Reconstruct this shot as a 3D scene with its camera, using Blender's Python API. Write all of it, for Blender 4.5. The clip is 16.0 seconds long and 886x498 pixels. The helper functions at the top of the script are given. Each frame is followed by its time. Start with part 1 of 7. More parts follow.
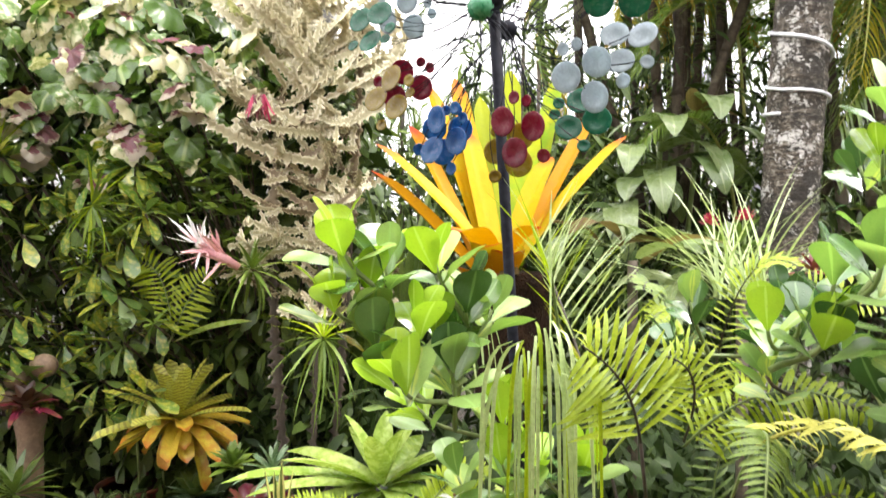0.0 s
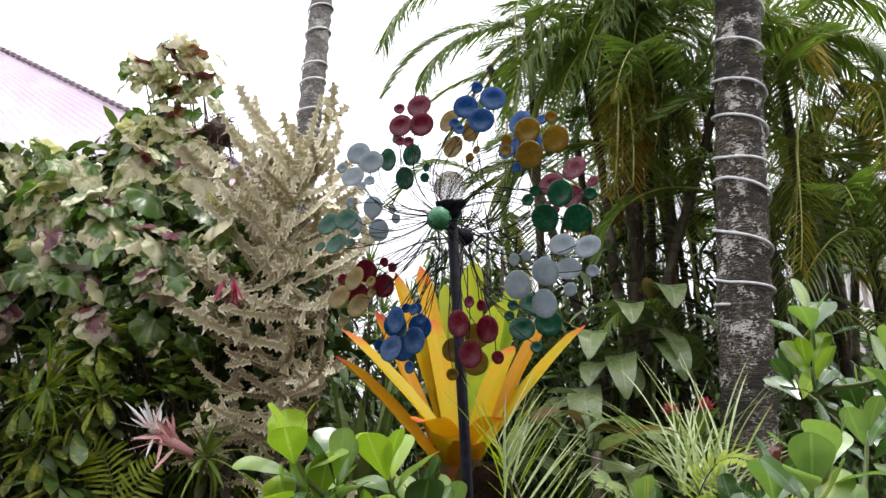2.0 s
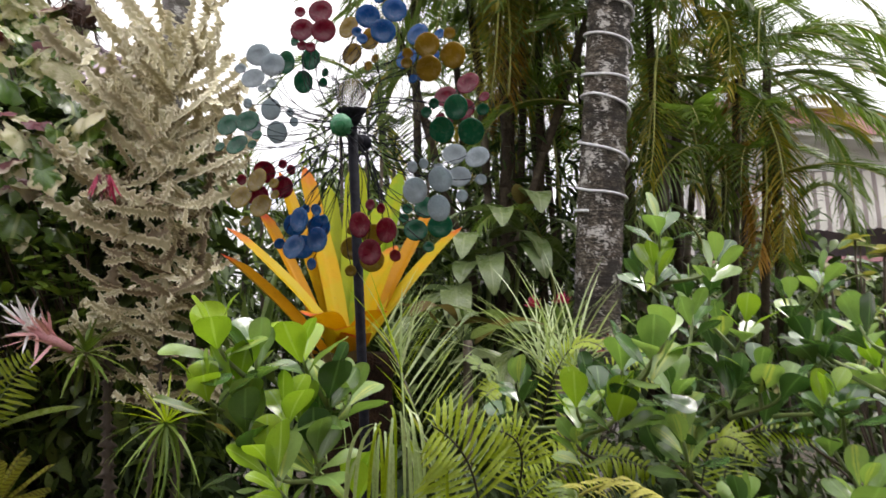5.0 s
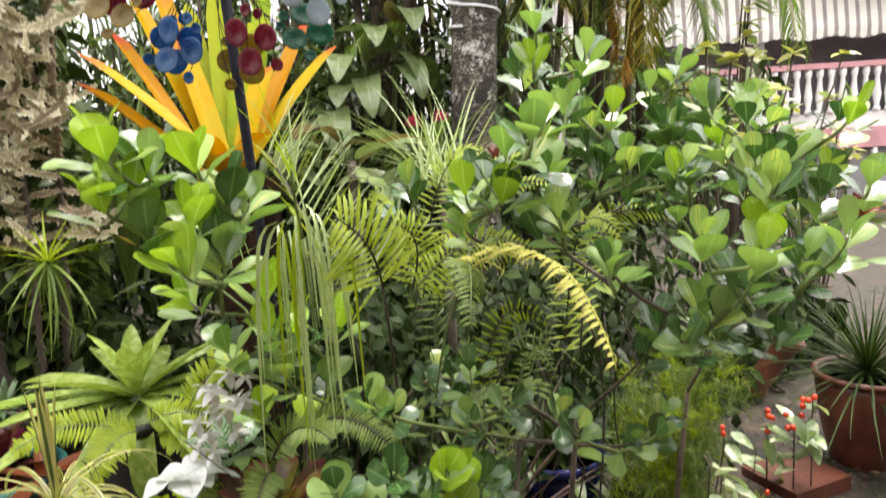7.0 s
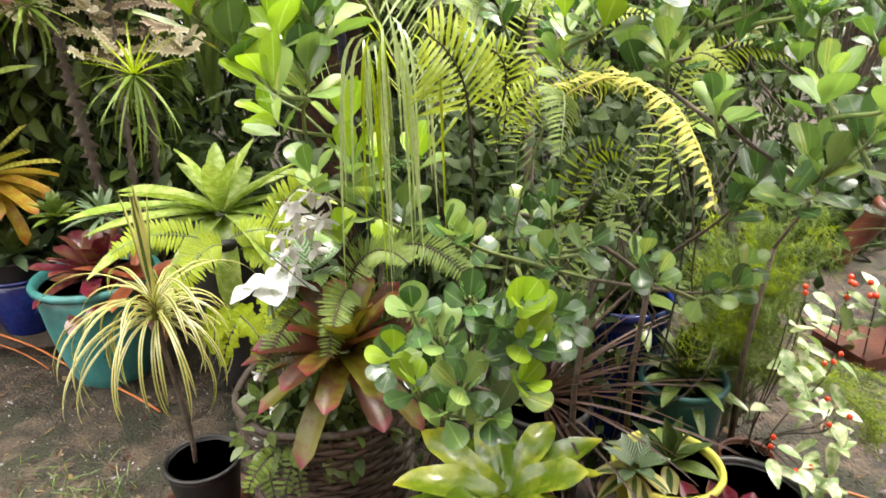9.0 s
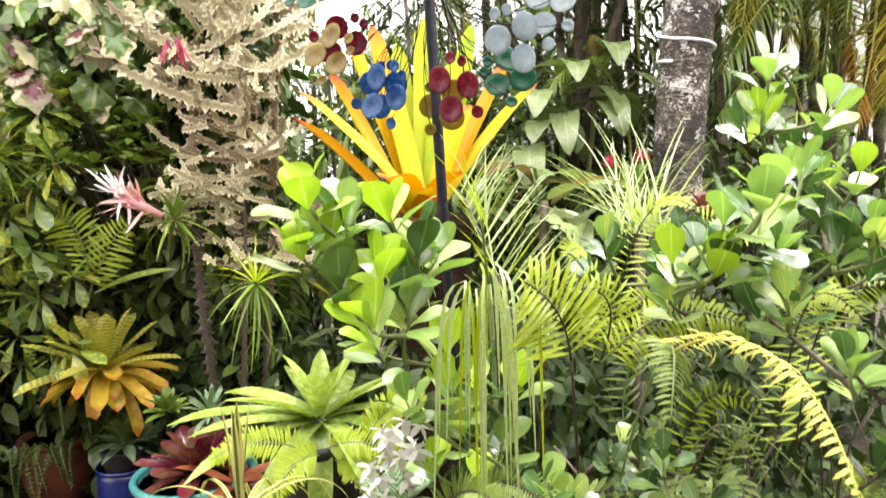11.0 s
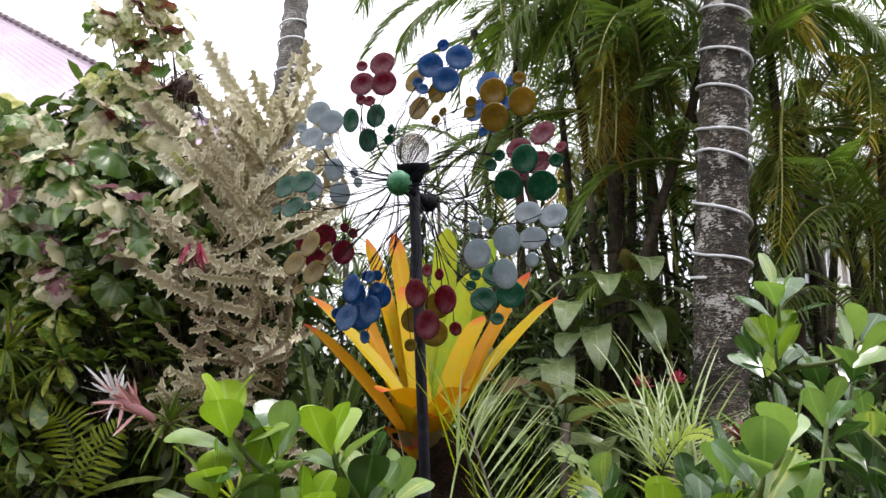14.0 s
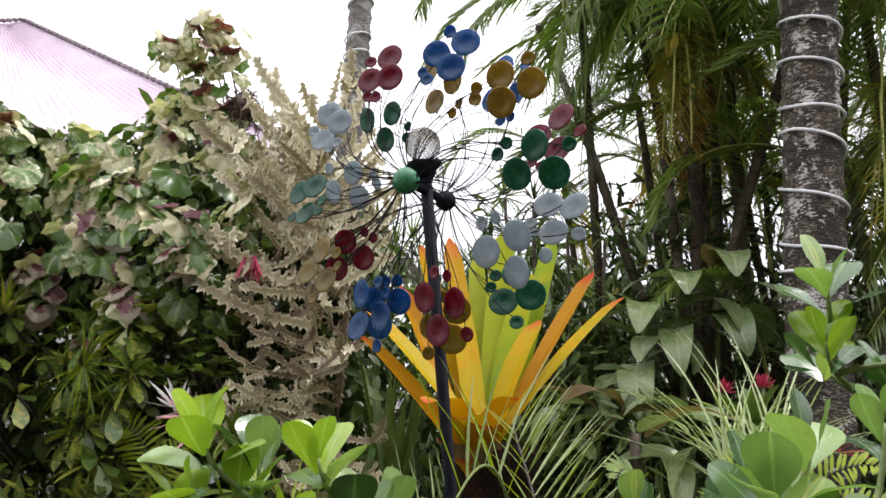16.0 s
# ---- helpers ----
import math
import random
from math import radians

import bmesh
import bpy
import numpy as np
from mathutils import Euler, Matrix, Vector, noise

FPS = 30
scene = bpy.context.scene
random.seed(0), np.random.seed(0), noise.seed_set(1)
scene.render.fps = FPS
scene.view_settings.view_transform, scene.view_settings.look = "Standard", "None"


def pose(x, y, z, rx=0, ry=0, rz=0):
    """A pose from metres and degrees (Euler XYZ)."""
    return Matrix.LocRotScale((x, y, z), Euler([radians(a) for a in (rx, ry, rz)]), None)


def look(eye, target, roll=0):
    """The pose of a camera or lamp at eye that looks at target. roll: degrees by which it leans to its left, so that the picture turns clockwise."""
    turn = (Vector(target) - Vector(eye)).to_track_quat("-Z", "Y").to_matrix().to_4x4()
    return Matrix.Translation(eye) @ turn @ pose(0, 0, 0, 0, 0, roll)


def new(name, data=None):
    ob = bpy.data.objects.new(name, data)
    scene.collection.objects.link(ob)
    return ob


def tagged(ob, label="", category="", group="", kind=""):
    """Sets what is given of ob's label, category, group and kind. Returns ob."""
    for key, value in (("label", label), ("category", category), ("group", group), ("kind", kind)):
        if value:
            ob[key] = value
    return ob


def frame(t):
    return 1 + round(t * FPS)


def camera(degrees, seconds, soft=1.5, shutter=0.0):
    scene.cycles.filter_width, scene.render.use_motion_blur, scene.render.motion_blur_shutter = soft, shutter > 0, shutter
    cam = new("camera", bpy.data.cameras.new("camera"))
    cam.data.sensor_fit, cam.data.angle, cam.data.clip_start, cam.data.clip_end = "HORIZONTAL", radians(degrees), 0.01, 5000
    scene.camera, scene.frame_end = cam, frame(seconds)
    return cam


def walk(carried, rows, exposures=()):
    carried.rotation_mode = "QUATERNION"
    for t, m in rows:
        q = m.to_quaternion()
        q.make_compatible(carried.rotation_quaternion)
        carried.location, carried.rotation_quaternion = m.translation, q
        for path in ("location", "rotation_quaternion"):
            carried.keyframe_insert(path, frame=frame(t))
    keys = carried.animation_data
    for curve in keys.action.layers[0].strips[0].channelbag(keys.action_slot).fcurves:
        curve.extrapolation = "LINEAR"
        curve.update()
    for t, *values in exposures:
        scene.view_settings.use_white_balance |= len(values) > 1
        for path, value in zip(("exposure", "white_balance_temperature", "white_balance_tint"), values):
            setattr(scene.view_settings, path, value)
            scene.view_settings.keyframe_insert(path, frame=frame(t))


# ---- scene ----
cam = camera(66.6, 16.0, shutter=0.35)
PATH = [
    (0, (0.038, 0.11, 1.46), (-0.002, 2.11, 1.447), 0.0),
    (0.5, (0.037, 0.102, 1.454), (-0.025, 2.094, 1.62), 2.0),
    (1, (0.053, 0.085, 1.496), (0.002, 2.064, 1.783), 2.0),
    (1.5, (0.065, 0.063, 1.509), (0.071, 2.017, 1.939), 1.1),
    (2, (0.064, 0.056, 1.513), (0.107, 1.995, 2.0), 0.6),
    (2.5, (0.076, 0.048, 1.513), (0.122, 1.983, 2.017), 0.2),
    (3, (0.073, 0.021, 1.514), (0.156, 1.954, 2.021), -0.1),
    (3.2, (0.068, 0.02, 1.513), (0.168, 1.952, 2.019), -0.1),
    (5.3, (-0.028, -0.082, 1.496), (0.488, 1.846, 1.63), -0.9),
    (5.5, (-0.032, -0.096, 1.494), (0.535, 1.819, 1.589), -1.7),
    (6, (-0.059, -0.116, 1.474), (0.624, 1.763, 1.49), -2.8),
    (6.5, (-0.067, -0.106, 1.458), (0.682, 1.745, 1.356), -3.9),
    (7, (-0.071, -0.109, 1.43), (0.694, 1.715, 1.135), -3.5),
    (7.5, (-0.075, -0.096, 1.405), (0.611, 1.69, 0.823), -2.2),
    (8, (-0.083, -0.084, 1.397), (0.562, 1.631, 0.594), -2.2),
    (8.2, (-0.087, -0.08, 1.388), (0.535, 1.627, 0.551), -2.0),
    (10.3, (-0.084, -0.057, 1.453), (0.24, 1.878, 1.065), -1.2),
    (10.5, (-0.07, -0.041, 1.472), (0.229, 1.905, 1.122), -1.5),
    (11, (-0.056, -0.018, 1.486), (0.194, 1.956, 1.287), -1.1),
    (11.5, (-0.025, -0.008, 1.512), (0.213, 1.978, 1.488), -0.3),
    (12, (-0.002, -0.003, 1.532), (0.221, 1.977, 1.699), 0.7),
    (12.5, (0.031, 0.004, 1.54), (0.186, 1.973, 1.853), 1.7),
    (13, (0.059, 0.03, 1.543), (0.163, 1.994, 1.904), 2.0),
    (13.5, (0.099, 0.061, 1.546), (0.178, 2.022, 1.934), 1.9),
    (14, (0.123, 0.115, 1.526), (0.207, 2.074, 1.921), 1.5),
    (14.5, (0.180, 0.177, 1.520), (0.200, 2.146, 1.875), 1.6),
    (15, (0.249, 0.198, 1.515), (0.078, 2.175, 1.768), 2.4),
    (15.5, (0.283, 0.210, 1.526), (0.113, 2.175, 1.855), 1.3),
    (16, (0.291, 0.220, 1.533), (0.086, 2.167, 1.947), 0.6),
]
EXPOSURES = [(0, 1.36, 6600, 13), (0.5, 1.2, 6550, 13), (1, 0.9, 6350, 16), (1.5, 0.55, 6300, 16), (2, 0.1, 6300, 16), (2.5, -0.32, 6300, 16), (3.2, -0.56, 6300, 16), (5.5, 0.3, 6630, 16), (6, 0.57, 6680, 13), (6.5, 0.74, 6680, 14), (7, 0.78, 6730, 14), (7.5, 0.76, 6780, 14), (8.2, 1.0, 6830, 14), (10.3, 1.57, 6930, 15), (11, 1.57, 6830, 15), (11.5, 1.5, 6780, 13), (12, 1.22, 6400, 16), (12.5, 0.98, 6300, 16), (13, 0.65, 6300, 16), (13.5, 0.3, 6300, 16), (14.5, -0.02, 6300, 16), (15.5, 0.08, 6350, 16), (16, 0.05, 6350, 16)]
walk(cam, [(t, look(eye, target, roll)) for t, eye, target, roll in PATH], EXPOSURES)

# ---- world, sun ----
world = bpy.data.worlds.new("overcast")
scene.world = world
world.use_nodes = True
wn, wl = world.node_tree.nodes, world.node_tree.links
sky = wn.new("ShaderNodeTexSky")
sky.sky_type, sky.sun_disc = "NISHITA", False
sky.sun_elevation, sky.sun_rotation = radians(68), radians(70)
sky.air_density, sky.dust_density = 2.0, 4.0
cloud = wn.new("ShaderNodeTexNoise")
cloud.inputs["Scale"].default_value, cloud.inputs["Detail"].default_value = 1.6, 4
deck = wn.new("ShaderNodeMapRange")
deck.inputs["To Min"].default_value, deck.inputs["To Max"].default_value = 11.0, 15.0
wl.new(cloud.outputs["Fac"], deck.inputs["Value"])
veil = wn.new("ShaderNodeMix")
veil.data_type = "RGBA"
veil.inputs["Factor"].default_value = 0.86
wl.new(sky.outputs["Color"], veil.inputs["A"])
wl.new(deck.outputs["Result"], veil.inputs["B"])
# an overcast sky is about three times as bright overhead as at the horizon
way = wn.new("ShaderNodeTexCoord")
lift = wn.new("ShaderNodeSeparateXYZ")
wl.new(way.outputs["Generated"], lift.inputs[0])
rise = wn.new("ShaderNodeMapRange")
rise.inputs["From Min"].default_value, rise.inputs["From Max"].default_value = 0.0, 1.0
rise.inputs["To Min"].default_value, rise.inputs["To Max"].default_value = 0.85, 2.5
wl.new(lift.outputs["Z"], rise.inputs["Value"])
dome = wn.new("ShaderNodeVectorMath")
dome.operation = "SCALE"
wl.new(veil.outputs["Result"], dome.inputs[0])
wl.new(rise.outputs["Result"], dome.inputs["Scale"])
bg = wn["Background"]
bg.inputs["Strength"].default_value = 0.098
wl.new(dome.outputs["Vector"], bg.inputs["Color"])
sun = new("sun", bpy.data.lights.new("sun", "SUN"))
sun.data.energy, sun.data.angle, sun.data.color = 3.0, radians(18), (1.0, 0.97, 0.92)
sun.matrix_world = look((4.0, 3.0, 11), (0, 1.5, 0))


# ---- materials ----
def tree(name):
    m = bpy.data.materials.new(name)
    m.use_nodes = True
    return m, m.node_tree.nodes, m.node_tree.links, m.node_tree.nodes["Principled BSDF"]


def math_node(n, l, op, a, b=None):
    x = n.new("ShaderNodeMath")
    x.operation = op
    for i, v in enumerate((a, b)):
        if v is None:
            continue
        if isinstance(v, (int, float)):
            x.inputs[i].default_value = v
        else:
            l.new(v, x.inputs[i])
    return x.outputs[0]


def mix_node(n, l, fac, a, b, how="MIX"):
    x = n.new("ShaderNodeMix")
    x.data_type, x.blend_type = "RGBA", how
    for key, v in (("Factor", fac), ("A", a), ("B", b)):
        if isinstance(v, (int, float)):
            x.inputs[key].default_value = v
        elif isinstance(v, tuple):
            x.inputs[key].default_value = (*v, 1)
        else:
            l.new(v, x.inputs[key])
    return x.outputs["Result"]


def noise_node(n, l, scale, detail=3, src=None, rough=0.55):
    x = n.new("ShaderNodeTexNoise")
    x.inputs["Scale"].default_value, x.inputs["Detail"].default_value, x.inputs["Roughness"].default_value = scale, detail, rough
    if src:
        l.new(src, x.inputs["Vector"])
    return x.outputs["Fac"]


def step(n, l, v, lo, hi):
    x = n.new("ShaderNodeMapRange")
    x.interpolation_type = "SMOOTHSTEP"
    x.inputs["From Min"].default_value, x.inputs["From Max"].default_value = lo, hi
    l.new(v, x.inputs["Value"])
    return x.outputs["Result"]


def rnd_node(n, l):
    a, b = n.new("ShaderNodeObjectInfo").outputs["Random"], n.new("ShaderNodeNewGeometry").outputs["Random Per Island"]
    return math_node(n, l, "FRACT", math_node(n, l, "ADD", a, b))


def leaf_mat(name, dark, light, rib=None, second=None, pattern="", rough=0.35, through_light=0.28, veins=14, tip=None, amount=0.5, grain=1.0):
    """A leaf: two greens, a midrib, a second colour laid on by pattern (edge, rim, centre, blotch, bands, veins), a tip colour."""
    m, n, l, p = tree(name)
    uvn = n.new("ShaderNodeUVMap").outputs["UV"]
    sep = n.new("ShaderNodeSeparateXYZ")
    l.new(uvn, sep.inputs[0])
    u, v = sep.outputs["X"], sep.outputs["Y"]
    off = math_node(n, l, "ABSOLUTE", math_node(n, l, "SUBTRACT", u, 0.5))
    r = rnd_node(n, l)
    coord = n.new("ShaderNodeTexCoord").outputs["Object"]
    big = noise_node(n, l, 22 * grain, 3, coord)
    fine = noise_node(n, l, 160 * grain, 2, coord)
    fac = math_node(n, l, "ADD", math_node(n, l, "MULTIPLY", r, 0.6), math_node(n, l, "MULTIPLY", big, 0.45))
    col = mix_node(n, l, fac, dark, light)
    col = mix_node(n, l, math_node(n, l, "MULTIPLY", step(n, l, fine, 0.42, 0.62), 0.35 if grain > 0.5 else 0.08), col, tuple(c * 0.62 for c in dark))
    wave = math_node(n, l, "SINE", math_node(n, l, "MULTIPLY", math_node(n, l, "ADD", v, math_node(n, l, "MULTIPLY", off, -0.7)), veins * 6.28))
    if second:
        if pattern == "edge":
            k = step(n, l, math_node(n, l, "ADD", off, math_node(n, l, "MULTIPLY", fine, 0.08)), 0.20, 0.27)
        elif pattern == "centre":
            wob = math_node(n, l, "ADD", off, math_node(n, l, "MULTIPLY", math_node(n, l, "SUBTRACT", big, 0.5), 0.5))
            k = math_node(n, l, "MULTIPLY", math_node(n, l, "SUBTRACT", 1.0, step(n, l, wob, 0.06, 0.2)), step(n, l, r, 1 - amount - 0.05, 1 - amount + 0.05))
        elif pattern == "bands":
            k = step(n, l, math_node(n, l, "ADD", math_node(n, l, "SINE", math_node(n, l, "MULTIPLY", math_node(n, l, "ADD", v, math_node(n, l, "MULTIPLY", big, 0.12)), 90.0)), math_node(n, l, "MULTIPLY", fine, 1.2)), 0.5, 1.3)
        elif pattern == "rim":
            far = n.new("ShaderNodeVectorMath")
            far.operation = "DISTANCE"
            l.new(uvn, far.inputs[0])
            far.inputs[1].default_value = (0.5, 0.5, 0.0)
            wob = math_node(n, l, "ADD", far.outputs["Value"], math_node(n, l, "MULTIPLY", math_node(n, l, "SUBTRACT", noise_node(n, l, 34, 3, coord), 0.5), 0.55))
            k = step(n, l, math_node(n, l, "ADD", wob, math_node(n, l, "MULTIPLY", math_node(n, l, "SUBTRACT", r, 0.5), amount)), 0.26, 0.38)
        elif pattern == "veins":
            k = step(n, l, wave, 0.2, 0.8)
        else:
            blot = noise_node(n, l, 30 * grain, 4, coord, 0.6)
            k = step(n, l, math_node(n, l, "ADD", blot, math_node(n, l, "MULTIPLY", math_node(n, l, "SUBTRACT", r, 0.5), amount)), 0.42, 0.68)
        col = mix_node(n, l, k, col, second)
    if rib:
        col = mix_node(n, l, math_node(n, l, "SUBTRACT", 1.0, step(n, l, off, 0.015, 0.06)), col, rib)
    if tip:
        col = mix_node(n, l, step(n, l, math_node(n, l, "ADD", v, math_node(n, l, "MULTIPLY", big, 0.25)), 0.95, 1.12), col, tip)
    spots = step(n, l, noise_node(n, l, 90 * grain, 2, coord), 0.66, 0.74)
    col = mix_node(n, l, math_node(n, l, "MULTIPLY", spots, 0.3), col, (0.10, 0.08, 0.03))
    l.new(col, p.inputs["Base Color"])
    l.new(math_node(n, l, "ADD", math_node(n, l, "MULTIPLY", big, 0.25), rough - 0.12), p.inputs["Roughness"])
    p.inputs["Specular IOR Level"].default_value = 0.5 if rough < 0.46 else 0.15
    if rough < 0.36:
        # rain-wet film
        p.inputs["Coat Weight"].default_value, p.inputs["Coat Roughness"].default_value = (0.5 if grain < 0.2 else 0.38), 0.18
    b = n.new("ShaderNodeBump")
    b.inputs["Strength"].default_value, b.inputs["Distance"].default_value = 0.25, 0.002
    beads = n.new("ShaderNodeTexVoronoi")
    beads.inputs["Scale"].default_value = 130 * grain
    l.new(coord, beads.inputs["Vector"])
    bead = math_node(n, l, "SUBTRACT", 1.0, step(n, l, beads.outputs["Distance"], 0.08, 0.34))
    tall = math_node(n, l, "ADD", math_node(n, l, "MULTIPLY", wave, 0.25), math_node(n, l, "ADD", fine, math_node(n, l, "MULTIPLY", bead, 0.9)))
    l.new(tall, b.inputs["Height"])
    l.new(b.outputs["Normal"], p.inputs["Normal"])
    tr = n.new("ShaderNodeBsdfTranslucent")
    l.new(mix_node(n, l, 0.55, col, (0.5, 0.62, 0.06), "SOFT_LIGHT"), tr.inputs["Color"])
    ms = n.new("ShaderNodeMixShader")
    ms.inputs["Fac"].default_value = through_light
    l.new(p.outputs[0], ms.inputs[1])
    l.new(tr.outputs[0], ms.inputs[2])
    l.new(ms.outputs[0], n["Material Output"].inputs["Surface"])
    return m


def plain_mat(name, a, b, scale=8, rough=0.6, metal=0.0, bump=0.3, fine=60, dist=0.004, stain=None, spec=0.5, stain_at=(0.55, 0.66)):
    """A surface of two tones with fine relief and, if asked, stains."""
    m, n, l, p = tree(name)
    coord = n.new("ShaderNodeTexCoord").outputs["Object"]
    big, small = noise_node(n, l, scale, 4, coord), noise_node(n, l, fine, 3, coord)
    fac = step(n, l, math_node(n, l, "ADD", math_node(n, l, "MULTIPLY", big, 0.6), math_node(n, l, "MULTIPLY", small, 0.4)), 0.35, 0.65)
    col = mix_node(n, l, fac, a, b)
    if stain:
        col = mix_node(n, l, step(n, l, noise_node(n, l, scale * 0.45, 5, coord), *stain_at), col, stain)
    l.new(col, p.inputs["Base Color"])
    l.new(math_node(n, l, "ADD", math_node(n, l, "MULTIPLY", big, 0.25), rough - 0.12), p.inputs["Roughness"])
    p.inputs["Metallic"].default_value, p.inputs["Specular IOR Level"].default_value = metal, spec
    bp = n.new("ShaderNodeBump")
    bp.inputs["Strength"].default_value, bp.inputs["Distance"].default_value = bump, dist
    l.new(small, bp.inputs["Height"])
    l.new(bp.outputs["Normal"], p.inputs["Normal"])
    return m


CLUSIA = leaf_mat("clusia_leaf", (0.09, 0.20, 0.05), (0.36, 0.50, 0.15), rib=(0.25, 0.40, 0.12), second=(0.52, 0.58, 0.14), pattern="centre", rough=0.22, through_light=0.34, amount=0.22, grain=0.1, veins=0)
CLUSIA_NEW = leaf_mat("clusia_new_leaf", (0.20, 0.36, 0.025), (0.36, 0.52, 0.04), rib=(0.36, 0.52, 0.10), rough=0.20, through_light=0.36, grain=0.1, veins=0)
# dark leaf tone, also used to put shade into the inner rosettes
CLUSIA_DARK = leaf_mat("clusia_dark_and_shaded_leaf", (0.025, 0.075, 0.022), (0.085, 0.17, 0.045), rib=(0.12, 0.22, 0.07), rough=0.2, through_light=0.18, grain=0.1, veins=0)
GOLD = leaf_mat("golden_leaf", (0.45, 0.23, 0.001), (0.54, 0.35, 0.002), second=(0.44, 0.33, 0.006), pattern="blotch", amount=0.3, rough=0.5, tip=(0.55, 0.13, 0.02), veins=0, through_light=0.26, grain=0.4)
GOLD_GREEN = leaf_mat("golden_green_leaf", (0.24, 0.31, 0.003), (0.40, 0.40, 0.004), second=(0.22, 0.34, 0.010), pattern="blotch", amount=0.4, rough=0.5, veins=0, through_light=0.28, grain=0.3)
ORANGE = leaf_mat("orange_leaf", (0.43, 0.17, 0.001), (0.52, 0.26, 0.002), rough=0.5, tip=(0.5, 0.06, 0.02), veins=0, grain=0.4)
TIGER = leaf_mat("banded_leaf", (0.36, 0.37, 0.05), (0.58, 0.55, 0.11), second=(0.25, 0.23, 0.04), pattern="bands", rough=0.4, veins=0)
AMBER = leaf_mat("amber_leaf", (0.46, 0.32, 0.03), (0.64, 0.50, 0.06), second=(0.44, 0.23, 0.03), pattern="blotch", rough=0.36, tip=(0.42, 0.14, 0.02), veins=0, amount=0.2)
LIME = leaf_mat("lime_strap_leaf", (0.17, 0.28, 0.04), (0.36, 0.47, 0.09), second=(0.42, 0.52, 0.16), pattern="blotch", amount=0.1, rough=0.26, veins=0)
YELLOW_GREEN = leaf_mat("yellow_green_leaf", (0.055, 0.125, 0.008), (0.21, 0.30, 0.016), second=(0.34, 0.40, 0.04), pattern="blotch", amount=0.2, rough=0.16, veins=0, tip=(0.44, 0.46, 0.04), grain=0.5)
FERN = leaf_mat("fern_leaflet", (0.085, 0.155, 0.020), (0.23, 0.32, 0.045), rough=0.42)
FERN_LIME = leaf_mat("lime_fern_leaflet", (0.24, 0.34, 0.008), (0.42, 0.52, 0.014), rough=0.40, through_light=0.48)
FERN_YELLOW = leaf_mat("yellow_fern_leaflet", (0.42, 0.41, 0.07), (0.64, 0.61, 0.19), rough=0.5, through_light=0.3)
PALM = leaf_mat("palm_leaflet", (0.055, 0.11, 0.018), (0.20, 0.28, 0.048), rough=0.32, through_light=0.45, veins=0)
# lighter copy of PALM: sunlight and rain haze put into the leaflet colour
PALM_LIT = leaf_mat("palm_leaflet_painted_sunlit", (0.09, 0.17, 0.026), (0.25, 0.35, 0.06), rough=0.33, through_light=0.45, veins=0)
PALM_GOLD = leaf_mat("yellowed_palm_leaflet", (0.30, 0.26, 0.03), (0.52, 0.42, 0.07), rough=0.5, veins=0, through_light=0.4)
PALM_LIGHT = leaf_mat("young_palm_leaflet", (0.36, 0.48, 0.19), (0.56, 0.65, 0.35), rough=0.3, veins=0, through_light=0.35)
PALM_DEAD = leaf_mat("dying_palm_leaflet", (0.22, 0.09, 0.012), (0.38, 0.25, 0.04), rough=0.6, veins=0)
HIB = leaf_mat("variegated_lobed_leaf", (0.045, 0.12, 0.02), (0.17, 0.30, 0.04), second=(0.66, 0.61, 0.38), pattern="rim", amount=0.45, rough=0.32, veins=6)
HIB_MIXED = leaf_mat("marbled_lobed_leaf", (0.07, 0.16, 0.03), (0.22, 0.35, 0.07), second=(0.62, 0.60, 0.38), pattern="blotch", amount=0.45, rough=0.34, veins=6, through_light=0.4)
HIB_GREEN = leaf_mat("green_lobed_leaf", (0.035, 0.085, 0.018), (0.17, 0.29, 0.04), rib=(0.28, 0.36, 0.12), rough=0.3, veins=6, through_light=0.4)
HIB_WINE = leaf_mat("wine_lobed_leaf", (0.10, 0.02, 0.03), (0.22, 0.06, 0.07), second=(0.40, 0.34, 0.26), pattern="rim", amount=0.3, rough=0.36)
HIB_PALE = leaf_mat("cream_lobed_leaf", (0.56, 0.53, 0.32), (0.80, 0.73, 0.55), second=(0.36, 0.38, 0.17), pattern="blotch", amount=0.2, rough=0.42, veins=6, through_light=0.45)
HIB_PINK = leaf_mat("wine_young_leaf", (0.09, 0.015, 0.03), (0.22, 0.04, 0.06), second=(0.30, 0.14, 0.12), pattern="blotch", amount=0.3, rough=0.38)
DARKLEAF = leaf_mat("dark_hedge_leaf", (0.016, 0.032, 0.009), (0.062, 0.098, 0.02), rough=0.47, through_light=0.12)
SCHEFF = leaf_mat("yellow_flecked_leaf", (0.07, 0.15, 0.035), (0.22, 0.35, 0.07), second=(0.58, 0.54, 0.09), pattern="blotch", amount=0.15, rough=0.25, grain=0.12)
# near-black leaf: the shade inside and under the plants is in its colour
SHADELEAF = leaf_mat("leaf_with_painted_shade", (0.010, 0.021, 0.006), (0.036, 0.062, 0.014), rough=0.47, through_light=0.10)
MIDLEAF = leaf_mat("garden_leaf", (0.065, 0.12, 0.028), (0.19, 0.27, 0.06), rough=0.34)
BROAD = leaf_mat("broad_ribbed_leaf", (0.13, 0.20, 0.08), (0.31, 0.38, 0.16), rib=(0.30, 0.36, 0.17), rough=0.28, veins=3)
BROWN_LEAF = leaf_mat("dry_brown_leaf", (0.16, 0.11, 0.05), (0.30, 0.22, 0.12), rough=0.6, veins=2)
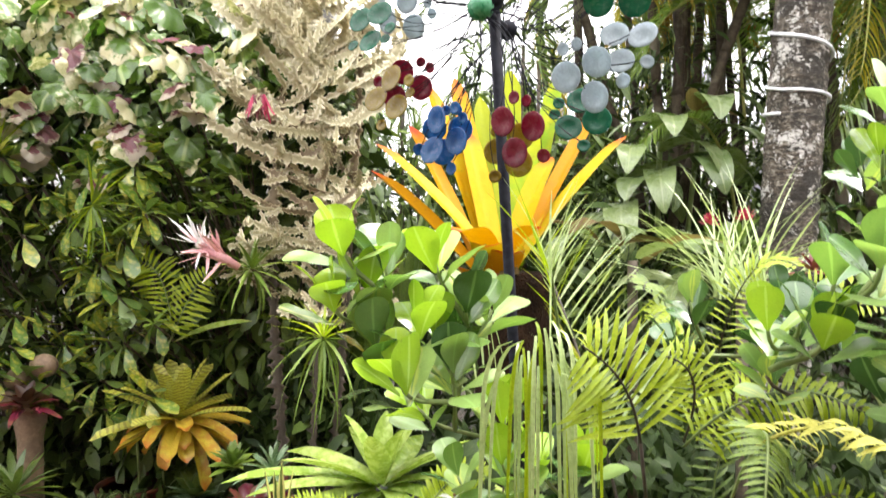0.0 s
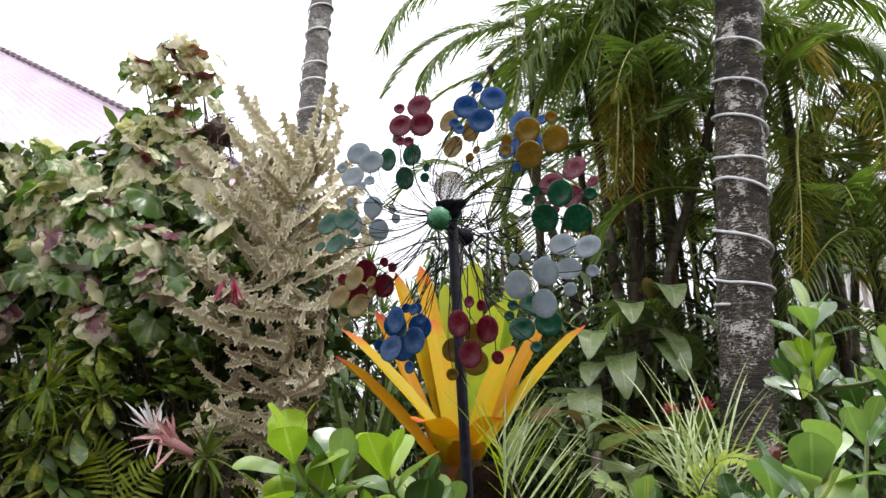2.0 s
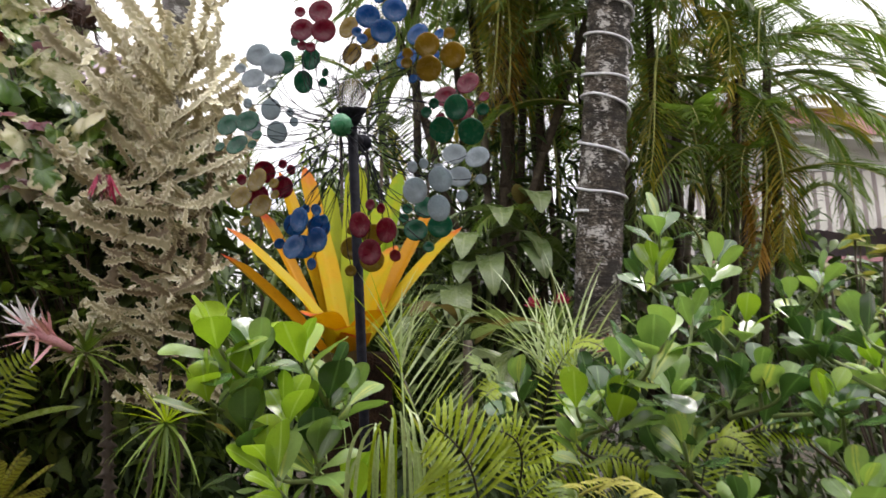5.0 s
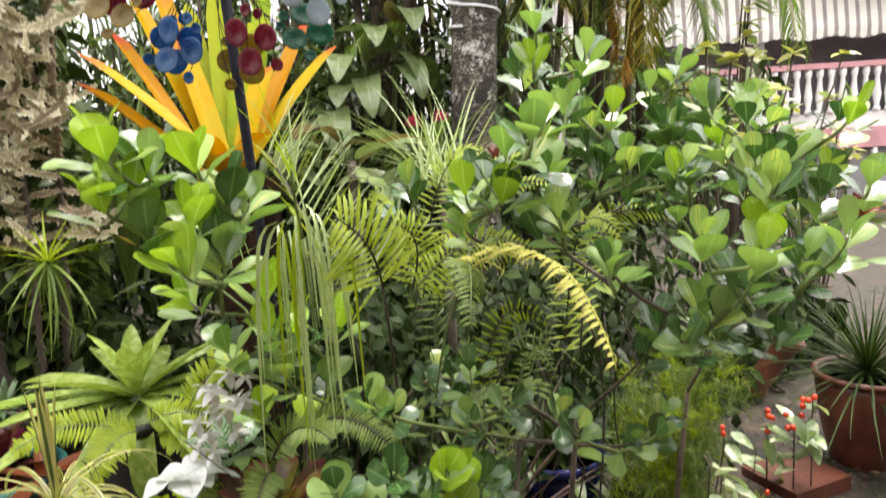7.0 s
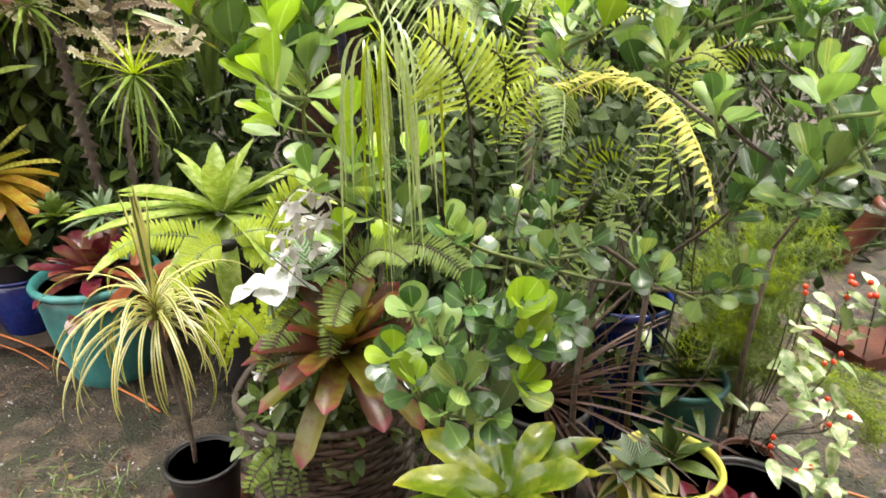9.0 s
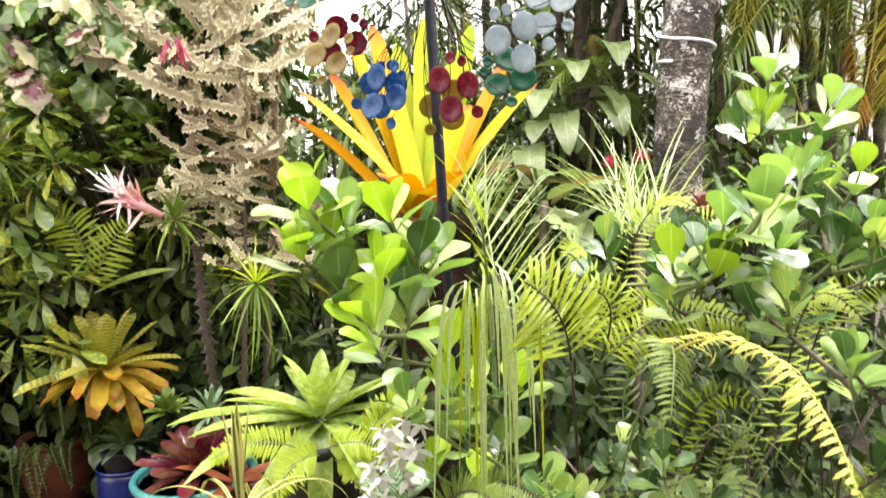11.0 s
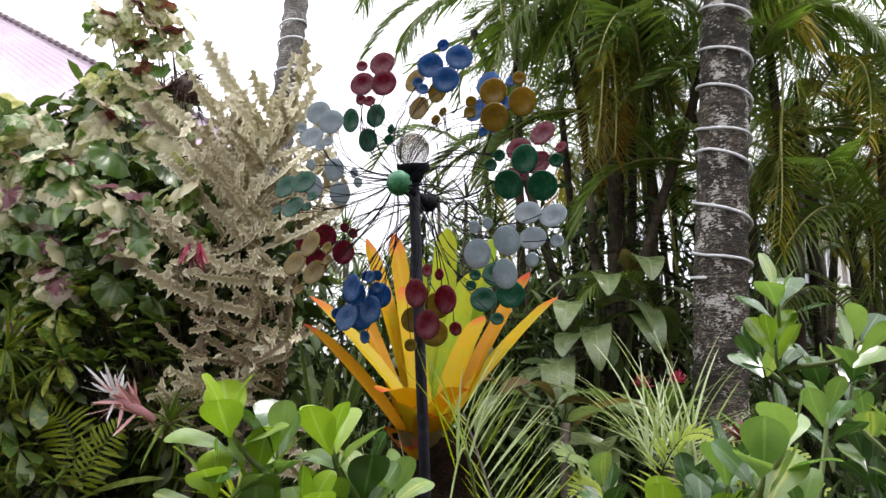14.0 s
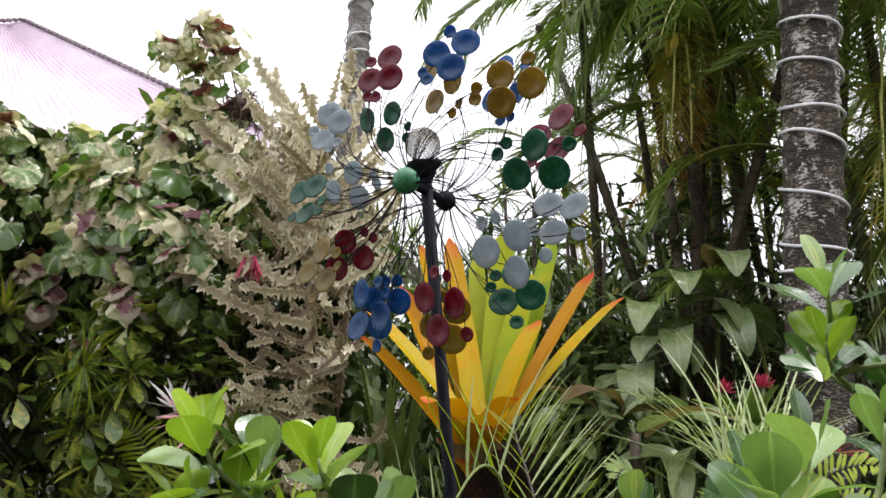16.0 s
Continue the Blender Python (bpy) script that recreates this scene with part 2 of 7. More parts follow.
WINE = leaf_mat("wine_red_leaf", (0.075, 0.009, 0.022), (0.20, 0.022, 0.045), rough=0.18, second=(0.17, 0.08, 0.04), pattern="blotch", amount=0.15, veins=0, through_light=0.15, grain=0.5)
REDGREEN = leaf_mat("red_green_leaf", (0.055, 0.012, 0.010), (0.15, 0.055, 0.010), second=(0.13, 0.12, 0.012), pattern="blotch", amount=0.5, rough=0.38, tip=(0.16, 0.010, 0.022), veins=0)
RUST = leaf_mat("rusty_leaf", (0.35, 0.07, 0.03), (0.45, 0.15, 0.07), rough=0.35, veins=0)
STRIPED = leaf_mat("cream_striped_leaf", (0.05, 0.10, 0.018), (0.11, 0.17, 0.028), second=(0.50, 0.46, 0.17), pattern="edge", rough=0.33, veins=0)
SILVER = leaf_mat("silver_veined_leaf", (0.04, 0.11, 0.05), (0.10, 0.20, 0.08), second=(0.36, 0.44, 0.28), pattern="veins", rough=0.35, veins=7)
SPECKLED = leaf_mat("speckled_leaf", (0.16, 0.28, 0.09), (0.28, 0.40, 0.15), second=(0.62, 0.66, 0.42), pattern="blotch", amount=0.1, rough=0.32)
CORDY = leaf_mat("brown_strap_leaf", (0.035, 0.015, 0.010), (0.095, 0.044, 0.026), rough=0.4, veins=0)
WHITE_LEAF = leaf_mat("white_leaf", (0.76, 0.79, 0.77), (0.84, 0.86, 0.84), rib=(0.60, 0.68, 0.56), rough=0.34)
PETAL = leaf_mat("white_petal", (0.74, 0.73, 0.73), (0.84, 0.83, 0.83), rough=0.5, veins=0)
PINK = leaf_mat("pink_bract", (0.60, 0.24, 0.27), (0.76, 0.46, 0.46), rough=0.45, tip=(0.78, 0.70, 0.66), veins=0)
CERISE = leaf_mat("cerise_bract", (0.42, 0.02, 0.07), (0.55, 0.07, 0.17), rough=0.4, veins=0)


def ghost_mat(name, core, edge, reach):
    """Winged stems: pale toothed edges over a darker body."""
    m, n, l, p = tree(name)
    sep = n.new("ShaderNodeSeparateXYZ")
    l.new(n.new("ShaderNodeUVMap").outputs["UV"], sep.inputs[0])
    f = math_node(n, l, "FRACT", math_node(n, l, "MULTIPLY", sep.outputs["X"], 3.0))
    f = math_node(n, l, "MINIMUM", f, math_node(n, l, "SUBTRACT", 1.0, f))
    coord = n.new("ShaderNodeTexCoord").outputs["Object"]
    big, small = noise_node(n, l, 9, 3, coord), noise_node(n, l, 60, 3, coord)
    f = math_node(n, l, "ADD", f, math_node(n, l, "MULTIPLY", math_node(n, l, "SUBTRACT", big, 0.5), 0.5))
    col = mix_node(n, l, step(n, l, f, reach - 0.14, reach + 0.14), edge, core)
    col = mix_node(n, l, math_node(n, l, "MULTIPLY", step(n, l, small, 0.5, 0.7), 0.4), col, tuple(c * 0.6 for c in core))
    l.new(col, p.inputs["Base Color"])
    p.inputs["Roughness"].default_value = 0.62
    bp = n.new("ShaderNodeBump")
    bp.inputs["Strength"].default_value, bp.inputs["Distance"].default_value = 0.4, 0.004
    l.new(small, bp.inputs["Height"])
    l.new(bp.outputs["Normal"], p.inputs["Normal"])
    return m


GHOST = ghost_mat("ghost_cactus_skin", (0.33, 0.295, 0.165), (0.66, 0.61, 0.42), 0.16)
GHOST_PALE = ghost_mat("ghost_cactus_pale_skin", (0.50, 0.465, 0.29), (0.80, 0.76, 0.58), 0.20)
GHOST_BARK = ghost_mat("ghost_cactus_bark", (0.05, 0.038, 0.026), (0.13, 0.105, 0.075), 0.14)
GHOST_OLD = ghost_mat("ghost_cactus_old_skin", (0.17, 0.13, 0.075), (0.52, 0.44, 0.29), 0.13)


def bark_mat(name, dark, mid, pale, lichen):
    """Palm bark: thin level bands, dark moss and pale lichen patches."""
    m, n, l, p = tree(name)
    coord = n.new("ShaderNodeTexCoord").outputs["Object"]

    def squeezed(k):
        mp = n.new("ShaderNodeMapping")
        mp.inputs["Scale"].default_value = (1.0, 1.0, k)
        l.new(coord, mp.inputs["Vector"])
        return mp.outputs["Vector"]

    band = noise_node(n, l, 13, 5, squeezed(7.0), 0.65)
    fine = noise_node(n, l, 55, 4, squeezed(2.6), 0.65)
    fleck = noise_node(n, l, 24, 5, squeezed(3.0), 0.7)
    patch = noise_node(n, l, 8, 4, coord, 0.6)
    col = mix_node(n, l, step(n, l, band, 0.40, 0.60), dark, mid)
    col = mix_node(n, l, step(n, l, fine, 0.50, 0.62), col, tuple(0.5 * (a + b) for a, b in zip(mid, pale)))
    col = mix_node(n, l, step(n, l, fleck, 0.565, 0.60), col, pale)
    moss = math_node(n, l, "MULTIPLY", step(n, l, noise_node(n, l, 4.5, 4, coord), 0.46, 0.60), 0.85)
    col = mix_node(n, l, moss, col, dark)
    rag = math_node(n, l, "ADD", patch, math_node(n, l, "MULTIPLY", math_node(n, l, "SUBTRACT", fine, 0.5), 0.6))
    col = mix_node(n, l, step(n, l, rag, 0.575, 0.61), col, lichen)
    l.new(col, p.inputs["Base Color"])
    p.inputs["Roughness"].default_value = 0.75
    bp = n.new("ShaderNodeBump")
    bp.inputs["Strength"].default_value, bp.inputs["Distance"].default_value = 1.0, 0.014
    l.new(math_node(n, l, "ADD", band, math_node(n, l, "MULTIPLY", fine, 0.7)), bp.inputs["Height"])
    l.new(bp.outputs["Normal"], p.inputs["Normal"])
    return m


# paler than TRUNK: the haze of distance is put into the bark tones
TRUNK_FAR = bark_mat("far_palm_hazed_bark", (0.10, 0.09, 0.08), (0.22, 0.20, 0.18), (0.36, 0.34, 0.32), (0.50, 0.49, 0.46))
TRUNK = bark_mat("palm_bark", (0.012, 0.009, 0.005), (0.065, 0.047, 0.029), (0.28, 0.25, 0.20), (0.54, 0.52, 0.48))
CANE = plain_mat("cane_bark", (0.024, 0.018, 0.012), (0.075, 0.058, 0.037), 7, 0.75, fine=50, stain=(0.15, 0.13, 0.095), spec=0.2)
WOOD = plain_mat("shrub_bark", (0.045, 0.034, 0.022), (0.13, 0.10, 0.07), 20, 0.7)
GREEN_STEM = plain_mat("green_stem", (0.12, 0.18, 0.05), (0.20, 0.25, 0.08), 20, 0.5)
BLACK_STEM = plain_mat("black_stem", (0.02, 0.015, 0.01), (0.05, 0.035, 0.02), 20, 0.5)
STUMP = plain_mat("fibrous_dark_trunk", (0.008, 0.005, 0.003), (0.034, 0.018, 0.010), 16, 0.9, fine=110, bump=0.9, dist=0.015, spec=0.1)
ROPE = plain_mat("clear_plastic_rope", (0.62, 0.64, 0.66), (0.78, 0.79, 0.80), 30, 0.25)
RACHIS = plain_mat("yellow_green_rib", (0.22, 0.24, 0.05), (0.36, 0.36, 0.10), 20, 0.5)
IRON = plain_mat("dark_iron", (0.006, 0.006, 0.010), (0.016, 0.017, 0.024), 30, 0.7, bump=0.2, spec=0.12)
GLAZE_GREEN = plain_mat("green_enamel", (0.02, 0.15, 0.06), (0.06, 0.28, 0.13), 40, 0.28, fine=200)
CONCRETE = plain_mat("old_concrete", (0.008, 0.006, 0.004), (0.105, 0.076, 0.048), 14, 0.50, fine=90, bump=1.0, dist=0.02, stain=(0.018, 0.020, 0.007), stain_at=(0.46, 0.60))
SOIL = plain_mat("dark_soil", (0.022, 0.016, 0.010), (0.085, 0.060, 0.038), 12, 0.85, fine=110, bump=1.0, dist=0.02)
ROOF_PINK = plain_mat("faded_pink_roof_paint", (0.70, 0.58, 0.68), (0.80, 0.70, 0.78), 3, 0.45, fine=20, stain=(0.70, 0.60, 0.68))
RIDGE = plain_mat("weathered_ridge_metal", (0.16, 0.12, 0.14), (0.30, 0.25, 0.27), 20, 0.6)
WALL_WHITE = plain_mat("white_render", (0.66, 0.65, 0.63), (0.78, 0.77, 0.75), 3, 0.7, stain=(0.55, 0.54, 0.5))
WALL_PINK = plain_mat("pink_masonry_paint", (0.50, 0.24, 0.26), (0.58, 0.30, 0.32), 3, 0.7, stain=(0.42, 0.22, 0.22))
AWN_WHITE = plain_mat("white_canvas", (0.68, 0.66, 0.60), (0.78, 0.76, 0.70), 4, 0.8)
AWN_GREY = plain_mat("grey_brown_canvas", (0.26, 0.22, 0.21), (0.36, 0.31, 0.29), 4, 0.8)
# veranda shade, lifted for haze, put into the colour; panes use it too
SHADE = plain_mat("grey_blue_shade_colour", (0.24, 0.23, 0.26), (0.32, 0.31, 0.34), 4, 0.8)
GREY_ROOF = plain_mat("grey_roof_sheet", (0.42, 0.44, 0.47), (0.55, 0.57, 0.6), 3, 0.6)
TERRA = plain_mat("terracotta", (0.07, 0.022, 0.013), (0.15, 0.046, 0.026), 9, 0.36, stain=(0.08, 0.035, 0.02))
BLUE = plain_mat("cobalt_glaze", (0.004, 0.010, 0.08), (0.008, 0.022, 0.14), 6, 0.2, bump=0.1)
TEAL = plain_mat("turquoise_glaze", (0.03, 0.20, 0.19), (0.07, 0.30, 0.28), 5, 0.3, stain=(0.04, 0.13, 0.12))
DARKTEAL = plain_mat("dark_teal_plastic", (0.01, 0.07, 0.065), (0.02, 0.11, 0.10), 6, 0.4)
YELLOW = plain_mat("faded_yellow_plastic", (0.45, 0.46, 0.05), (0.55, 0.55, 0.10), 6, 0.45, stain=(0.3, 0.32, 0.06))
BLACK = plain_mat("black_plastic", (0.008, 0.008, 0.008), (0.02, 0.02, 0.02), 10, 0.4)
WICKER = plain_mat("weathered_grey_wicker", (0.026, 0.019, 0.013), (0.09, 0.064, 0.042), 12, 0.7, fine=90, bump=0.7, stain=(0.20, 0.20, 0.17), stain_at=(0.58, 0.66))
STONE = plain_mat("tan_stone", (0.17, 0.11, 0.07), (0.29, 0.20, 0.13), 10, 0.7, stain=(0.10, 0.08, 0.04))
BRICKRED = plain_mat("rough_red_block", (0.12, 0.045, 0.03), (0.22, 0.09, 0.06), 14, 0.8, fine=70, bump=1.0, dist=0.02)
CABLE = plain_mat("orange_cable_sheath", (0.40, 0.12, 0.03), (0.50, 0.18, 0.05), 10, 0.45)
GRIT_BROWN = plain_mat("brown_grit", (0.10, 0.065, 0.04), (0.20, 0.14, 0.09), 30, 0.5)
GRIT_DARK = plain_mat("dark_grit", (0.02, 0.016, 0.012), (0.06, 0.045, 0.035), 30, 0.4)
BERRY = plain_mat("red_berry_skin", (0.55, 0.03, 0.01), (0.65, 0.07, 0.02), 40, 0.2)
BLOCK = plain_mat("grey_block", (0.24, 0.23, 0.24), (0.34, 0.33, 0.34), 6, 0.85)


def enamel(name, col):
    """Coloured dishes that let some light through."""
    m = plain_mat(name, tuple(c * 0.6 for c in col), tuple(c * 0.9 for c in col), 60, 0.26, bump=0.2, fine=240, spec=0.5)
    n, l = m.node_tree.nodes, m.node_tree.links
    tr = n.new("ShaderNodeBsdfTranslucent")
    tr.inputs["Color"].default_value = (*[min(1, c * 1.6) for c in col], 1)
    ms = n.new("ShaderNodeMixShader")
    ms.inputs["Fac"].default_value = 0.42
    l.new(n["Principled BSDF"].outputs[0], ms.inputs[1])
    l.new(tr.outputs[0], ms.inputs[2])
    l.new(ms.outputs[0], n["Material Output"].inputs["Surface"])
    return m


DISC_COL = {"red": (0.21, 0.010, 0.035), "white": (0.36, 0.42, 0.45), "green": (0.010, 0.14, 0.07), "yellow": (0.28, 0.20, 0.02), "blue": (0.012, 0.12, 0.32)}
DISC = {k: enamel(k + "_enamel", v) for k, v in DISC_COL.items()}


def glass_mat(name, tint=(1, 1, 1), rough=0.02):
    m, n, l, p = tree(name)
    p.inputs["Base Color"].default_value = (*tint, 1)
    p.inputs["Transmission Weight"].default_value, p.inputs["Roughness"].default_value, p.inputs["IOR"].default_value = 1.0, rough, 1.45
    bp = n.new("ShaderNodeBump")
    bp.inputs["Strength"].default_value, bp.inputs["Distance"].default_value = 0.6, 0.003
    vo = n.new("ShaderNodeTexVoronoi")
    vo.feature = "DISTANCE_TO_EDGE"
    vo.inputs["Scale"].default_value = 60
    l.new(vo.outputs["Distance"], bp.inputs["Height"])
    l.new(bp.outputs["Normal"], p.inputs["Normal"])
    return m


GLASS = glass_mat("crackle_glass")


# ---- mesh tools ----
def frame_of(p, d, roll=0.0, s=1.0):
    """A pose at p whose y runs along d, turned by roll degrees about it."""
    y = Vector(d).normalized()
    x = y.cross(Vector((0, 0, 1)))
    if x.length < 1e-4:
        x = Vector((1, 0, 0))
    x.normalize()
    z = x.cross(y)
    m = Matrix((x, y, z)).transposed().to_4x4()
    m = Matrix.Translation(p) @ m @ Matrix.Rotation(radians(roll), 4, "Y")
    return m @ Matrix.Scale(s, 4)


def heading(az, el):
    az, el = radians(az), radians(el)
    return Vector((math.sin(az) * math.cos(el), math.cos(az) * math.cos(el), math.sin(el)))


def obovate(s):
    """Narrow at the stalk, broad and round at the end."""
    if s < 0.69:
        return 0.09 + 0.91 * math.sin(math.pi / 2 * s / 0.69) ** 1.45
    return max(0.06, max(0, 1 - ((s - 0.69) / 0.31) ** 2.3) ** 0.5)


def ovate(s):
    return max(0.03, math.sin(math.pi * min(1, s * 0.97 + 0.02) ** 0.75) ** 0.8)


def lance(s):
    return max(0.03, math.sin(math.pi * (0.04 + 0.95 * s)) ** 0.7)


def strap(s):
    return max(0.04, (0.72 + 0.28 * math.sin(math.pi * s)) * min(1.0, (1 - s) * 5.0) ** 0.7)


def blunt(s):
    return max(0.10, (0.85 + 0.15 * math.sin(math.pi * s)) * min(1.0, (1 - s) * 9.0) ** 0.5)


def reed(s):
    return max(0.05, min(1.0, 0.5 + 3 * s) * (1 - s) ** 0.6)


def blade(L, W, prof, bend=0.0, fold=0.0, n=6, c=1, wave=0.0, ph=0.0, ease=1.0):
    """A leaf along +y, face up. bend: radians of droop over its length; fold: how far the sides stand up; ease: closer rows at the tip."""
    v, uv, f = [], [], []
    y = z = 0.0
    for i in range(n + 1):
        s = 1 - (1 - i / n) ** ease
        if i:
            back = 1 - (1 - (i - 1) / n) ** ease
            a = bend * (s + back) / 2
            y, z = y + L * (s - back) * math.cos(a), z - L * (s - back) * math.sin(a)
        an, h = bend * s, W / 2 * prof(s)
        for j in range(-c, c + 1):
            u = j / c
            lift = fold * abs(u) * h + wave * h * math.sin(9 * s + ph + 2 * u) * abs(u)
            v.append((u * h, y + lift * math.sin(an), z + lift * math.cos(an)))
            uv.append((0.5 + 0.5 * u, s))
    m = 2 * c + 1
    for i in range(n):
        for j in range(2 * c):
            k = i * m + j
            f.append((k, k + 1, k + m + 1, k + m))
    return np.array(v), f, np.array(uv)


def tube(pts, r, sides=6):
    """A round rod through pts; r: one radius or one for each point."""
    pts = [Vector(p) for p in pts]
    rs = [r] * len(pts) if isinstance(r, (int, float)) else list(r)
    v, uv, f = [], [], []
    side = None
    for i, p in enumerate(pts):
        d = (pts[min(i + 1, len(pts) - 1)] - pts[max(i - 1, 0)]).normalized()
        if side is None:
            side = d.orthogonal().normalized()
        side = (side - d * side.dot(d)).normalized()
        up = d.cross(side)
        for k in range(sides):
            a = 2 * math.pi * k / sides
            v.append(p + (side * math.cos(a) + up * math.sin(a)) * rs[i])
            uv.append((k / sides, i / max(1, len(pts) - 1)))
    for i in range(len(pts) - 1):
        for k in range(sides):
            a, b = i * sides + k, i * sides + (k + 1) % sides
            f.append((a, b, b + sides, a + sides))
    f.append(tuple(range(sides - 1, -1, -1)))
    f.append(tuple(range((len(pts) - 1) * sides, len(pts) * sides)))
    return np.array([tuple(p) for p in v]), f, np.array(uv)


def lathe(profile, n=24, wob=0.0):
    v, uv, f = [], [], []
    for i, (r, z) in enumerate(profile):
        for k in range(n):
            a = 2 * math.pi * k / n
            rr = r * (1 + wob * math.sin(3 * a + i))
            v.append((rr * math.cos(a), rr * math.sin(a), z))
            uv.append((k / n, i / (len(profile) - 1)))
    for i in range(len(profile) - 1):
        for k in range(n):
            a, b = i * n + k, i * n + (k + 1) % n
            f.append((a, b, b + n, a + n))
    f.append(tuple(range(n - 1, -1, -1)))
    f.append(tuple(range((len(profile) - 1) * n, len(profile) * n)))
    return np.array(v), f, np.array(uv)


def ball(r, n=14, squash=1.0):
    k = n // 2
    return lathe([(max(0.002, r * math.sin(math.pi * i / k)), -r * squash * math.cos(math.pi * i / k)) for i in range(k + 1)], n)


def box(x0, x1, y0, y1, z0, z1):
    v = np.array([(x, y, z) for x in (x0, x1) for y in (y0, y1) for z in (z0, z1)])
    f = [(0, 1, 3, 2), (4, 6, 7, 5), (0, 4, 5, 1), (2, 3, 7, 6), (0, 2, 6, 4), (1, 5, 7, 3)]
    return v, f, np.zeros((8, 2))


def bezier(a, b, c, d, n=10):
    a, b, c, d = Vector(a), Vector(b), Vector(c), Vector(d)
    out = []
    for i in range(n + 1):
        t = i / n
        out.append(a * (1 - t) ** 3 + b * 3 * t * (1 - t) ** 2 + c * 3 * t * t * (1 - t) + d * t ** 3)
    return out


class Shape:
    """Gathers pieces into one mesh."""

    def __init__(self):
        self.v, self.f, self.uv, self.n, self.slot = [], [], [], 0, []

    def add(self, piece, m=None, slot=0):
        v, f, uv = piece
        if m is not None:
            a = np.array(m)
            v = v @ a[:3, :3].T + a[:3, 3]
        self.v.append(v)
        self.uv.append(uv)
        k = self.n
        self.f.extend([tuple(i + k for i in q) for q in f])
        self.slot.extend([slot] * len(f))
        self.n += len(v)
        return self

    def mesh(self, name, material, smooth=True):
        me = bpy.data.meshes.new(name)
        v, uv = np.concatenate(self.v), np.concatenate(self.uv)
        me.from_pydata(v.tolist(), [], self.f)
        layer = me.uv_layers.new(name="leaf")
        idx = np.empty(len(me.loops), dtype=np.int32)
        me.loops.foreach_get("vertex_index", idx)
        layer.data.foreach_set("uv", uv[idx].ravel())
        for one in material if isinstance(material, (tuple, list)) else (material,):
            me.materials.append(one)
        me.polygons.foreach_set("material_index", self.slot)
        me.polygons.foreach_set("use_smooth", [smooth] * len(me.polygons))
        me.update()
        return me


def thing(name, at, label, category, group="", kind=""):
    ob = new(name)
    ob.empty_display_size = 0.1
    ob.location = at
    return tagged(ob, label, category, group, kind)


def part(name, shape, material, parent, label="", smooth=True):
    """One mesh, given in world places, under a thing or a part."""
    me = shape if isinstance(shape, bpy.types.Mesh) else (shape if isinstance(shape, Shape) else Shape().add(shape)).mesh(name, material, smooth)
    ob = new(name, me)
    ob.parent = parent
    if parent.type == "EMPTY":
        ob.matrix_parent_inverse = Matrix.Translation(-Vector(parent.location))
    if label:
        ob["label"] = label
    return ob


def piece(name, me, parent, m, label=""):
    """A part on shared mesh data, at the world pose m."""
    ob = part(name, me, None, parent, label)
    ob.matrix_basis = m
    return ob


def setting(name, shape, material, label="", smooth=False):
    me = (shape if isinstance(shape, Shape) else Shape().add(shape)).mesh(name, material, smooth)
    return tagged(new(name, me), label or "", "", "", "structure")


R = random.Random(7)


def jit(a):
    return R.uniform(-a, a)

# ---- ground ----
def ground():
    xs = sorted({-400, -120, -40, -15, *[-6 + 0.15 * i for i in range(81)], 12, 40, 120, 400})
    ys = sorted({-400, -120, -40, -12, *[-4 + 0.15 * i for i in range(81)], 16, 40, 120, 400})
    v = [(x, y, 0.012 * noise.noise((x * 1.7, y * 1.7, 0)) + 0.006 * noise.noise((x * 7, y * 7, 3))) for x in xs for y in ys]
    w = len(ys)
    f = [(i * w + j, i * w + w + j, i * w + w + j + 1, i * w + j + 1) for i in range(len(xs) - 1) for j in range(w - 1)]
    setting("ground", (np.array(v), f, np.zeros((len(v), 2))), CONCRETE, "wet gritty concrete path with moss", True)
    g = Shape()
    for cx, cy, rad, k in ((-0.66, 1.62, 0.12, 220), (-0.52, 1.52, 0.08, 120), (-0.75, 1.85, 0.12, 60), (1.32, 0.90, 0.12, 260), (1.55, 0.85, 0.18, 160), (1.95, 1.28, 0.16, 200), (2.15, 1.35, 0.2, 120), (-1.0, 1.9, 0.25, 60)):
        for _ in range(k):
            p = Vector((cx + R.gauss(0, rad * 0.6), cy + R.gauss(0, rad * 0.6), 0))
            g.add(blade(R.uniform(0.03, 0.09), 0.005, reed, R.uniform(0.2, 1.2), 0.3, 3), frame_of(p, heading(R.uniform(0, 360), R.uniform(30, 80)), jit(90)))
    tagged(new("grass", g.mesh("grass", MIDLEAF)), "thin wet grass growing on the concrete", "grass", "", "stuff")
    g = Shape()
    for i in range(8200):
        p = Vector((R.uniform(-1.7, 2.6), R.uniform(0.6, 3.0), 0.004))
        g.add(ball(R.uniform(0.0015, 0.005) * R.choice((1, 1, 1, 1.7)), 5, 0.6), Matrix.Translation(p) @ pose(0, 0, 0, jit(40), jit(40), jit(180)), R.choice((0, 1, 1, 2)))
    tagged(new("gravel", g.mesh("gravel", (BLOCK, GRIT_BROWN, GRIT_DARK))), "small loose grit lying on the wet path", "gravel", "", "stuff")
    g = Shape()
    for i in range(1500):
        p = Vector((R.uniform(-1.7, 2.6), R.uniform(0.6, 3.0), 0.008))
        L = R.uniform(0.012, 0.05)
        g.add(blade(L, L * R.uniform(0.15, 0.5), lance, R.uniform(-0.4, 0.6), 0.2, 3), frame_of(p, heading(R.uniform(0, 360), R.uniform(0, 14)), jit(15)), R.choice((0, 0, 1)))
    tagged(new("leaf_litter", g.mesh("leaf_litter", (CORDY, BROWN_LEAF))), "small wet brown fallen leaves scattered on the path", "leaf litter", "", "stuff")


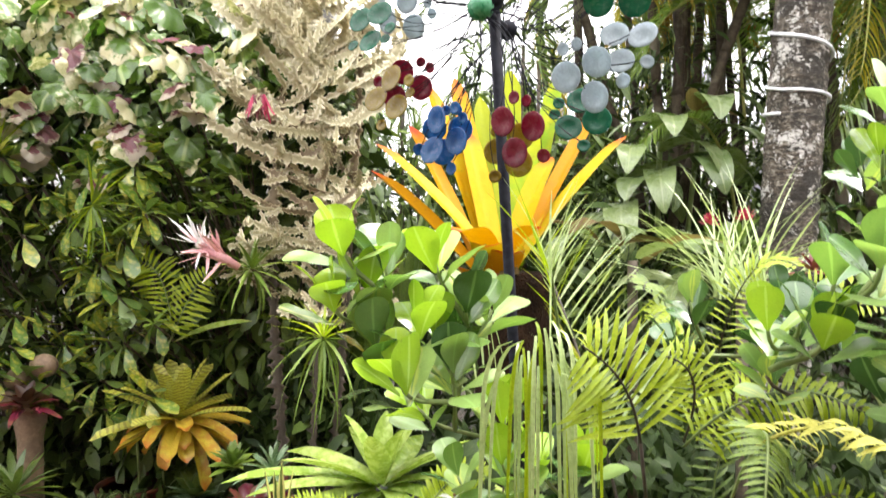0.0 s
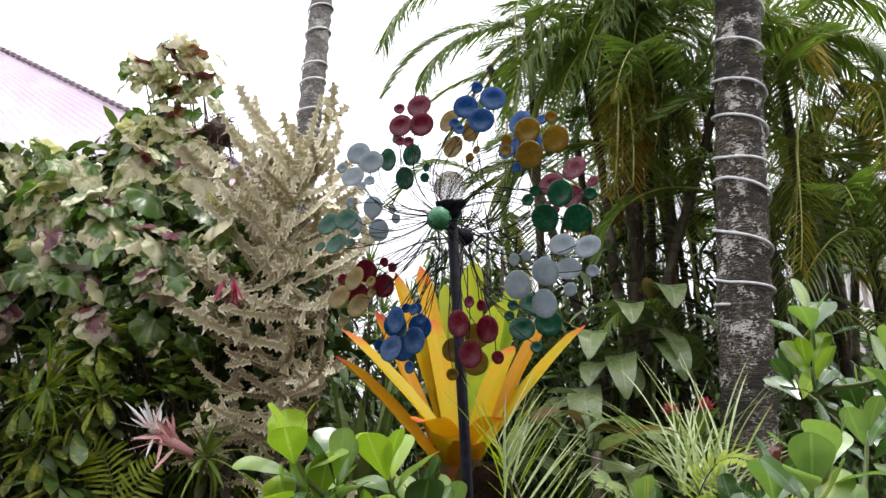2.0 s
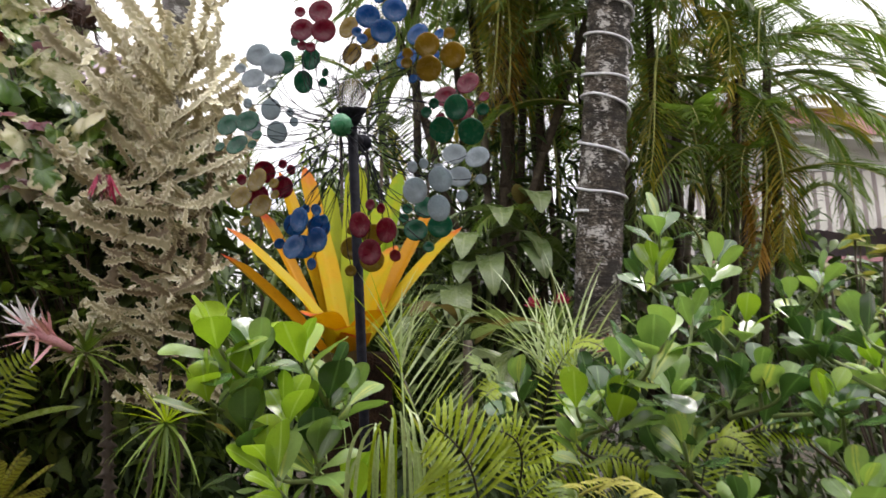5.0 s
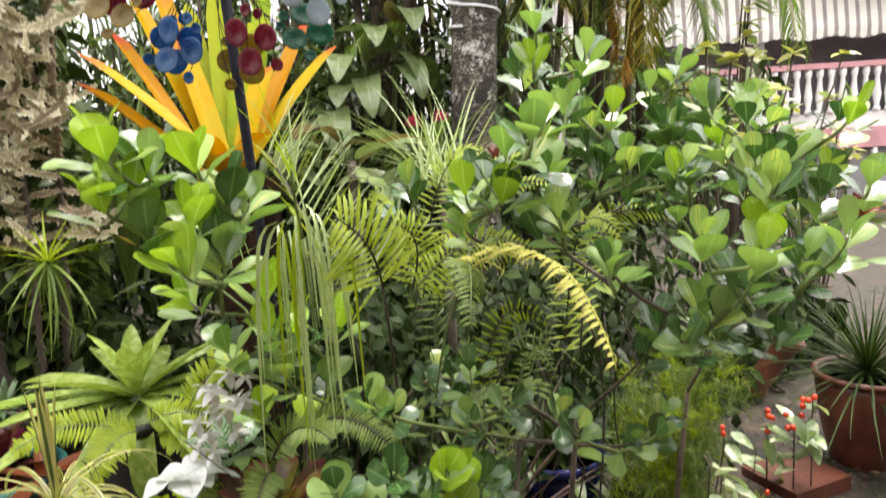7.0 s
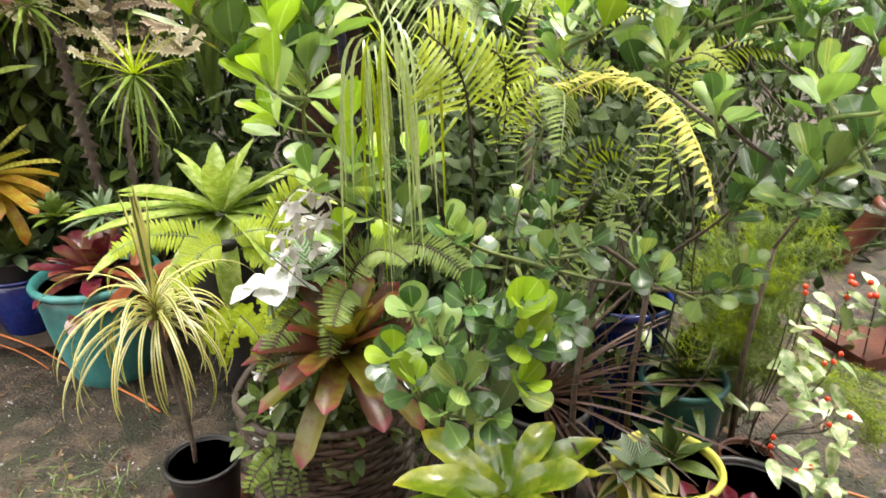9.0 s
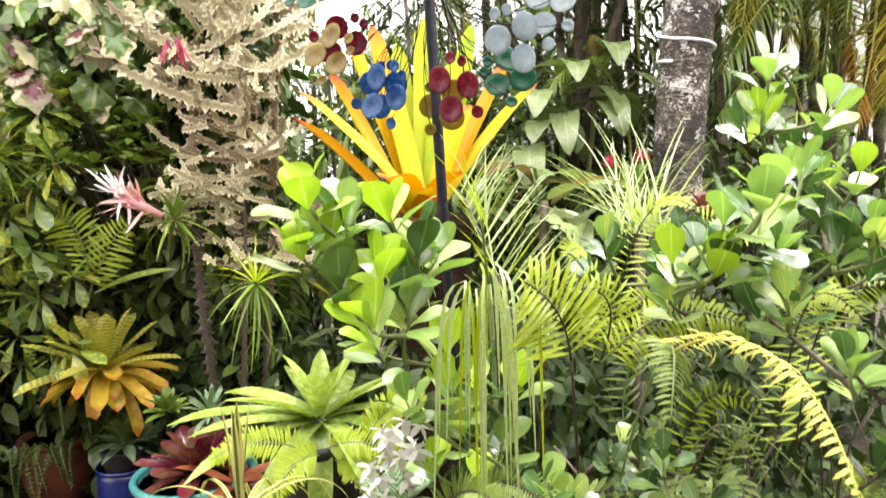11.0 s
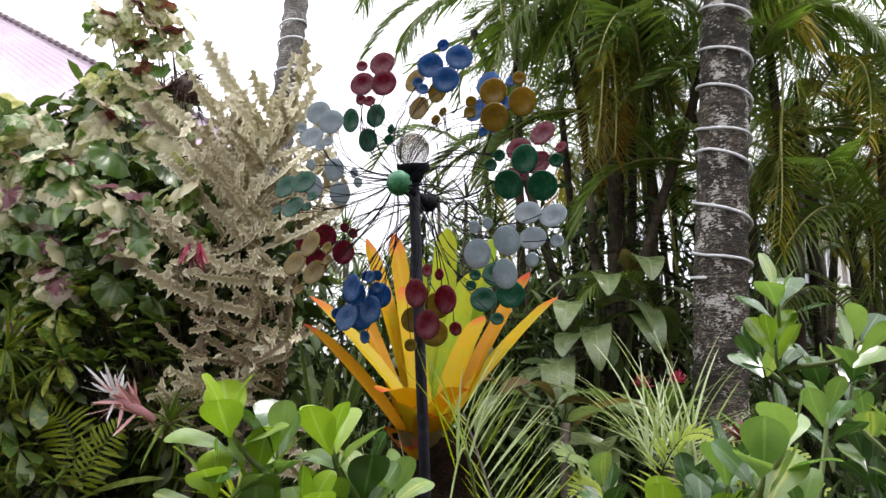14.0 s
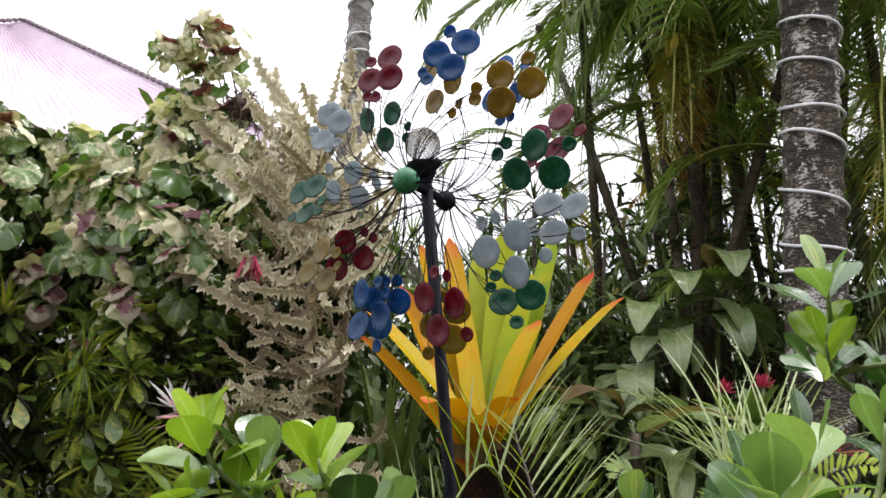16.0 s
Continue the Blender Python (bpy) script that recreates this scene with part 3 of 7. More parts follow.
ground()
bx = [-2.6 + 0.1 * i for i in range(48)]
by = [1.46 + 0.1 * i for i in range(26)]
bv = [(x, max(y, 1.46 if x > -0.2 else 2.75) + 0.04 * math.sin(9 * x), -0.03 if j == 0 or i in (0, 47) else 0.03 + 0.035 * noise.noise((x * 3, y * 3, 1)) + 0.015 * noise.noise((x * 14, y * 14, 5))) for i, x in enumerate(bx) for j, y in enumerate(by)]
bf = [(i * 26 + j, i * 26 + 26 + j, i * 26 + 27 + j, i * 26 + j + 1) for i in range(47) for j in range(25)]
setting("soil_bed", (np.array(bv), bf, np.zeros((len(bv), 2))), SOIL, "dark wet soil under the plants", True)
# unseen wall, added to close the place and cut light from behind
setting("wall_south", box(-6, 6, -2.6, -2.4, 0, 3.1), WALL_PINK, "unseen plain wall added behind the path")
# unseen roof, added to keep sky light off the near side of the plants
setting("unseen_roof", box(-6, 6, -2.7, -0.55, 3.1, 3.2), AWN_GREY, "unseen plain roof added to block sky light")


# ---- houses ----
def pink_house():
    """The neighbour's house: a hipped roof of corrugated sheet over white walls."""
    h = thing("house", (-5.6, 7.0, 0), "white house with a faded pink corrugated hipped roof", "house")
    part("wall", box(-9.0, -1.8, 5.5, 9.4, 0, 3.3), WALL_WHITE, h)
    eave_l, eave_r, ridge_l, ridge_r = (-9.9, 4.75, 3.07), (-0.9, 4.75, 3.07), (-6.6, 6.9, 5.74), (-5.40, 6.9, 5.74)

    def sheet(a, b, c, d, n):
        s = Shape()
        a, b, c, d = (Vector(p) for p in (a, b, c, d))
        nrm = (b - a).cross(d - a).normalized()
        v, f = [], []
        for i in range(n + 1):
            k = i / n
            w = nrm * (0.018 * math.cos(i * math.pi))
            v += [tuple(a.lerp(b, k) + w), tuple(d.lerp(c, k) + w)]
        f = [(2 * i, 2 * i + 2, 2 * i + 3, 2 * i + 1) for i in range(n)]
        return s.add((np.array(v), f, np.zeros((len(v), 2))))

    part("roof", sheet(eave_l, eave_r, ridge_r, ridge_l, 150), ROOF_PINK, h, "faded pink corrugated roof", False)
    part("roof", sheet(eave_r, (-0.9, 9.9, 3.07), (-5.40, 6.95, 5.74), ridge_r, 90), ROOF_PINK, h, "", False)
    part("roof", sheet((-0.9, 9.9, 3.07), (-9.9, 9.9, 3.07), ridge_l, ridge_r, 60), ROOF_PINK, h, "", False)
    caps = Shape()
    for a, b, n in ((ridge_l, ridge_r, 16), (ridge_r, eave_r, 52)):
        a, b = Vector(a) + Vector((0, -0.02, 0.03)), Vector(b) + Vector((0, -0.02, 0.03))
        caps.add(tube([a, b], 0.016, 6))
        for i in range(n):
            p = a.lerp(b, (i + 0.5) / n)
            caps.add(ball(0.036, 8, 0.7), Matrix.Translation(p))
    part("ridge_cap", caps, RIDGE, h, "dark scalloped ridge capping")


def veranda_house():
    """A raised house with a balustraded veranda behind a striped drop awning."""
    m = pose(10.64, 7.97, 0, 0, 0, -25)
    h = thing("house", (10.64, 7.97, 0), "pink and white house with a balustraded veranda and striped awning", "house")

    def slab(name, x0, x1, y0, y1, z0, z1, mt, label=""):
        return part(name, Shape().add(box(x0, x1, y0, y1, z0, z1), m), mt, h, label, False)

    slab("wall", -4.7, 7, 2.2, 6, 1.4, 4.0, SHADE, "veranda back wall coloured as if shaded")
    slab("wall", -4.7, 7, 0.10, 6, 0, 1.02, BLOCK, "grey block base wall")
    slab("ledge", -4.8, 7.1, -0.12, 6, 1.02, 1.36, WALL_PINK, "pink painted veranda ledge")
    slab("wall", -4.7, 7, 0.04, 0.2, 1.36, 1.62, WALL_WHITE, "pale kerb under the balusters")
    slab("soffit", -4.7, 7, -0.02, 2.2, 3.84, 4.4, WALL_WHITE, "white fascia wall above the awning")
    # the low gable: a dull red rake board falling to one side
    def rake(z0, z1, y, thick):
        a, b, drop = -4.9, 7.2, 0.165
        v = [(x, yy, z + (-1.06 - x) * drop) for x in (a, b) for yy in (y, y + thick) for z in (z0, z1)]
        return np.array(v), box(0, 1, 0, 1, 0, 1)[1], np.zeros((8, 2))
    part("fascia", Shape().add(rake(4.10, 4.40, -0.62, 0.05), m), WALL_PINK, h, "dull red rake board", False)
    part("soffit", Shape().add(rake(4.0, 4.12, -0.57, 0.6), m), WALL_WHITE, h, "", False)
    part("roof", Shape().add(rake(4.40, 4.44, -0.66, 7.0), m), GREY_ROOF, h, "", False)
    w, n = 0.088, 116
    for mt, odd in ((AWN_WHITE, 0), (AWN_GREY, 1)):
        for i in range(odd, n, 2):
            x0, x1 = -4.6 + i * w, -4.6 + (i + 1) * w
            if odd:
                x0, x1 = x0 + 0.012, x1 - 0.012
            else:
                x0, x1 = x0 - 0.012, x1 + 0.012
            xm, ya, yb, dip = (x0 + x1) / 2, -0.02, -0.16, 0.03 * math.cos(i * 0.62)
            v = [(x0, ya, 3.82), (x1, ya, 3.82), (x1, yb, 3.01), (x0, yb, 3.01), (x1, yb + 0.01, 2.86 + dip), (xm, yb + 0.01, 2.83 + dip), (x0, yb + 0.01, 2.86 + dip)]
            v += [(x, y + 0.008, z) for x, y, z in v]
            f = [(0, 3, 2, 1), (3, 6, 5, 4, 2), (7, 8, 9, 10), (10, 9, 11, 12, 13), (0, 1, 8, 7), (4, 5, 12, 11), (5, 6, 13, 12)]
            part("awning_strip", Shape().add((np.array(v), f, np.zeros((14, 2))), m), mt, h, "white canvas awning strip" if not odd else "grey-brown canvas awning strip", False)
    slab("handrail", -4.7, 7, -0.06, 0.10, 2.36, 2.45, WALL_PINK, "pink handrail")
    prof = [(0.06, 0), (0.06, 0.05), (0.035, 0.09), (0.07, 0.28), (0.045, 0.46), (0.035, 0.58), (0.06, 0.64), (0.06, 0.74)]
    me = Shape().add(lathe(prof, 8)).mesh("baluster", WALL_WHITE)
    for i in range(61):
        piece("baluster", me, h, m @ pose(-4.6 + i * 0.19, 0.02, 1.62))
    for x in (-4.6, -3.0, -1.2, 1.2, 3.6, 6.0):
        slab("post", x - 0.06, x + 0.06, 0.06, 0.18, 1.62, 3.84, WALL_WHITE)
    part("drainpipe", Shape().add(tube([(0.66, -0.06, 0.0), (0.66, -0.06, 1.02)], 0.05, 8), m), WALL_WHITE, h, "white drainpipe")


def grey_house():
    h = thing("house", (2.0, 13.5, 0), "distant pale house with a grey sheet roof", "house")
    part("wall", box(0.2, 7.0, 12.2, 15, 0, 3.4), WALL_WHITE, h)
    part("roof", (np.array([(-0.4, 11.7, 3.3), (7.6, 11.7, 3.3), (7.6, 13.6, 5.0), (-0.4, 13.6, 5.0), (7.6, 15.5, 3.3), (-0.4, 15.5, 3.3)]), [(0, 1, 2, 3), (3, 2, 4, 5), (0, 3, 5), (1, 4, 2)], np.zeros((6, 2))), GREY_ROOF, h, "", False)
    for x in (1.4, 3.4, 5.6):
        wdw = part("window", box(x - 0.5, x + 0.5, 12.16, 12.25, 1.6, 2.9), WALL_WHITE, h)
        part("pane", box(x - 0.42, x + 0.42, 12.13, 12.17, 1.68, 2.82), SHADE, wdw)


pink_house()
veranda_house()
grey_house()


# ---- palms ----
def frond_mesh(L, n, ll, lw, bend, mt, vee=35, hang=0.6, seed=0, rach=0.009, wide=1.0):
    """A feather leaf: a bowed yellowish rib along +y and two rows of leaflets."""
    rr = random.Random(seed)
    s = Shape()
    pts, y, z = [], 0.0, 0.0
    N = 24
    for i in range(N + 1):
        a = bend * (i / N) ** 1.2
        if i:
            y, z = y + L / N * math.cos(a), z - L / N * math.sin(a)
        pts.append((Vector((0, y, z)), a))
    s.add(tube([p for p, _ in pts], [rach * (1 - 0.8 * i / N) for i in range(N + 1)], 5), None, 1)
    for i in range(n):
        k = 0.14 + 0.86 * (i + 0.5) / n
        p, a = pts[min(N, int(k * N))]
        size = ll * (0.55 + 0.45 * math.sin(math.pi * min(1, k * 0.9 + 0.12))) * rr.uniform(0.85, 1.1)
        for sd in (-1, 1):
            if rr.random() < 0.04:
                continue
            fwd = radians(62 - 28 * k + rr.uniform(-4, 4)) * wide
            up = radians(vee + rr.uniform(-7, 7))
            d = Vector((sd * math.sin(fwd) * math.cos(up), math.cos(fwd), math.sin(fwd) * math.sin(up)))
            d = Matrix.Rotation(-a, 3, "X") @ d
            s.add(blade(size, lw * rr.uniform(0.8, 1.15), reed, hang * rr.uniform(0.6, 1.5), 0.3, 4), frame_of(p, d, rr.uniform(-12, 12)))
    return s.mesh("frond", (mt, RACHIS))


FRONDS = [frond_mesh(1.7, 70, 0.34, 0.015, 2.0, PALM, 20, 0.7, 1), frond_mesh(1.45, 60, 0.32, 0.015, 2.3, PALM, 14, 0.85, 2),
          frond_mesh(1.9, 76, 0.36, 0.015, 1.7, PALM, 24, 0.6, 3)]
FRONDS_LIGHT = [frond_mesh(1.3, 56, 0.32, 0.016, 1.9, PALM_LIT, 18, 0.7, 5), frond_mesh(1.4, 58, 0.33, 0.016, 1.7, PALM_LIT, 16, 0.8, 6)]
FRONDS_DEAD = [frond_mesh(1.0, 50, 0.30, 0.015, 1.5, PALM_DEAD, 8, 1.0, 4, 0.006, 0.5), frond_mesh(0.95, 48, 0.30, 0.015, 1.3, PALM_GOLD, 8, 0.9, 8, 0.006, 0.55)]
FROND_HANGING = frond_mesh(1.1, 52, 0.32, 0.015, 1.5, PALM_LIT, 8, 0.9, 9, 0.006, 0.55)


def path_frond(t, pts, ll, n, mt, lw=0.016, hang=0.9, spread=1.0, label=""):
    """A palm leaf whose rib follows a bezier of four points; its leaflets leave both sides and droop."""
    pts = bezier(*pts, 24)
    s = Shape()
    s.add(tube(pts, [0.010 * (1 - 0.8 * i / 24) + 0.001 for i in range(25)], 5), None, 1)
    for i in range(n):
        k = 0.08 + 0.92 * (i + 0.5) / n
        j = min(23, int(k * 24))
        p = pts[j].lerp(pts[j + 1], k * 24 - j)
        d = (pts[j + 1] - pts[j]).normalized()
        side = d.cross(Vector((0, 0, 1)))
        side = side.normalized() if side.length > 0.25 else d.cross(Vector((0, 1, 0.2))).normalized()
        size = ll * (0.5 + 0.5 * math.sin(math.pi * min(1, k * 0.85 + 0.15))) * R.uniform(0.85, 1.12)
        for sg in (-1, 1):
            if R.random() < 0.04:
                continue
            dd = side * sg * spread * (1.0 - 0.35 * k) + d * (0.55 + 0.3 * k) + Vector((jit(0.08), jit(0.08), 0.10 + jit(0.08)))
            s.add(blade(size, lw * R.uniform(0.8, 1.15), reed, hang * R.uniform(0.6, 1.4), 0.3, 5), frame_of(p, dd, jit(14)))
    return part("frond", s, (mt, RACHIS), t, label)


def ringed(base, top, r, n=26, lean=0.0):
    pts, rs = [], []
    base, top = Vector(base), Vector(top)
    for i in range(n * 3 + 1):
        k = i / (n * 3)
        p = base.lerp(top, k) + Vector((lean * math.sin(math.pi * k), 0, 0))
        pts.append(p)
        rs.append(r * (1.12 if i % 3 == 0 else 1.0) * (1 - 0.15 * k))
    return tube(pts, rs, 8)


def areca(base, canes, fronds, height, label, spread=0.5, az0=0, light=0.25, dead=0.13, low=0):
    """A clump of slender ringed canes with feather leaves at their tops."""
    t = thing("areca_palm", base, label, "palm", "palms behind the bed")
    b = Vector(base)
    for i in range(canes):
        a = 2.4 * i + az0
        foot = b + Vector((math.cos(a), math.sin(a), 0)) * spread * R.uniform(0.1, 0.6)
        top = foot + Vector((math.cos(a) * R.uniform(0.1, 0.55), math.sin(a) * R.uniform(0.1, 0.4), height * R.uniform(0.75, 1.1)))
        part("cane", ringed(foot, top, R.uniform(0.022, 0.034), 22, jit(0.1)), CANE, t)
        for j in range(fronds):
            az = 360 / fronds * j + R.uniform(-25, 25)
            el = R.uniform(15, 70)
            k = R.random()
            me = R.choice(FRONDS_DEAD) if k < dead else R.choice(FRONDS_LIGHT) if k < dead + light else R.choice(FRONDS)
            if me in FRONDS_DEAD:
                el = R.uniform(-35, 10)
            piece("frond", me, t, frame_of(top - Vector((0, 0, R.uniform(0, 0.35))), heading(az, el), jit(30), R.uniform(0.8, 1.15)))
    for j in range(low):
        p = b + Vector((jit(spread), jit(spread * 0.6), R.uniform(1.0, 3.2)))
        piece("frond", R.choice(FRONDS), t, frame_of(p, heading(R.uniform(90, 270) if j % 2 else R.uniform(0, 360), R.uniform(20, 65)), jit(30), R.uniform(0.55, 0.9)))
    return t


LBL = "tall areca palm clump with dark ringed canes and drooping fronds"
areca((1.5, 4.9, 0), 4, 5, 4.3, LBL, 0.40, 0.3, low=2, light=0.2)
areca((1.85, 4.3, 0), 4, 5, 3.9, LBL, 0.40, 1.1, low=6, light=0.2)
areca((2.5, 4.6, 0), 4, 4, 3.8, LBL, 0.45, 0.8, low=3, light=0.35)
areca((3.15, 4.7, 0), 3, 4, 3.7, LBL, 0.45, 2.0, dead=0.2, low=2, light=0.45)
areca((2.35, 3.9, 0), 2, 5, 4.0, LBL, 0.25, 0.6, dead=0.12, low=2, light=0.6)
areca((2.95, 3.9, 0), 2, 3, 3.0, "shorter areca palm with arching fronds and hanging orange dead leaves", 0.22, 1.2, dead=0.1, low=4, light=0.5)
areca((2.0, 6.2, 0), 3, 6, 4.6, LBL, 0.6, 1.7, low=6)
areca((1.35, 5.6, 0), 3, 3, 3.2, LBL, 0.5, 0.4, low=12)
areca((3.3, 5.3, 0), 3, 4, 3.4, LBL, 0.2, 0.9, low=5)


def hanging_fronds():
    """The fronds that arch out of the clumps: paths given by four points each."""
    t = thing("areca_palm", (1.75, 4.2, 0), "areca palm with long arching dark fronds and yellowed hanging ones", "palm", "palms behind the bed")
    for x, y, z in ((1.28, 4.05, 3.75), (1.60, 4.1, 4.1), (0.75, 4.3, 4.3), (2.2, 3.75, 3.7)):
        part("cane", ringed((x + 0.12, y + 0.15, 0), (x, y, z), 0.030, 30, jit(0.05)), CANE, t)
    for pts, ll, n, mt, hang in (
            (((0.559, 4.2, 4.835), (0.189, 4.1, 4.472), (-0.154, 4.0, 4.305), (-0.254, 3.9, 3.799)), 0.36, 60, PALM, 1.1),
            (((0.72, 4.3, 4.30), (0.428, 4.2, 4.077), (0.095, 4.1, 4.052), (-0.012, 4.0, 3.558)), 0.34, 58, PALM, 1.1),
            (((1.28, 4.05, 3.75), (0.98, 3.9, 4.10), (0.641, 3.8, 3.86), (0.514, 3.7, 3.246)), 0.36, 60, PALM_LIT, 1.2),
            (((2.2, 3.75, 3.72), (2.20, 3.5, 3.50), (2.049, 3.4, 2.90), (1.923, 3.4, 2.167)), 0.34, 62, PALM, 0.8),
            (((2.2, 3.75, 3.65), (2.365, 3.5, 3.85), (2.556, 3.4, 3.678), (2.70, 3.3, 3.172)), 0.36, 60, PALM, 1.0),
            (((2.2, 3.8, 3.80), (2.507, 3.7, 4.23), (2.717, 3.6, 4.121), (2.90, 3.5, 3.65)), 0.36, 60, PALM_LIT, 1.0),
            (((0.75, 4.3, 4.2), (0.62, 4.15, 4.0), (0.55, 4.1, 3.5), (0.55, 4.1, 2.95)), 0.28, 50, PALM, 0.5),
            (((0.75, 4.3, 4.2), (0.80, 4.2, 3.8), (0.76, 4.2, 3.3), (0.70, 4.2, 2.8)), 0.28, 50, PALM_LIT, 0.5),
            (((0.75, 4.3, 4.25), (1.0, 4.2, 4.4), (1.15, 4.1, 4.1), (1.15, 4.0, 3.5)), 0.34, 56, PALM, 0.9),
            (((1.28, 4.05, 3.75), (1.1, 3.9, 3.95), (0.9, 3.8, 3.75), (0.8, 3.75, 3.2)), 0.32, 54, PALM_LIT, 0.9),
            (((0.75, 4.3, 4.2), (0.85, 4.25, 4.1), (0.92, 4.2, 3.6), (0.90, 4.2, 3.05)), 0.28, 50, PALM_LIT, 0.6),
            (((1.768, 4.2, 2.2), (1.683, 4.1, 2.81), (1.618, 4.0, 3.114), (1.30, 3.9, 3.05)), 0.34, 50, PALM_LIT, 0.7),
            (((2.75, 3.7, 2.2), (2.50, 3.6, 2.75), (2.15, 3.4, 2.55), (1.822, 3.3, 2.007)), 0.34, 54, PALM, 0.9),
            (((1.60, 3.9, 1.5), (1.50, 3.75, 2.157), (1.216, 3.6, 2.25), (0.98, 3.5, 1.98)), 0.26, 46, PALM_LIT, 0.6),
            (((1.28, 4.05, 3.72), (1.239, 3.9, 3.56), (1.155, 3.85, 3.233), (1.116, 3.85, 2.80)), 0.26, 44, PALM_GOLD, 0.5),
            (((1.28, 4.05, 3.75), (1.36, 3.9, 3.55), (1.313, 3.85, 3.235), (1.276, 3.85, 2.86)), 0.26, 44, PALM_DEAD, 0.5),
            (((1.28, 4.05, 3.74), (1.28, 3.85, 3.6), (1.22, 3.78, 3.3), (1.20, 3.78, 2.9)), 0.26, 44, PALM_LIT, 0.5),
            (((1.60, 4.1, 4.05), (1.418, 3.9, 4.31), (1.234, 3.8, 4.192), (1.002, 3.7, 3.645)), 0.36, 60, PALM, 1.1),
            (((1.28, 4.05, 3.75), (1.21, 3.75, 3.62), (1.17, 3.68, 3.12), (1.108, 3.65, 2.78)), 0.24, 46, PALM_GOLD, 0.4),
            (((1.30, 4.05, 3.75), (1.27, 3.75, 3.60), (1.25, 3.66, 3.10), (1.22, 3.65, 2.80)), 0.24, 46, PALM_DEAD, 0.4),
            (((2.60, 3.7, 1.7), (2.34, 3.55, 2.25), (2.068, 3.4, 2.12), (1.80, 3.3, 1.78)), 0.28, 48, PALM, 0.8),
            (((1.60, 4.1, 4.1), (1.65, 4.0, 3.98), (1.53, 3.9, 3.571), (1.439, 3.9, 3.071)), 0.34, 58, PALM, 0.8),
            (((2.2, 3.75, 3.72), (2.05, 3.5, 4.05), (1.80, 3.4, 3.95), (1.62, 3.4, 3.45)), 0.36, 60, PALM, 1.0),
            (((1.60, 4.1, 4.1), (1.85, 3.9, 4.35), (2.05, 3.8, 4.2), (2.15, 3.7, 3.75)), 0.36, 60, PALM, 1.0)):
        path_frond(t, pts, ll, n, mt, hang=hang)
    rr = random.Random(33)
    for x, y, z, n in ((1.28, 4.05, 3.70, 5), (1.60, 4.1, 4.05, 5), (1.15, 4.35, 3.95, 5), (0.90, 4.35, 4.15, 2), (1.95, 4.2, 3.8, 3), (2.2, 3.75, 3.70, 3)):
        for j in range(n):
            out = Vector((rr.uniform(-0.75, 0.75), rr.uniform(-0.5, 0.3), 0))
            a = Vector((x, y, z))
            tip = a + out * 1.25 + Vector((0, 0, rr.uniform(-0.75, -0.15)))
            tip.x = max(tip.x, 0.62)
            rise = rr.uniform(0.15, 0.40)
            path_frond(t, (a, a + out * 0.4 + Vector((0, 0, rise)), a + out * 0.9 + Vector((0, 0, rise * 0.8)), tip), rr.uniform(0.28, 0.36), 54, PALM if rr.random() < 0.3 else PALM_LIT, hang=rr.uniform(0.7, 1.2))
    t = thing("areca_palm", (2.85, 3.75, 0), "areca palm with orange-streaked fronds drooping before the veranda", "palm", "palms behind the bed")
    for x, y, z in ((2.82, 3.72, 3.05), (3.0, 3.65, 3.15), (2.45, 3.9, 3.1)):
        part("cane", ringed((x - 0.15, y + 0.12, 0), (x, y, z), 0.030, 26, jit(0.05)), CANE, t)
    for pts, ll, n, mt, hang in (
            (((3.0, 3.65, 3.12), (3.334, 3.2, 2.75), (3.606, 3.0, 2.56), (3.474, 2.8, 1.862)), 0.36, 62, PALM_LIT, 0.9),
            (((3.0, 3.65, 3.08), (3.241, 3.4, 2.68), (3.325, 3.3, 2.46), (3.164, 3.2, 1.998)), 0.32, 56, PALM_LIT, 0.9),
            (((2.82, 3.72, 3.0), (2.829, 3.4, 2.70), (2.741, 3.35, 2.183), (2.629, 3.35, 1.799)), 0.30, 54, PALM_DEAD, 0.5),
            (((2.82, 3.72, 3.02), (2.943, 3.4, 2.70), (2.917, 3.35, 2.184), (2.847, 3.35, 1.793)), 0.30, 54, PALM, 0.6),
            (((2.82, 3.72, 3.02), (2.88, 3.38, 2.75), (2.83, 3.30, 2.25), (2.76, 3.30, 1.85)), 0.28, 50, PALM_GOLD, 0.5),
            (((2.45, 3.9, 3.1), (2.714, 3.7, 2.95), (2.665, 3.6, 2.489), (2.592, 3.6, 2.049)), 0.30, 54, PALM_LIT, 0.6),
            (((2.45, 3.9, 3.05), (2.133, 3.7, 2.95), (2.093, 3.7, 2.496), (2.042, 3.7, 2.069)), 0.30, 54, PALM, 0.6),
            (((2.45, 3.9, 3.1), (2.0, 3.45, 3.25), (2.02, 3.3, 2.75), (1.91, 3.28, 2.24)), 0.26, 48, PALM_GOLD, 0.5),
            (((2.45, 3.9, 3.12), (2.50, 3.4, 3.65), (2.54, 3.3, 3.25), (2.42, 3.28, 2.80)), 0.26, 48, PALM_GOLD, 0.5),
            (((2.95, 3.6, 2.0), (3.048, 3.3, 2.459), (3.176, 3.25, 2.309), (3.20, 3.2, 1.95)), 0.26, 46, PALM_LIT, 0.8),
            (((3.0, 3.65, 3.15), (3.2, 3.5, 3.5), (3.5, 3.3, 3.4), (3.75, 3.1, 2.9)), 0.36, 60, PALM, 1.0),
            (((3.0, 3.65, 3.15), (2.8, 3.4, 3.5), (2.6, 3.2, 3.4), (2.5, 3.1, 2.9)), 0.36, 60, PALM, 1.0)):
        path_frond(t, pts, ll, n, mt, hang=hang)


hanging_fronds()


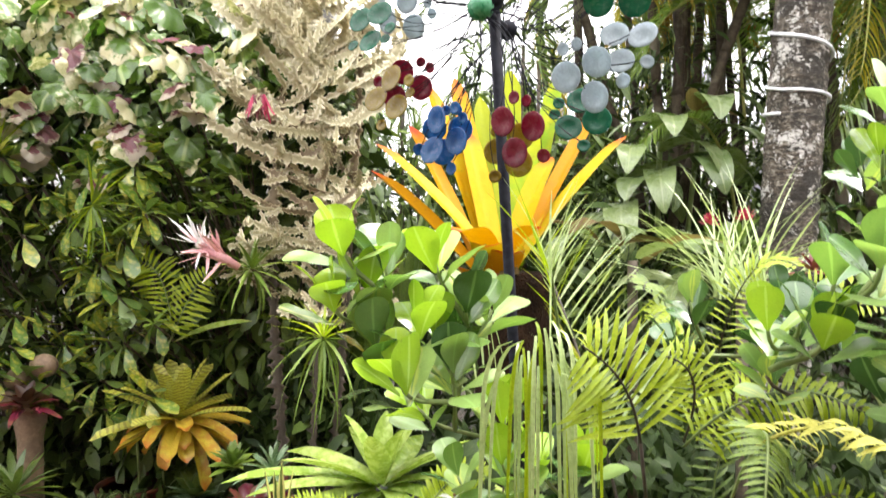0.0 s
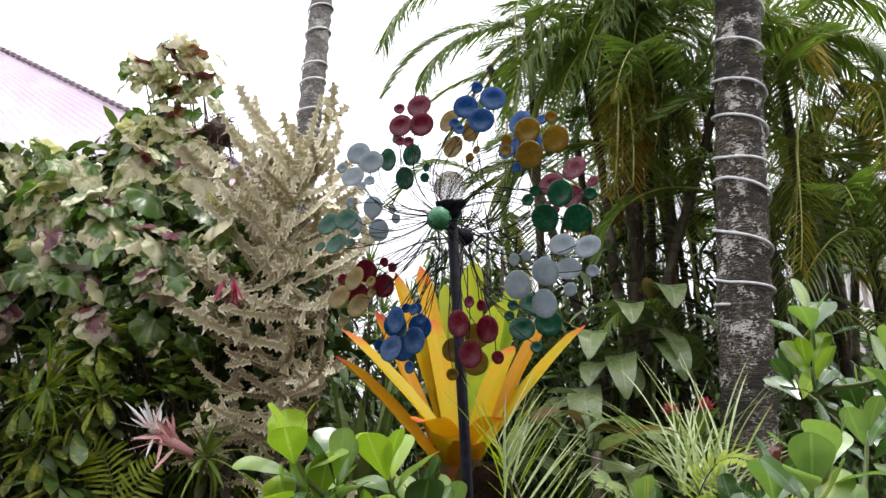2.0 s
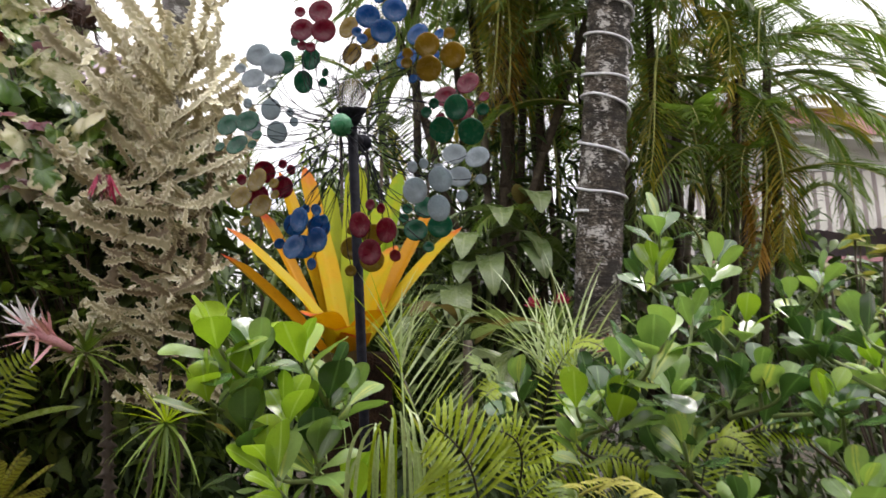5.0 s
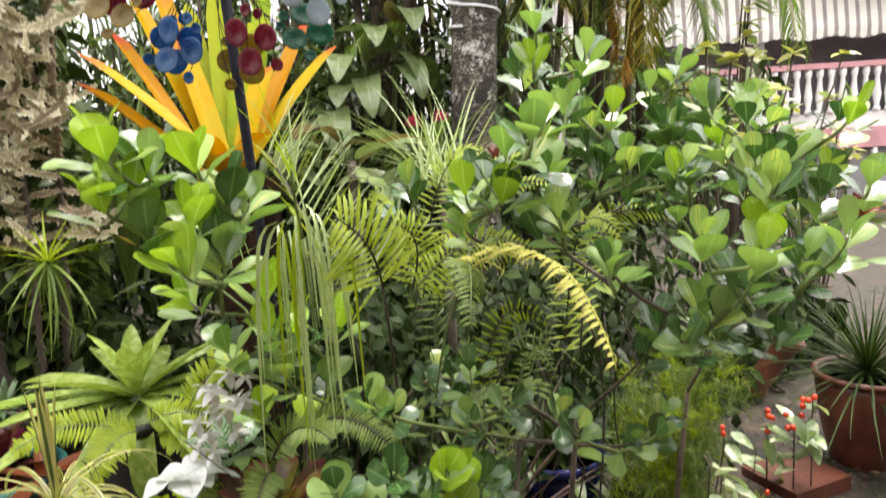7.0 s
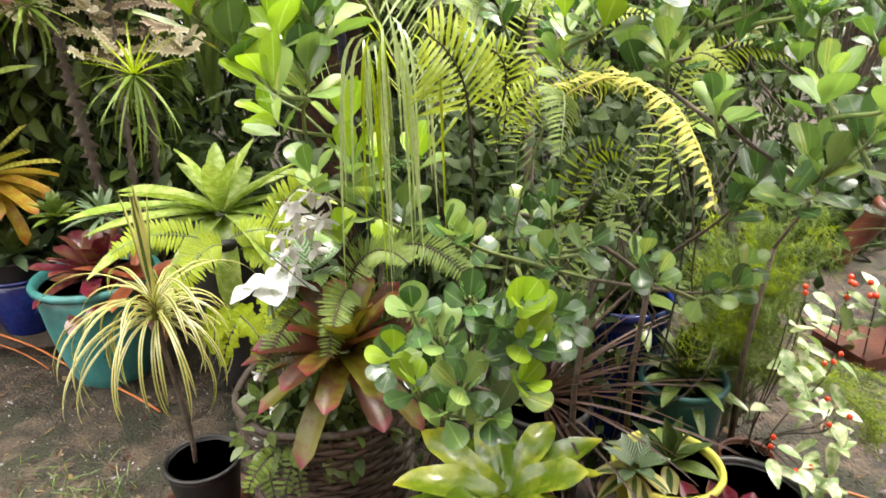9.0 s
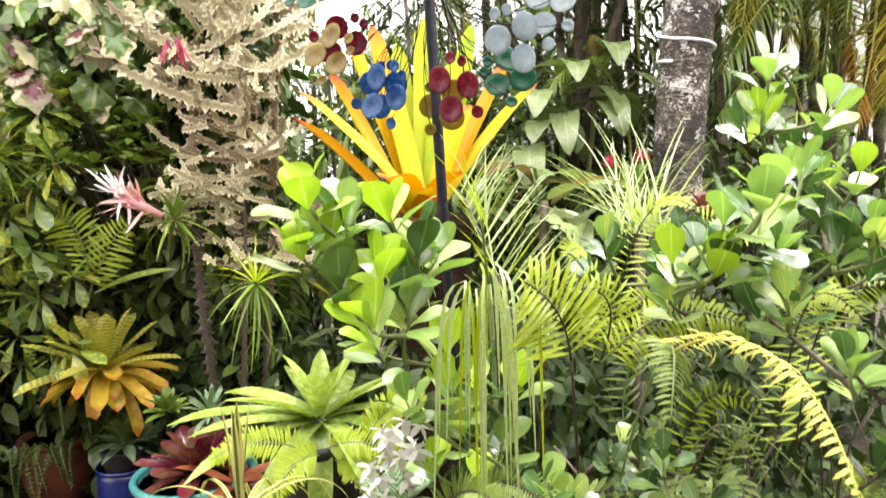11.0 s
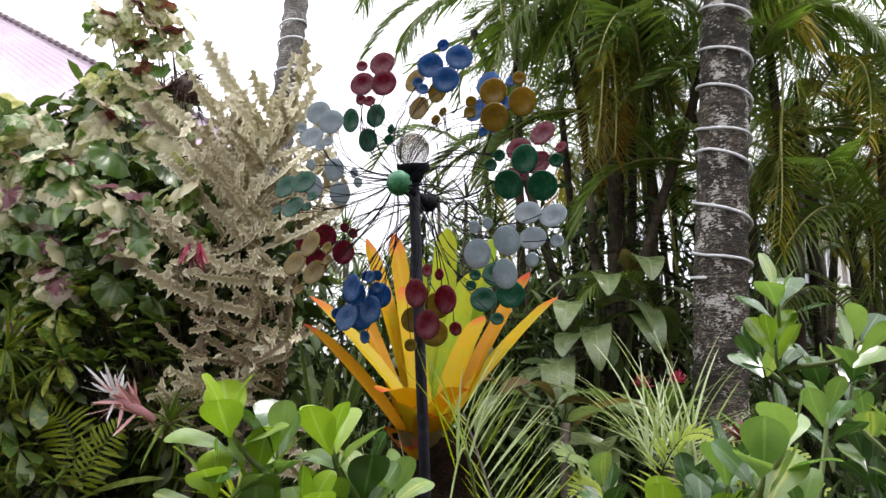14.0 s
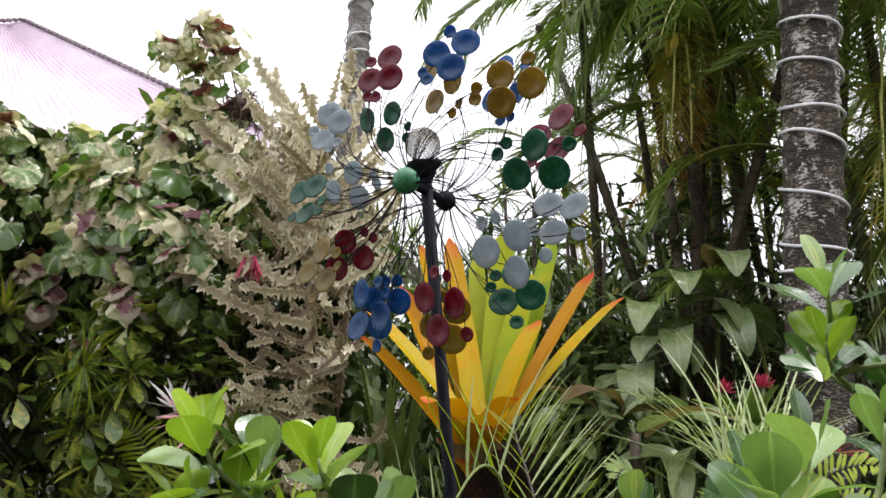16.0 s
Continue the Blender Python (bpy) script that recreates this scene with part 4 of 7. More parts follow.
def cane(t, low, high, r=0.030, fronds=6):
    """One more cane through two points, carried down to the ground and up to its crown."""
    low, high = Vector(low), Vector(high)
    d = (high - low) / (high.z - low.z)
    foot, top = low - d * low.z * 0.98, high + d * (4.0 - high.z)
    foot.z = 0.0
    part("cane", ringed(foot, low, r * 1.1, 20, 0.0), CANE, t)
    part("cane", ringed(low, top, r, 20, 0.03), CANE, t)
    for j in range(fronds):
        piece("frond", R.choice(FRONDS), t, frame_of(top, heading(60 * j + jit(20), R.uniform(15, 65)), jit(25), R.uniform(0.8, 1.1)))


def leaning_canes():
    t = thing("areca_palm", (1.6, 4.3, 0), "slanting dark areca canes with hanging orange dying fronds", "palm", "palms behind the bed")
    cane(t, (1.246, 4.200, 2.344), (1.126, 4.300, 3.778))
    cane(t, (0.962, 4.300, 2.381), (0.718, 4.400, 3.214), fronds=3)
    cane(t, (1.330, 4.100, 2.336), (1.366, 4.100, 3.727))
    cane(t, (1.510, 4.300, 2.379), (1.510, 4.300, 3.117))
    cane(t, (1.572, 4.000, 2.556), (2.039, 4.000, 4.047))
    cane(t, (2.605, 4.200, 2.618), (3.272, 4.400, 3.908))
    for x, y, z in ((1.39, 4.15, 3.62), (2.62, 4.15, 3.45), (3.24, 3.90, 2.76)):
        part("cane", ringed((x + 0.05, y + 0.1, 0), (x, y, z + 0.1), 0.036, 26), CANE, t)
        for j in range(7):
            me = (FRONDS_DEAD[0], FROND_HANGING, FRONDS_DEAD[1], FROND_HANGING)[j % 4]
            piece("frond", me, t, frame_of((x, y, z + jit(0.12)), heading(33 * j + jit(15), R.uniform(-35, 30)), jit(25), R.uniform(0.6, 0.9)))


leaning_canes()


def rope_palm():
    """The near palm: a grey ringed trunk wound with a light rope."""
    t = thing("palm_tree", (1.462, 3.203, 0), "palm tree with mottled grey trunk wound in rope light", "palm")
    base, top = Vector((1.462, 3.203, 0)), Vector((1.917, 3.293, 5.6))

    def axis(z):
        k = z / 5.6
        p = base.lerp(top, k)
        return Vector((p.x - 0.041 * math.sin(math.pi * k), p.y, z))

    v, f, uv, S = [], [], [], 32
    zs = [0.02 * i for i in range(281)]
    for i, z in enumerate(zs):
        c = axis(z)
        ring = 0.005 if (z % 0.10) < 0.022 else 0.0
        for k in range(S):
            a = 2 * math.pi * k / S
            r = 0.128 - 0.004 * z + ring + 0.007 * noise.noise((math.cos(a) * 2, math.sin(a) * 2, z * 3)) + 0.004 * noise.noise((math.cos(a) * 9, math.sin(a) * 9, z * 20))
            v.append((c.x + r * math.cos(a), c.y + r * math.sin(a), z))
            uv.append((k / S, z))
    for i in range(len(zs) - 1):
        for k in range(S):
            a, b = i * S + k, i * S + (k + 1) % S
            f.append((a, b, b + S, a + S))
    part("trunk", (np.array(v), f, np.array(uv)), TRUNK, t)
    pts = []
    turns = [2.046, 2.153, 2.40, 2.684, 2.79, 3.026, 3.226, 3.462, 3.734, 3.97, 4.206, 4.44]
    for i in range(len(turns) - 1):
        for k in range(20):
            a = -2 * math.pi * k / 20 - 2.5
            z = turns[i] + (turns[i + 1] - turns[i]) * k / 20
            c = axis(z)
            r = 0.144 - 0.004 * z
            pts.append((c.x + r * math.cos(a), c.y + r * math.sin(a), z))
    part("rope_light", tube(pts, 0.0078, 6), ROPE, t, "clear plastic rope light wound round the trunk")
    for j in range(9):
        piece("frond", R.choice(FRONDS), t, frame_of(top, heading(40 * j + jit(15), R.uniform(20, 70)), jit(20), 1.25))


def far_palm():
    t = thing("palm_tree", (-0.95, 4.6, 0), "slim distant palm trunk with pale rope rings", "palm")
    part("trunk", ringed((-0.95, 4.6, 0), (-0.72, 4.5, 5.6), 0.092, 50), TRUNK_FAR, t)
    for z in (3.62, 3.85, 3.98, 4.25, 4.45, 4.7, 4.95):
        x = -0.95 + 0.23 * z / 5.6
        ring = [(x + 0.092 * math.cos(a), 4.52 + 0.092 * math.sin(a), z + 0.02 * math.cos(a)) for a in [2 * math.pi * k / 16 for k in range(17)]]
        part("rope_light", tube(ring, 0.008, 5), ROPE, t)
    for j in range(8):
        piece("frond", R.choice(FRONDS), t, frame_of((-0.72, 4.5, 5.6), heading(45 * j + jit(15), R.uniform(50, 78)), jit(20), 0.9))


rope_palm()
far_palm()


# ---- leaf meshes that are shared ----
def lobed(size, seed):
    """A broad heart-shaped leaf with shallow lobes in the xy plane, stalk at the origin, tip along +y."""
    rr = random.Random(seed)
    v, uv, f = [(0, 0, 0)], [(0.5, 0.35)], []
    n, deep, curl = 36, rr.uniform(0.03, 0.085), rr.uniform(0.25, 0.6)
    for i in range(n + 1):
        a = -2.72 + 5.44 * i / n
        r = 0.50 + deep * math.cos(a * 5.7) + 0.10 * math.cos(a) + 0.025 * math.cos(a * 19) + rr.uniform(-0.02, 0.02)
        for k in (0.55, 1.0):
            x, y = math.sin(a) * r * k * 0.92, math.cos(a) * r * k * 0.95 + 0.12
            z = 0.05 * math.cos(a * 5.7) * k + 0.03 * rr.uniform(-1, 1) * k - curl * (x * x * 0.9 + max(0, y) ** 2) * k + 0.10 * abs(x)
            v.append((x * size, y * size, z * size))
            uv.append((0.5 + 0.5 * math.sin(a) * k, 0.5 + 0.5 * math.cos(a) * k))
    for i in range(n):
        a, b = 1 + 2 * i, 3 + 2 * i
        f += [(0, a, b), (a, a + 1, b + 1, b)]
    return np.array(v), f, np.array(uv)


def leaves_of(shapes, mats, name="leaf"):
    return [Shape().add(s).mesh(name, m) for s in shapes for m in mats]


# ---- hedge ----
def dense(name, label, category, n, place, mats, size, prof=ovate, ratio=0.5, kind="stuff"):
    """A mass of leaves too many to count."""
    g = [Shape() for _ in mats]
    for _ in range(n):
        p = Vector(place())
        d = Vector((R.gauss(0, 0.8), R.gauss(-0.35, 0.35), R.gauss(-0.45, 0.5)))
        s = size * R.uniform(0.6, 1.3)
        m = frame_of(p, d, jit(50))
        R.choice(g).add(blade(s, s * ratio, prof, R.uniform(0.2, 0.9), 0.25, 3), m)
    obs = []
    for k, mt in enumerate(mats):
        if g[k].n:
            obs.append(tagged(new(name, g[k].mesh(name, mt)), label, category, "", kind))
    return obs


def hedge_front(x):
    return 3.05 + 0.12 * math.sin(3 * x) + 0.08 * math.sin(7 * x + 1)


def far_place():
    x = R.uniform(-7, 9)
    return (x, 7.6 + R.uniform(0, 1.6), R.uniform(0, 2.7 + 0.5 * math.sin(x * 1.3) + 0.3 * math.sin(3.1 * x)))


dense("far_trees", "dark green mass of distant garden trees", "trees", 7000, far_place, [DARKLEAF, MIDLEAF], 0.24)


def hedge_place():
    x = R.uniform(-3.8, -0.35)
    top = 2.72 + 0.12 * math.sin(4 * x) + (0.22 if x < -1.25 else -0.3)
    z = top * (1 - R.random() ** 1.25)
    return (x, hedge_front(x) + 0.10 + R.random() ** 1.6 * 0.9, z)


dense("hedge", "dense dark green hedge foliage", "hedge", 22000, hedge_place, [DARKLEAF, MIDLEAF, MIDLEAF], 0.115, lance, 0.45)


def mid_place():
    x = R.uniform(-0.5, 4.6)
    return (x, 3.35 + R.uniform(0, 0.8) + 0.1 * math.sin(5 * x), R.uniform(0, 1.6 + 0.2 * math.sin(4 * x) + 0.1 * math.sin(11 * x)))


dense("undergrowth", "tangled green undergrowth behind the flower bed", "undergrowth", 7000, mid_place, [DARKLEAF, DARKLEAF, MIDLEAF], 0.12, lance, 0.3)


def centre_place():
    x = R.uniform(-0.9, 1.7)
    return (x, 5.2 + R.uniform(0, 0.8), R.uniform(0.6, 2.75 + 0.25 * math.sin(5 * x) + 0.15 * math.sin(13 * x)))


dense("undergrowth", "loose shrubs with narrow green and yellow leaves", "shrub", 2600, centre_place, [MIDLEAF, FERN, DARKLEAF], 0.13, lance, 0.22)


def gap_place():
    x = R.uniform(-0.45, 0.85)
    return (x, 3.7 + R.uniform(0, 0.6), R.uniform(0.7, 2.18 + 0.14 * math.sin(7 * x) + 0.10 * math.sin(17 * x)))


dense("undergrowth", "loose shrub with narrow green and yellowish leaves", "shrub", 2600, gap_place, [DARKLEAF, MIDLEAF, DARKLEAF, FERN], 0.11, lance, 0.24)


def behind_place():
    x = R.uniform(0.1, 2.6)
    return (x, 4.0 + R.uniform(0, 0.9), R.uniform(0.8, 2.35 + (0.40 if x > 0.9 else 0.0) + 0.2 * math.sin(6 * x) + 0.25 * math.sin(15 * x)))


dense("undergrowth", "shrubs with narrow dark and yellowish leaves between the canes", "shrub", 6000, behind_place, [DARKLEAF, DARKLEAF, MIDLEAF], 0.12, lance, 0.24)


def under_place():
    x = R.uniform(-2.2, 2.0)
    y = 2.35 + R.random() * 0.9
    if x < 0.35:
        y = 2.55 + R.random() * 0.8
    if x < -0.4:
        y = (3.32 if x < -0.95 else 3.0) + R.random() * 0.4
    return (x, y, R.random() * (0.70 + 0.25 * math.sin(3 * x) ** 2))


dense("undergrowth", "dark low foliage under the bromeliads", "undergrowth", 6000, under_place, [SHADELEAF, SHADELEAF, DARKLEAF], 0.10, lance, 0.4)


def inner_place():
    x = R.uniform(0.05, 1.7)
    y = 1.62 + R.random() * 0.5
    return (x, y, R.uniform(0.05, 1.12))


# shrub-interior shade put into the leaf colour
dense("undergrowth", "dark leaves and twigs inside the shrubs", "undergrowth", 1100, inner_place, [SHADELEAF, SHADELEAF, SHADELEAF, DARKLEAF], 0.06, obovate, 0.6)


def path_place():
    x = R.uniform(2.35, 4.0)
    return (x, 2.35 + 0.25 * (x - 2.35) + R.uniform(0, 0.5), R.random() ** 1.3 * (0.42 + 0.12 * math.sin(6 * x)))


dense("undergrowth", "low dark wet plants along the far side of the path", "undergrowth", 1500, path_place, [DARKLEAF, SHADELEAF, DARKLEAF], 0.12, lance, 0.3)


def low_place():
    x = R.uniform(0.2, 1.5)
    return (x, 1.42 + R.random() * 0.3 + 0.1 * math.sin(7 * x), R.random() ** 0.8 * 0.62)


# darkness behind the pots comes from the leaf colour
dense("undergrowth", "dark small-leaved plants crowding behind the pots", "undergrowth", 700, low_place, [SHADELEAF], 0.06, obovate, 0.6)

HIB_MESH = leaves_of([lobed(0.21, 1), lobed(0.17, 2), lobed(0.14, 3), lobed(0.11, 9)], [HIB, HIB_GREEN, HIB_MIXED, HIB_MIXED, HIB_PALE])
HIB_LOW = leaves_of([lobed(0.18, 1), lobed(0.15, 2), lobed(0.12, 3)], [HIB_GREEN, HIB_MIXED, HIB_GREEN, HIB_WINE, HIB])
HIB_TOP = leaves_of([lobed(0.15, 6), lobed(0.12, 7), lobed(0.10, 8)], [HIB_PALE, HIB_PALE, HIB_MIXED])
HIB_SMALL = leaves_of([lobed(0.12, 4), lobed(0.09, 5)], [HIB_PINK, HIB_WINE, HIB_PALE])


def hibiscus():
    """The tall shrub with cream and green lobed leaves."""
    t = thing("hibiscus_shrub", (-1.7, 3.3, 0), "tall variegated shrub with cream, green and wine-red lobed leaves", "shrub")
    tips = []
    for i in range(55):
        x = -3.0 + 2.1 * (i % 11) / 10 + jit(0.12)
        row = i // 11
        z = (2.80, 2.60, 2.40, 2.18, 2.0)[row] + jit(0.12) + 0.06 * math.sin(5 * x) - (0.14 if x > -1.35 else 0.0)
        if row == 4 and R.random() < 0.5:
            continue
        tips.append((Vector((x, hedge_front(x) - (0.0, 0.12, 0.16, 0.16, 0.14)[row] + jit(0.17), z)), HIB_LOW if row > 2 or x < -2.2 else HIB_MESH))
    for x, y, z in ((-1.14, 3.05, 3.27), (-1.20, 3.05, 3.19), (-1.07, 3.05, 3.18), (-1.34, 3.05, 3.16), (-1.30, 3.05, 3.10), (-1.12, 3.04, 3.10), (-1.04, 3.05, 3.06), (-1.17, 3.05, 2.99), (-1.26, 3.05, 2.84), (-1.16, 3.1, 2.88)):
        tips.append((Vector((x, y, z)), HIB_TOP))
    for tip, meshes in tips:
        foot = Vector((tip.x * 0.8 - 0.35, 3.95, 0.0))
        part("stem", tube(bezier(foot, foot + Vector((0, 0.1, 1.6)), tip - Vector((0, -0.45, 0.35)), tip, 10), [0.012 - 0.0009 * k for k in range(11)], 5), WOOD, t)
        for k in range(9 if meshes is HIB_TOP else 10):
            az = 137 * k + jit(25)
            o = heading(az, 0)
            q = tip - Vector((0, 0, (0.010 if meshes is HIB_TOP else 0.022) * (k % 10))) + Vector((o.x * R.uniform(0.04, 0.12), -abs(o.y) * R.uniform(0.0, 0.09), R.uniform(-0.03, 0.05)))
            d = Vector((o.x * 0.7 + jit(0.4), -0.35 - abs(o.y) * 0.3, R.uniform(-1.3, -0.25)))
            piece("leaf", R.choice(meshes), t, frame_of(q, d, jit(35), R.uniform(0.5, 1.0) * (0.95 if meshes is HIB_TOP else 1.02)))
        for _ in range(R.choice((1, 1, 2))):
            piece("leaf", R.choice(HIB_SMALL), t, frame_of(tip + Vector((0, -0.03, 0.02)), Vector((jit(0.6), -0.5, R.uniform(-0.9, 0.4))), jit(40), R.uniform(0.9, 1.5)))


hibiscus()


# ---- ghost cactus ----
def winged(pts, w, seed=0, tooth_len=0.016):
    """A three-winged stem: thin wings whose edges are cut into teeth along the path."""
    rr = random.Random(seed)
    src = [Vector(p) for p in pts]
    total = sum((src[i + 1] - src[i]).length for i in range(len(src) - 1))
    n = max(12, int(total / tooth_len) * 4)
    pts = []
    for i in range(n + 1):
        k = i / n * (len(src) - 1)
        j = min(len(src) - 2, int(k))
        pts.append(src[j].lerp(src[j + 1], k - j))
    v, uv, f = [], [], []
    ph = rr.uniform(-0.5, 0.5)
    skip, lag = [], 0
    for i in range(n + 1):
        lag += rr.random() < 0.12
        skip.append(lag)
    for i, p in enumerate(pts):
        d = (pts[min(i + 1, n)] - pts[max(i - 1, 0)]).normalized()
        side = d.cross(Vector((0, 1, 0)))
        side = side.normalized() if side.length > 0.1 else d.orthogonal().normalized()
        up = d.cross(side)
        k = i / n
        tap = (0.85 + 0.15 * math.sin(k * 17 + 9 * ph)) * max(0.2, min(1, (1 - k) * 6)) ** 0.5
        for q, (turn, wide) in enumerate(((0.0, 1.0), (2.5, 0.95), (4.4, 0.55))):
            a = turn + ph
            tooth = (1.36, 0.92, 0.66, 0.60)[(i + q + skip[i]) % 4] * rr.uniform(0.62, 1.2)
            o = side * math.cos(a) + up * math.sin(a)
            c = side * math.cos(a + 1.1) + up * math.sin(a + 1.1)
            v += [tuple(p + o * w * wide * tooth * tap), tuple(p + c * w * 0.16 * tap)]
            uv += [(q / 3, k), (q / 3 + 0.16, k)]
    for i in range(n):
        for q in range(6):
            a, b = i * 6 + q, i * 6 + (q + 1) % 6
            f.append((a, b, b + 6, a + 6))
    return np.array(v), f, np.array(uv)


def cactus():
    t = thing("candelabra_cactus", (-0.58, 2.88, 0), "large cream ghost euphorbia with many spiny winged branches", "cactus")
    stems = [bezier((-0.57, 2.92, 0), (-0.56, 2.90, 1.0), (-0.47, 2.82, 1.6), (-0.515, 2.80, 2.15), 28) + bezier((-0.514, 2.80, 2.18), (-0.52, 2.80, 2.4), (-0.47, 2.80, 2.62), (-0.42, 2.80, 2.90), 20),
             bezier((-0.62, 2.94, 0), (-0.74, 2.94, 0.9), (-0.76, 2.90, 1.5), (-0.66, 2.84, 2.12), 40),
             bezier((-0.54, 2.94, 0), (-0.44, 2.94, 0.9), (-0.38, 2.88, 1.5), (-0.34, 2.82, 2.35), 40)]
    for i, st in enumerate(stems):
        low = [p for p in st if p.z < 1.5]
        high = [p for p in st if p.z >= low[-1].z]
        part("trunk", winged(low, 0.036, 1 + i, 0.045), GHOST_BARK, t, "dark brown old stem")
        part("trunk", winged(high, 0.036, 5 + i, 0.035), GHOST_OLD if i else GHOST, t)
    count = [0]

    def arm(stem, z, tip, w, old):
        a = min(stem, key=lambda p: abs(p.z - z))
        tip = Vector(tip)
        sag = Vector((jit(0.03), jit(0.03), -R.uniform(0.0, 0.035)))
        path = bezier(a, a.lerp(tip, 0.35) + sag, a.lerp(tip, 0.7) + sag, tip, 12)
        mt = R.choice((GHOST_OLD, GHOST_OLD, GHOST)) if old and R.random() < 0.75 else R.choice((GHOST, GHOST_PALE, GHOST_PALE))
        count[0] += 1
        b = part("branch", winged(path, w, 10 + count[0], w * R.uniform(0.75, 0.95)), mt, t, "", False)
        for q in range(R.choice((2, 3, 4) if old else (3, 4, 5))):
            p = path[R.randint(2, 12)]
            way = (tip - a).normalized()
            e = p + Vector((way.x * R.uniform(-0.02, 0.08) + jit(0.06), jit(0.07) - 0.03, R.uniform(-0.03, 0.10) + (0.0 if old else 0.02)))
            young = GHOST_PALE if R.random() < (0.4 if old else 0.75) else GHOST
            part("shoot", winged(bezier(p, p.lerp(e, 0.4) + Vector((way.x * 0.02, 0, -0.01)), p.lerp(e, 0.7), e, 6), w * R.uniform(0.7, 1.0), 500 + count[0] * 9 + q, w * R.uniform(0.75, 0.95)), young, b, "", False)

    # long upper arms sweeping out and up
    for z, x, tz in ((2.50, -0.777, 2.95), (2.58, -0.70, 2.90), (2.66, -0.575, 2.88), (2.62, -0.36, 2.90), (2.58, -0.32, 2.80), (2.42, -0.79, 2.79), (2.36, -0.88, 2.71),
                     (2.30, -0.95, 2.66), (2.24, -0.81, 2.56), (2.20, -0.92, 2.48), (2.10, -0.82, 2.415), (1.98, -0.90, 2.22), (1.94, -0.86, 2.13), (1.85, -0.93, 2.01),
                     (2.48, -0.27, 2.66), (2.36, -0.24, 2.52), (2.24, -0.20, 2.40), (2.10, -0.20, 2.26), (1.98, -0.18, 2.12), (2.52, -0.62, 2.72), (2.34, -0.66, 2.60), (2.16, -0.70, 2.34)):
        y = R.uniform(2.66, 2.84)
        arm(stems[0], z - 0.06, (x, y, 1.55 + (tz - 1.55) * y / 2.84 - 0.05), R.uniform(0.033, 0.040), False)
    # shorter crowded arms all round
    for i in range(90):
        k = (i + R.random()) / 90
        z = 1.15 + 1.35 * k
        old = z < 2.0
        stem = R.choice(stems) if z < 2.2 else stems[0]
        side = R.choice((-1, -1, 1))
        out = R.uniform(0.08, 0.27 if old else 0.26)
        a = min(stem, key=lambda p: abs(p.z - z))
        tip = (max(-0.84 if old else -0.95, min(-0.16, a.x + side * out)), a.y + R.uniform(-0.24, 0.08), z + (R.uniform(-0.05, 0.13) if old else R.uniform(0.05, 0.20)))
        if abs(z - 1.80) < 0.04:
            continue
        arm(stem, z, tip, R.uniform(0.019, 0.028) if old else R.uniform(0.025, 0.035), old)


cactus()
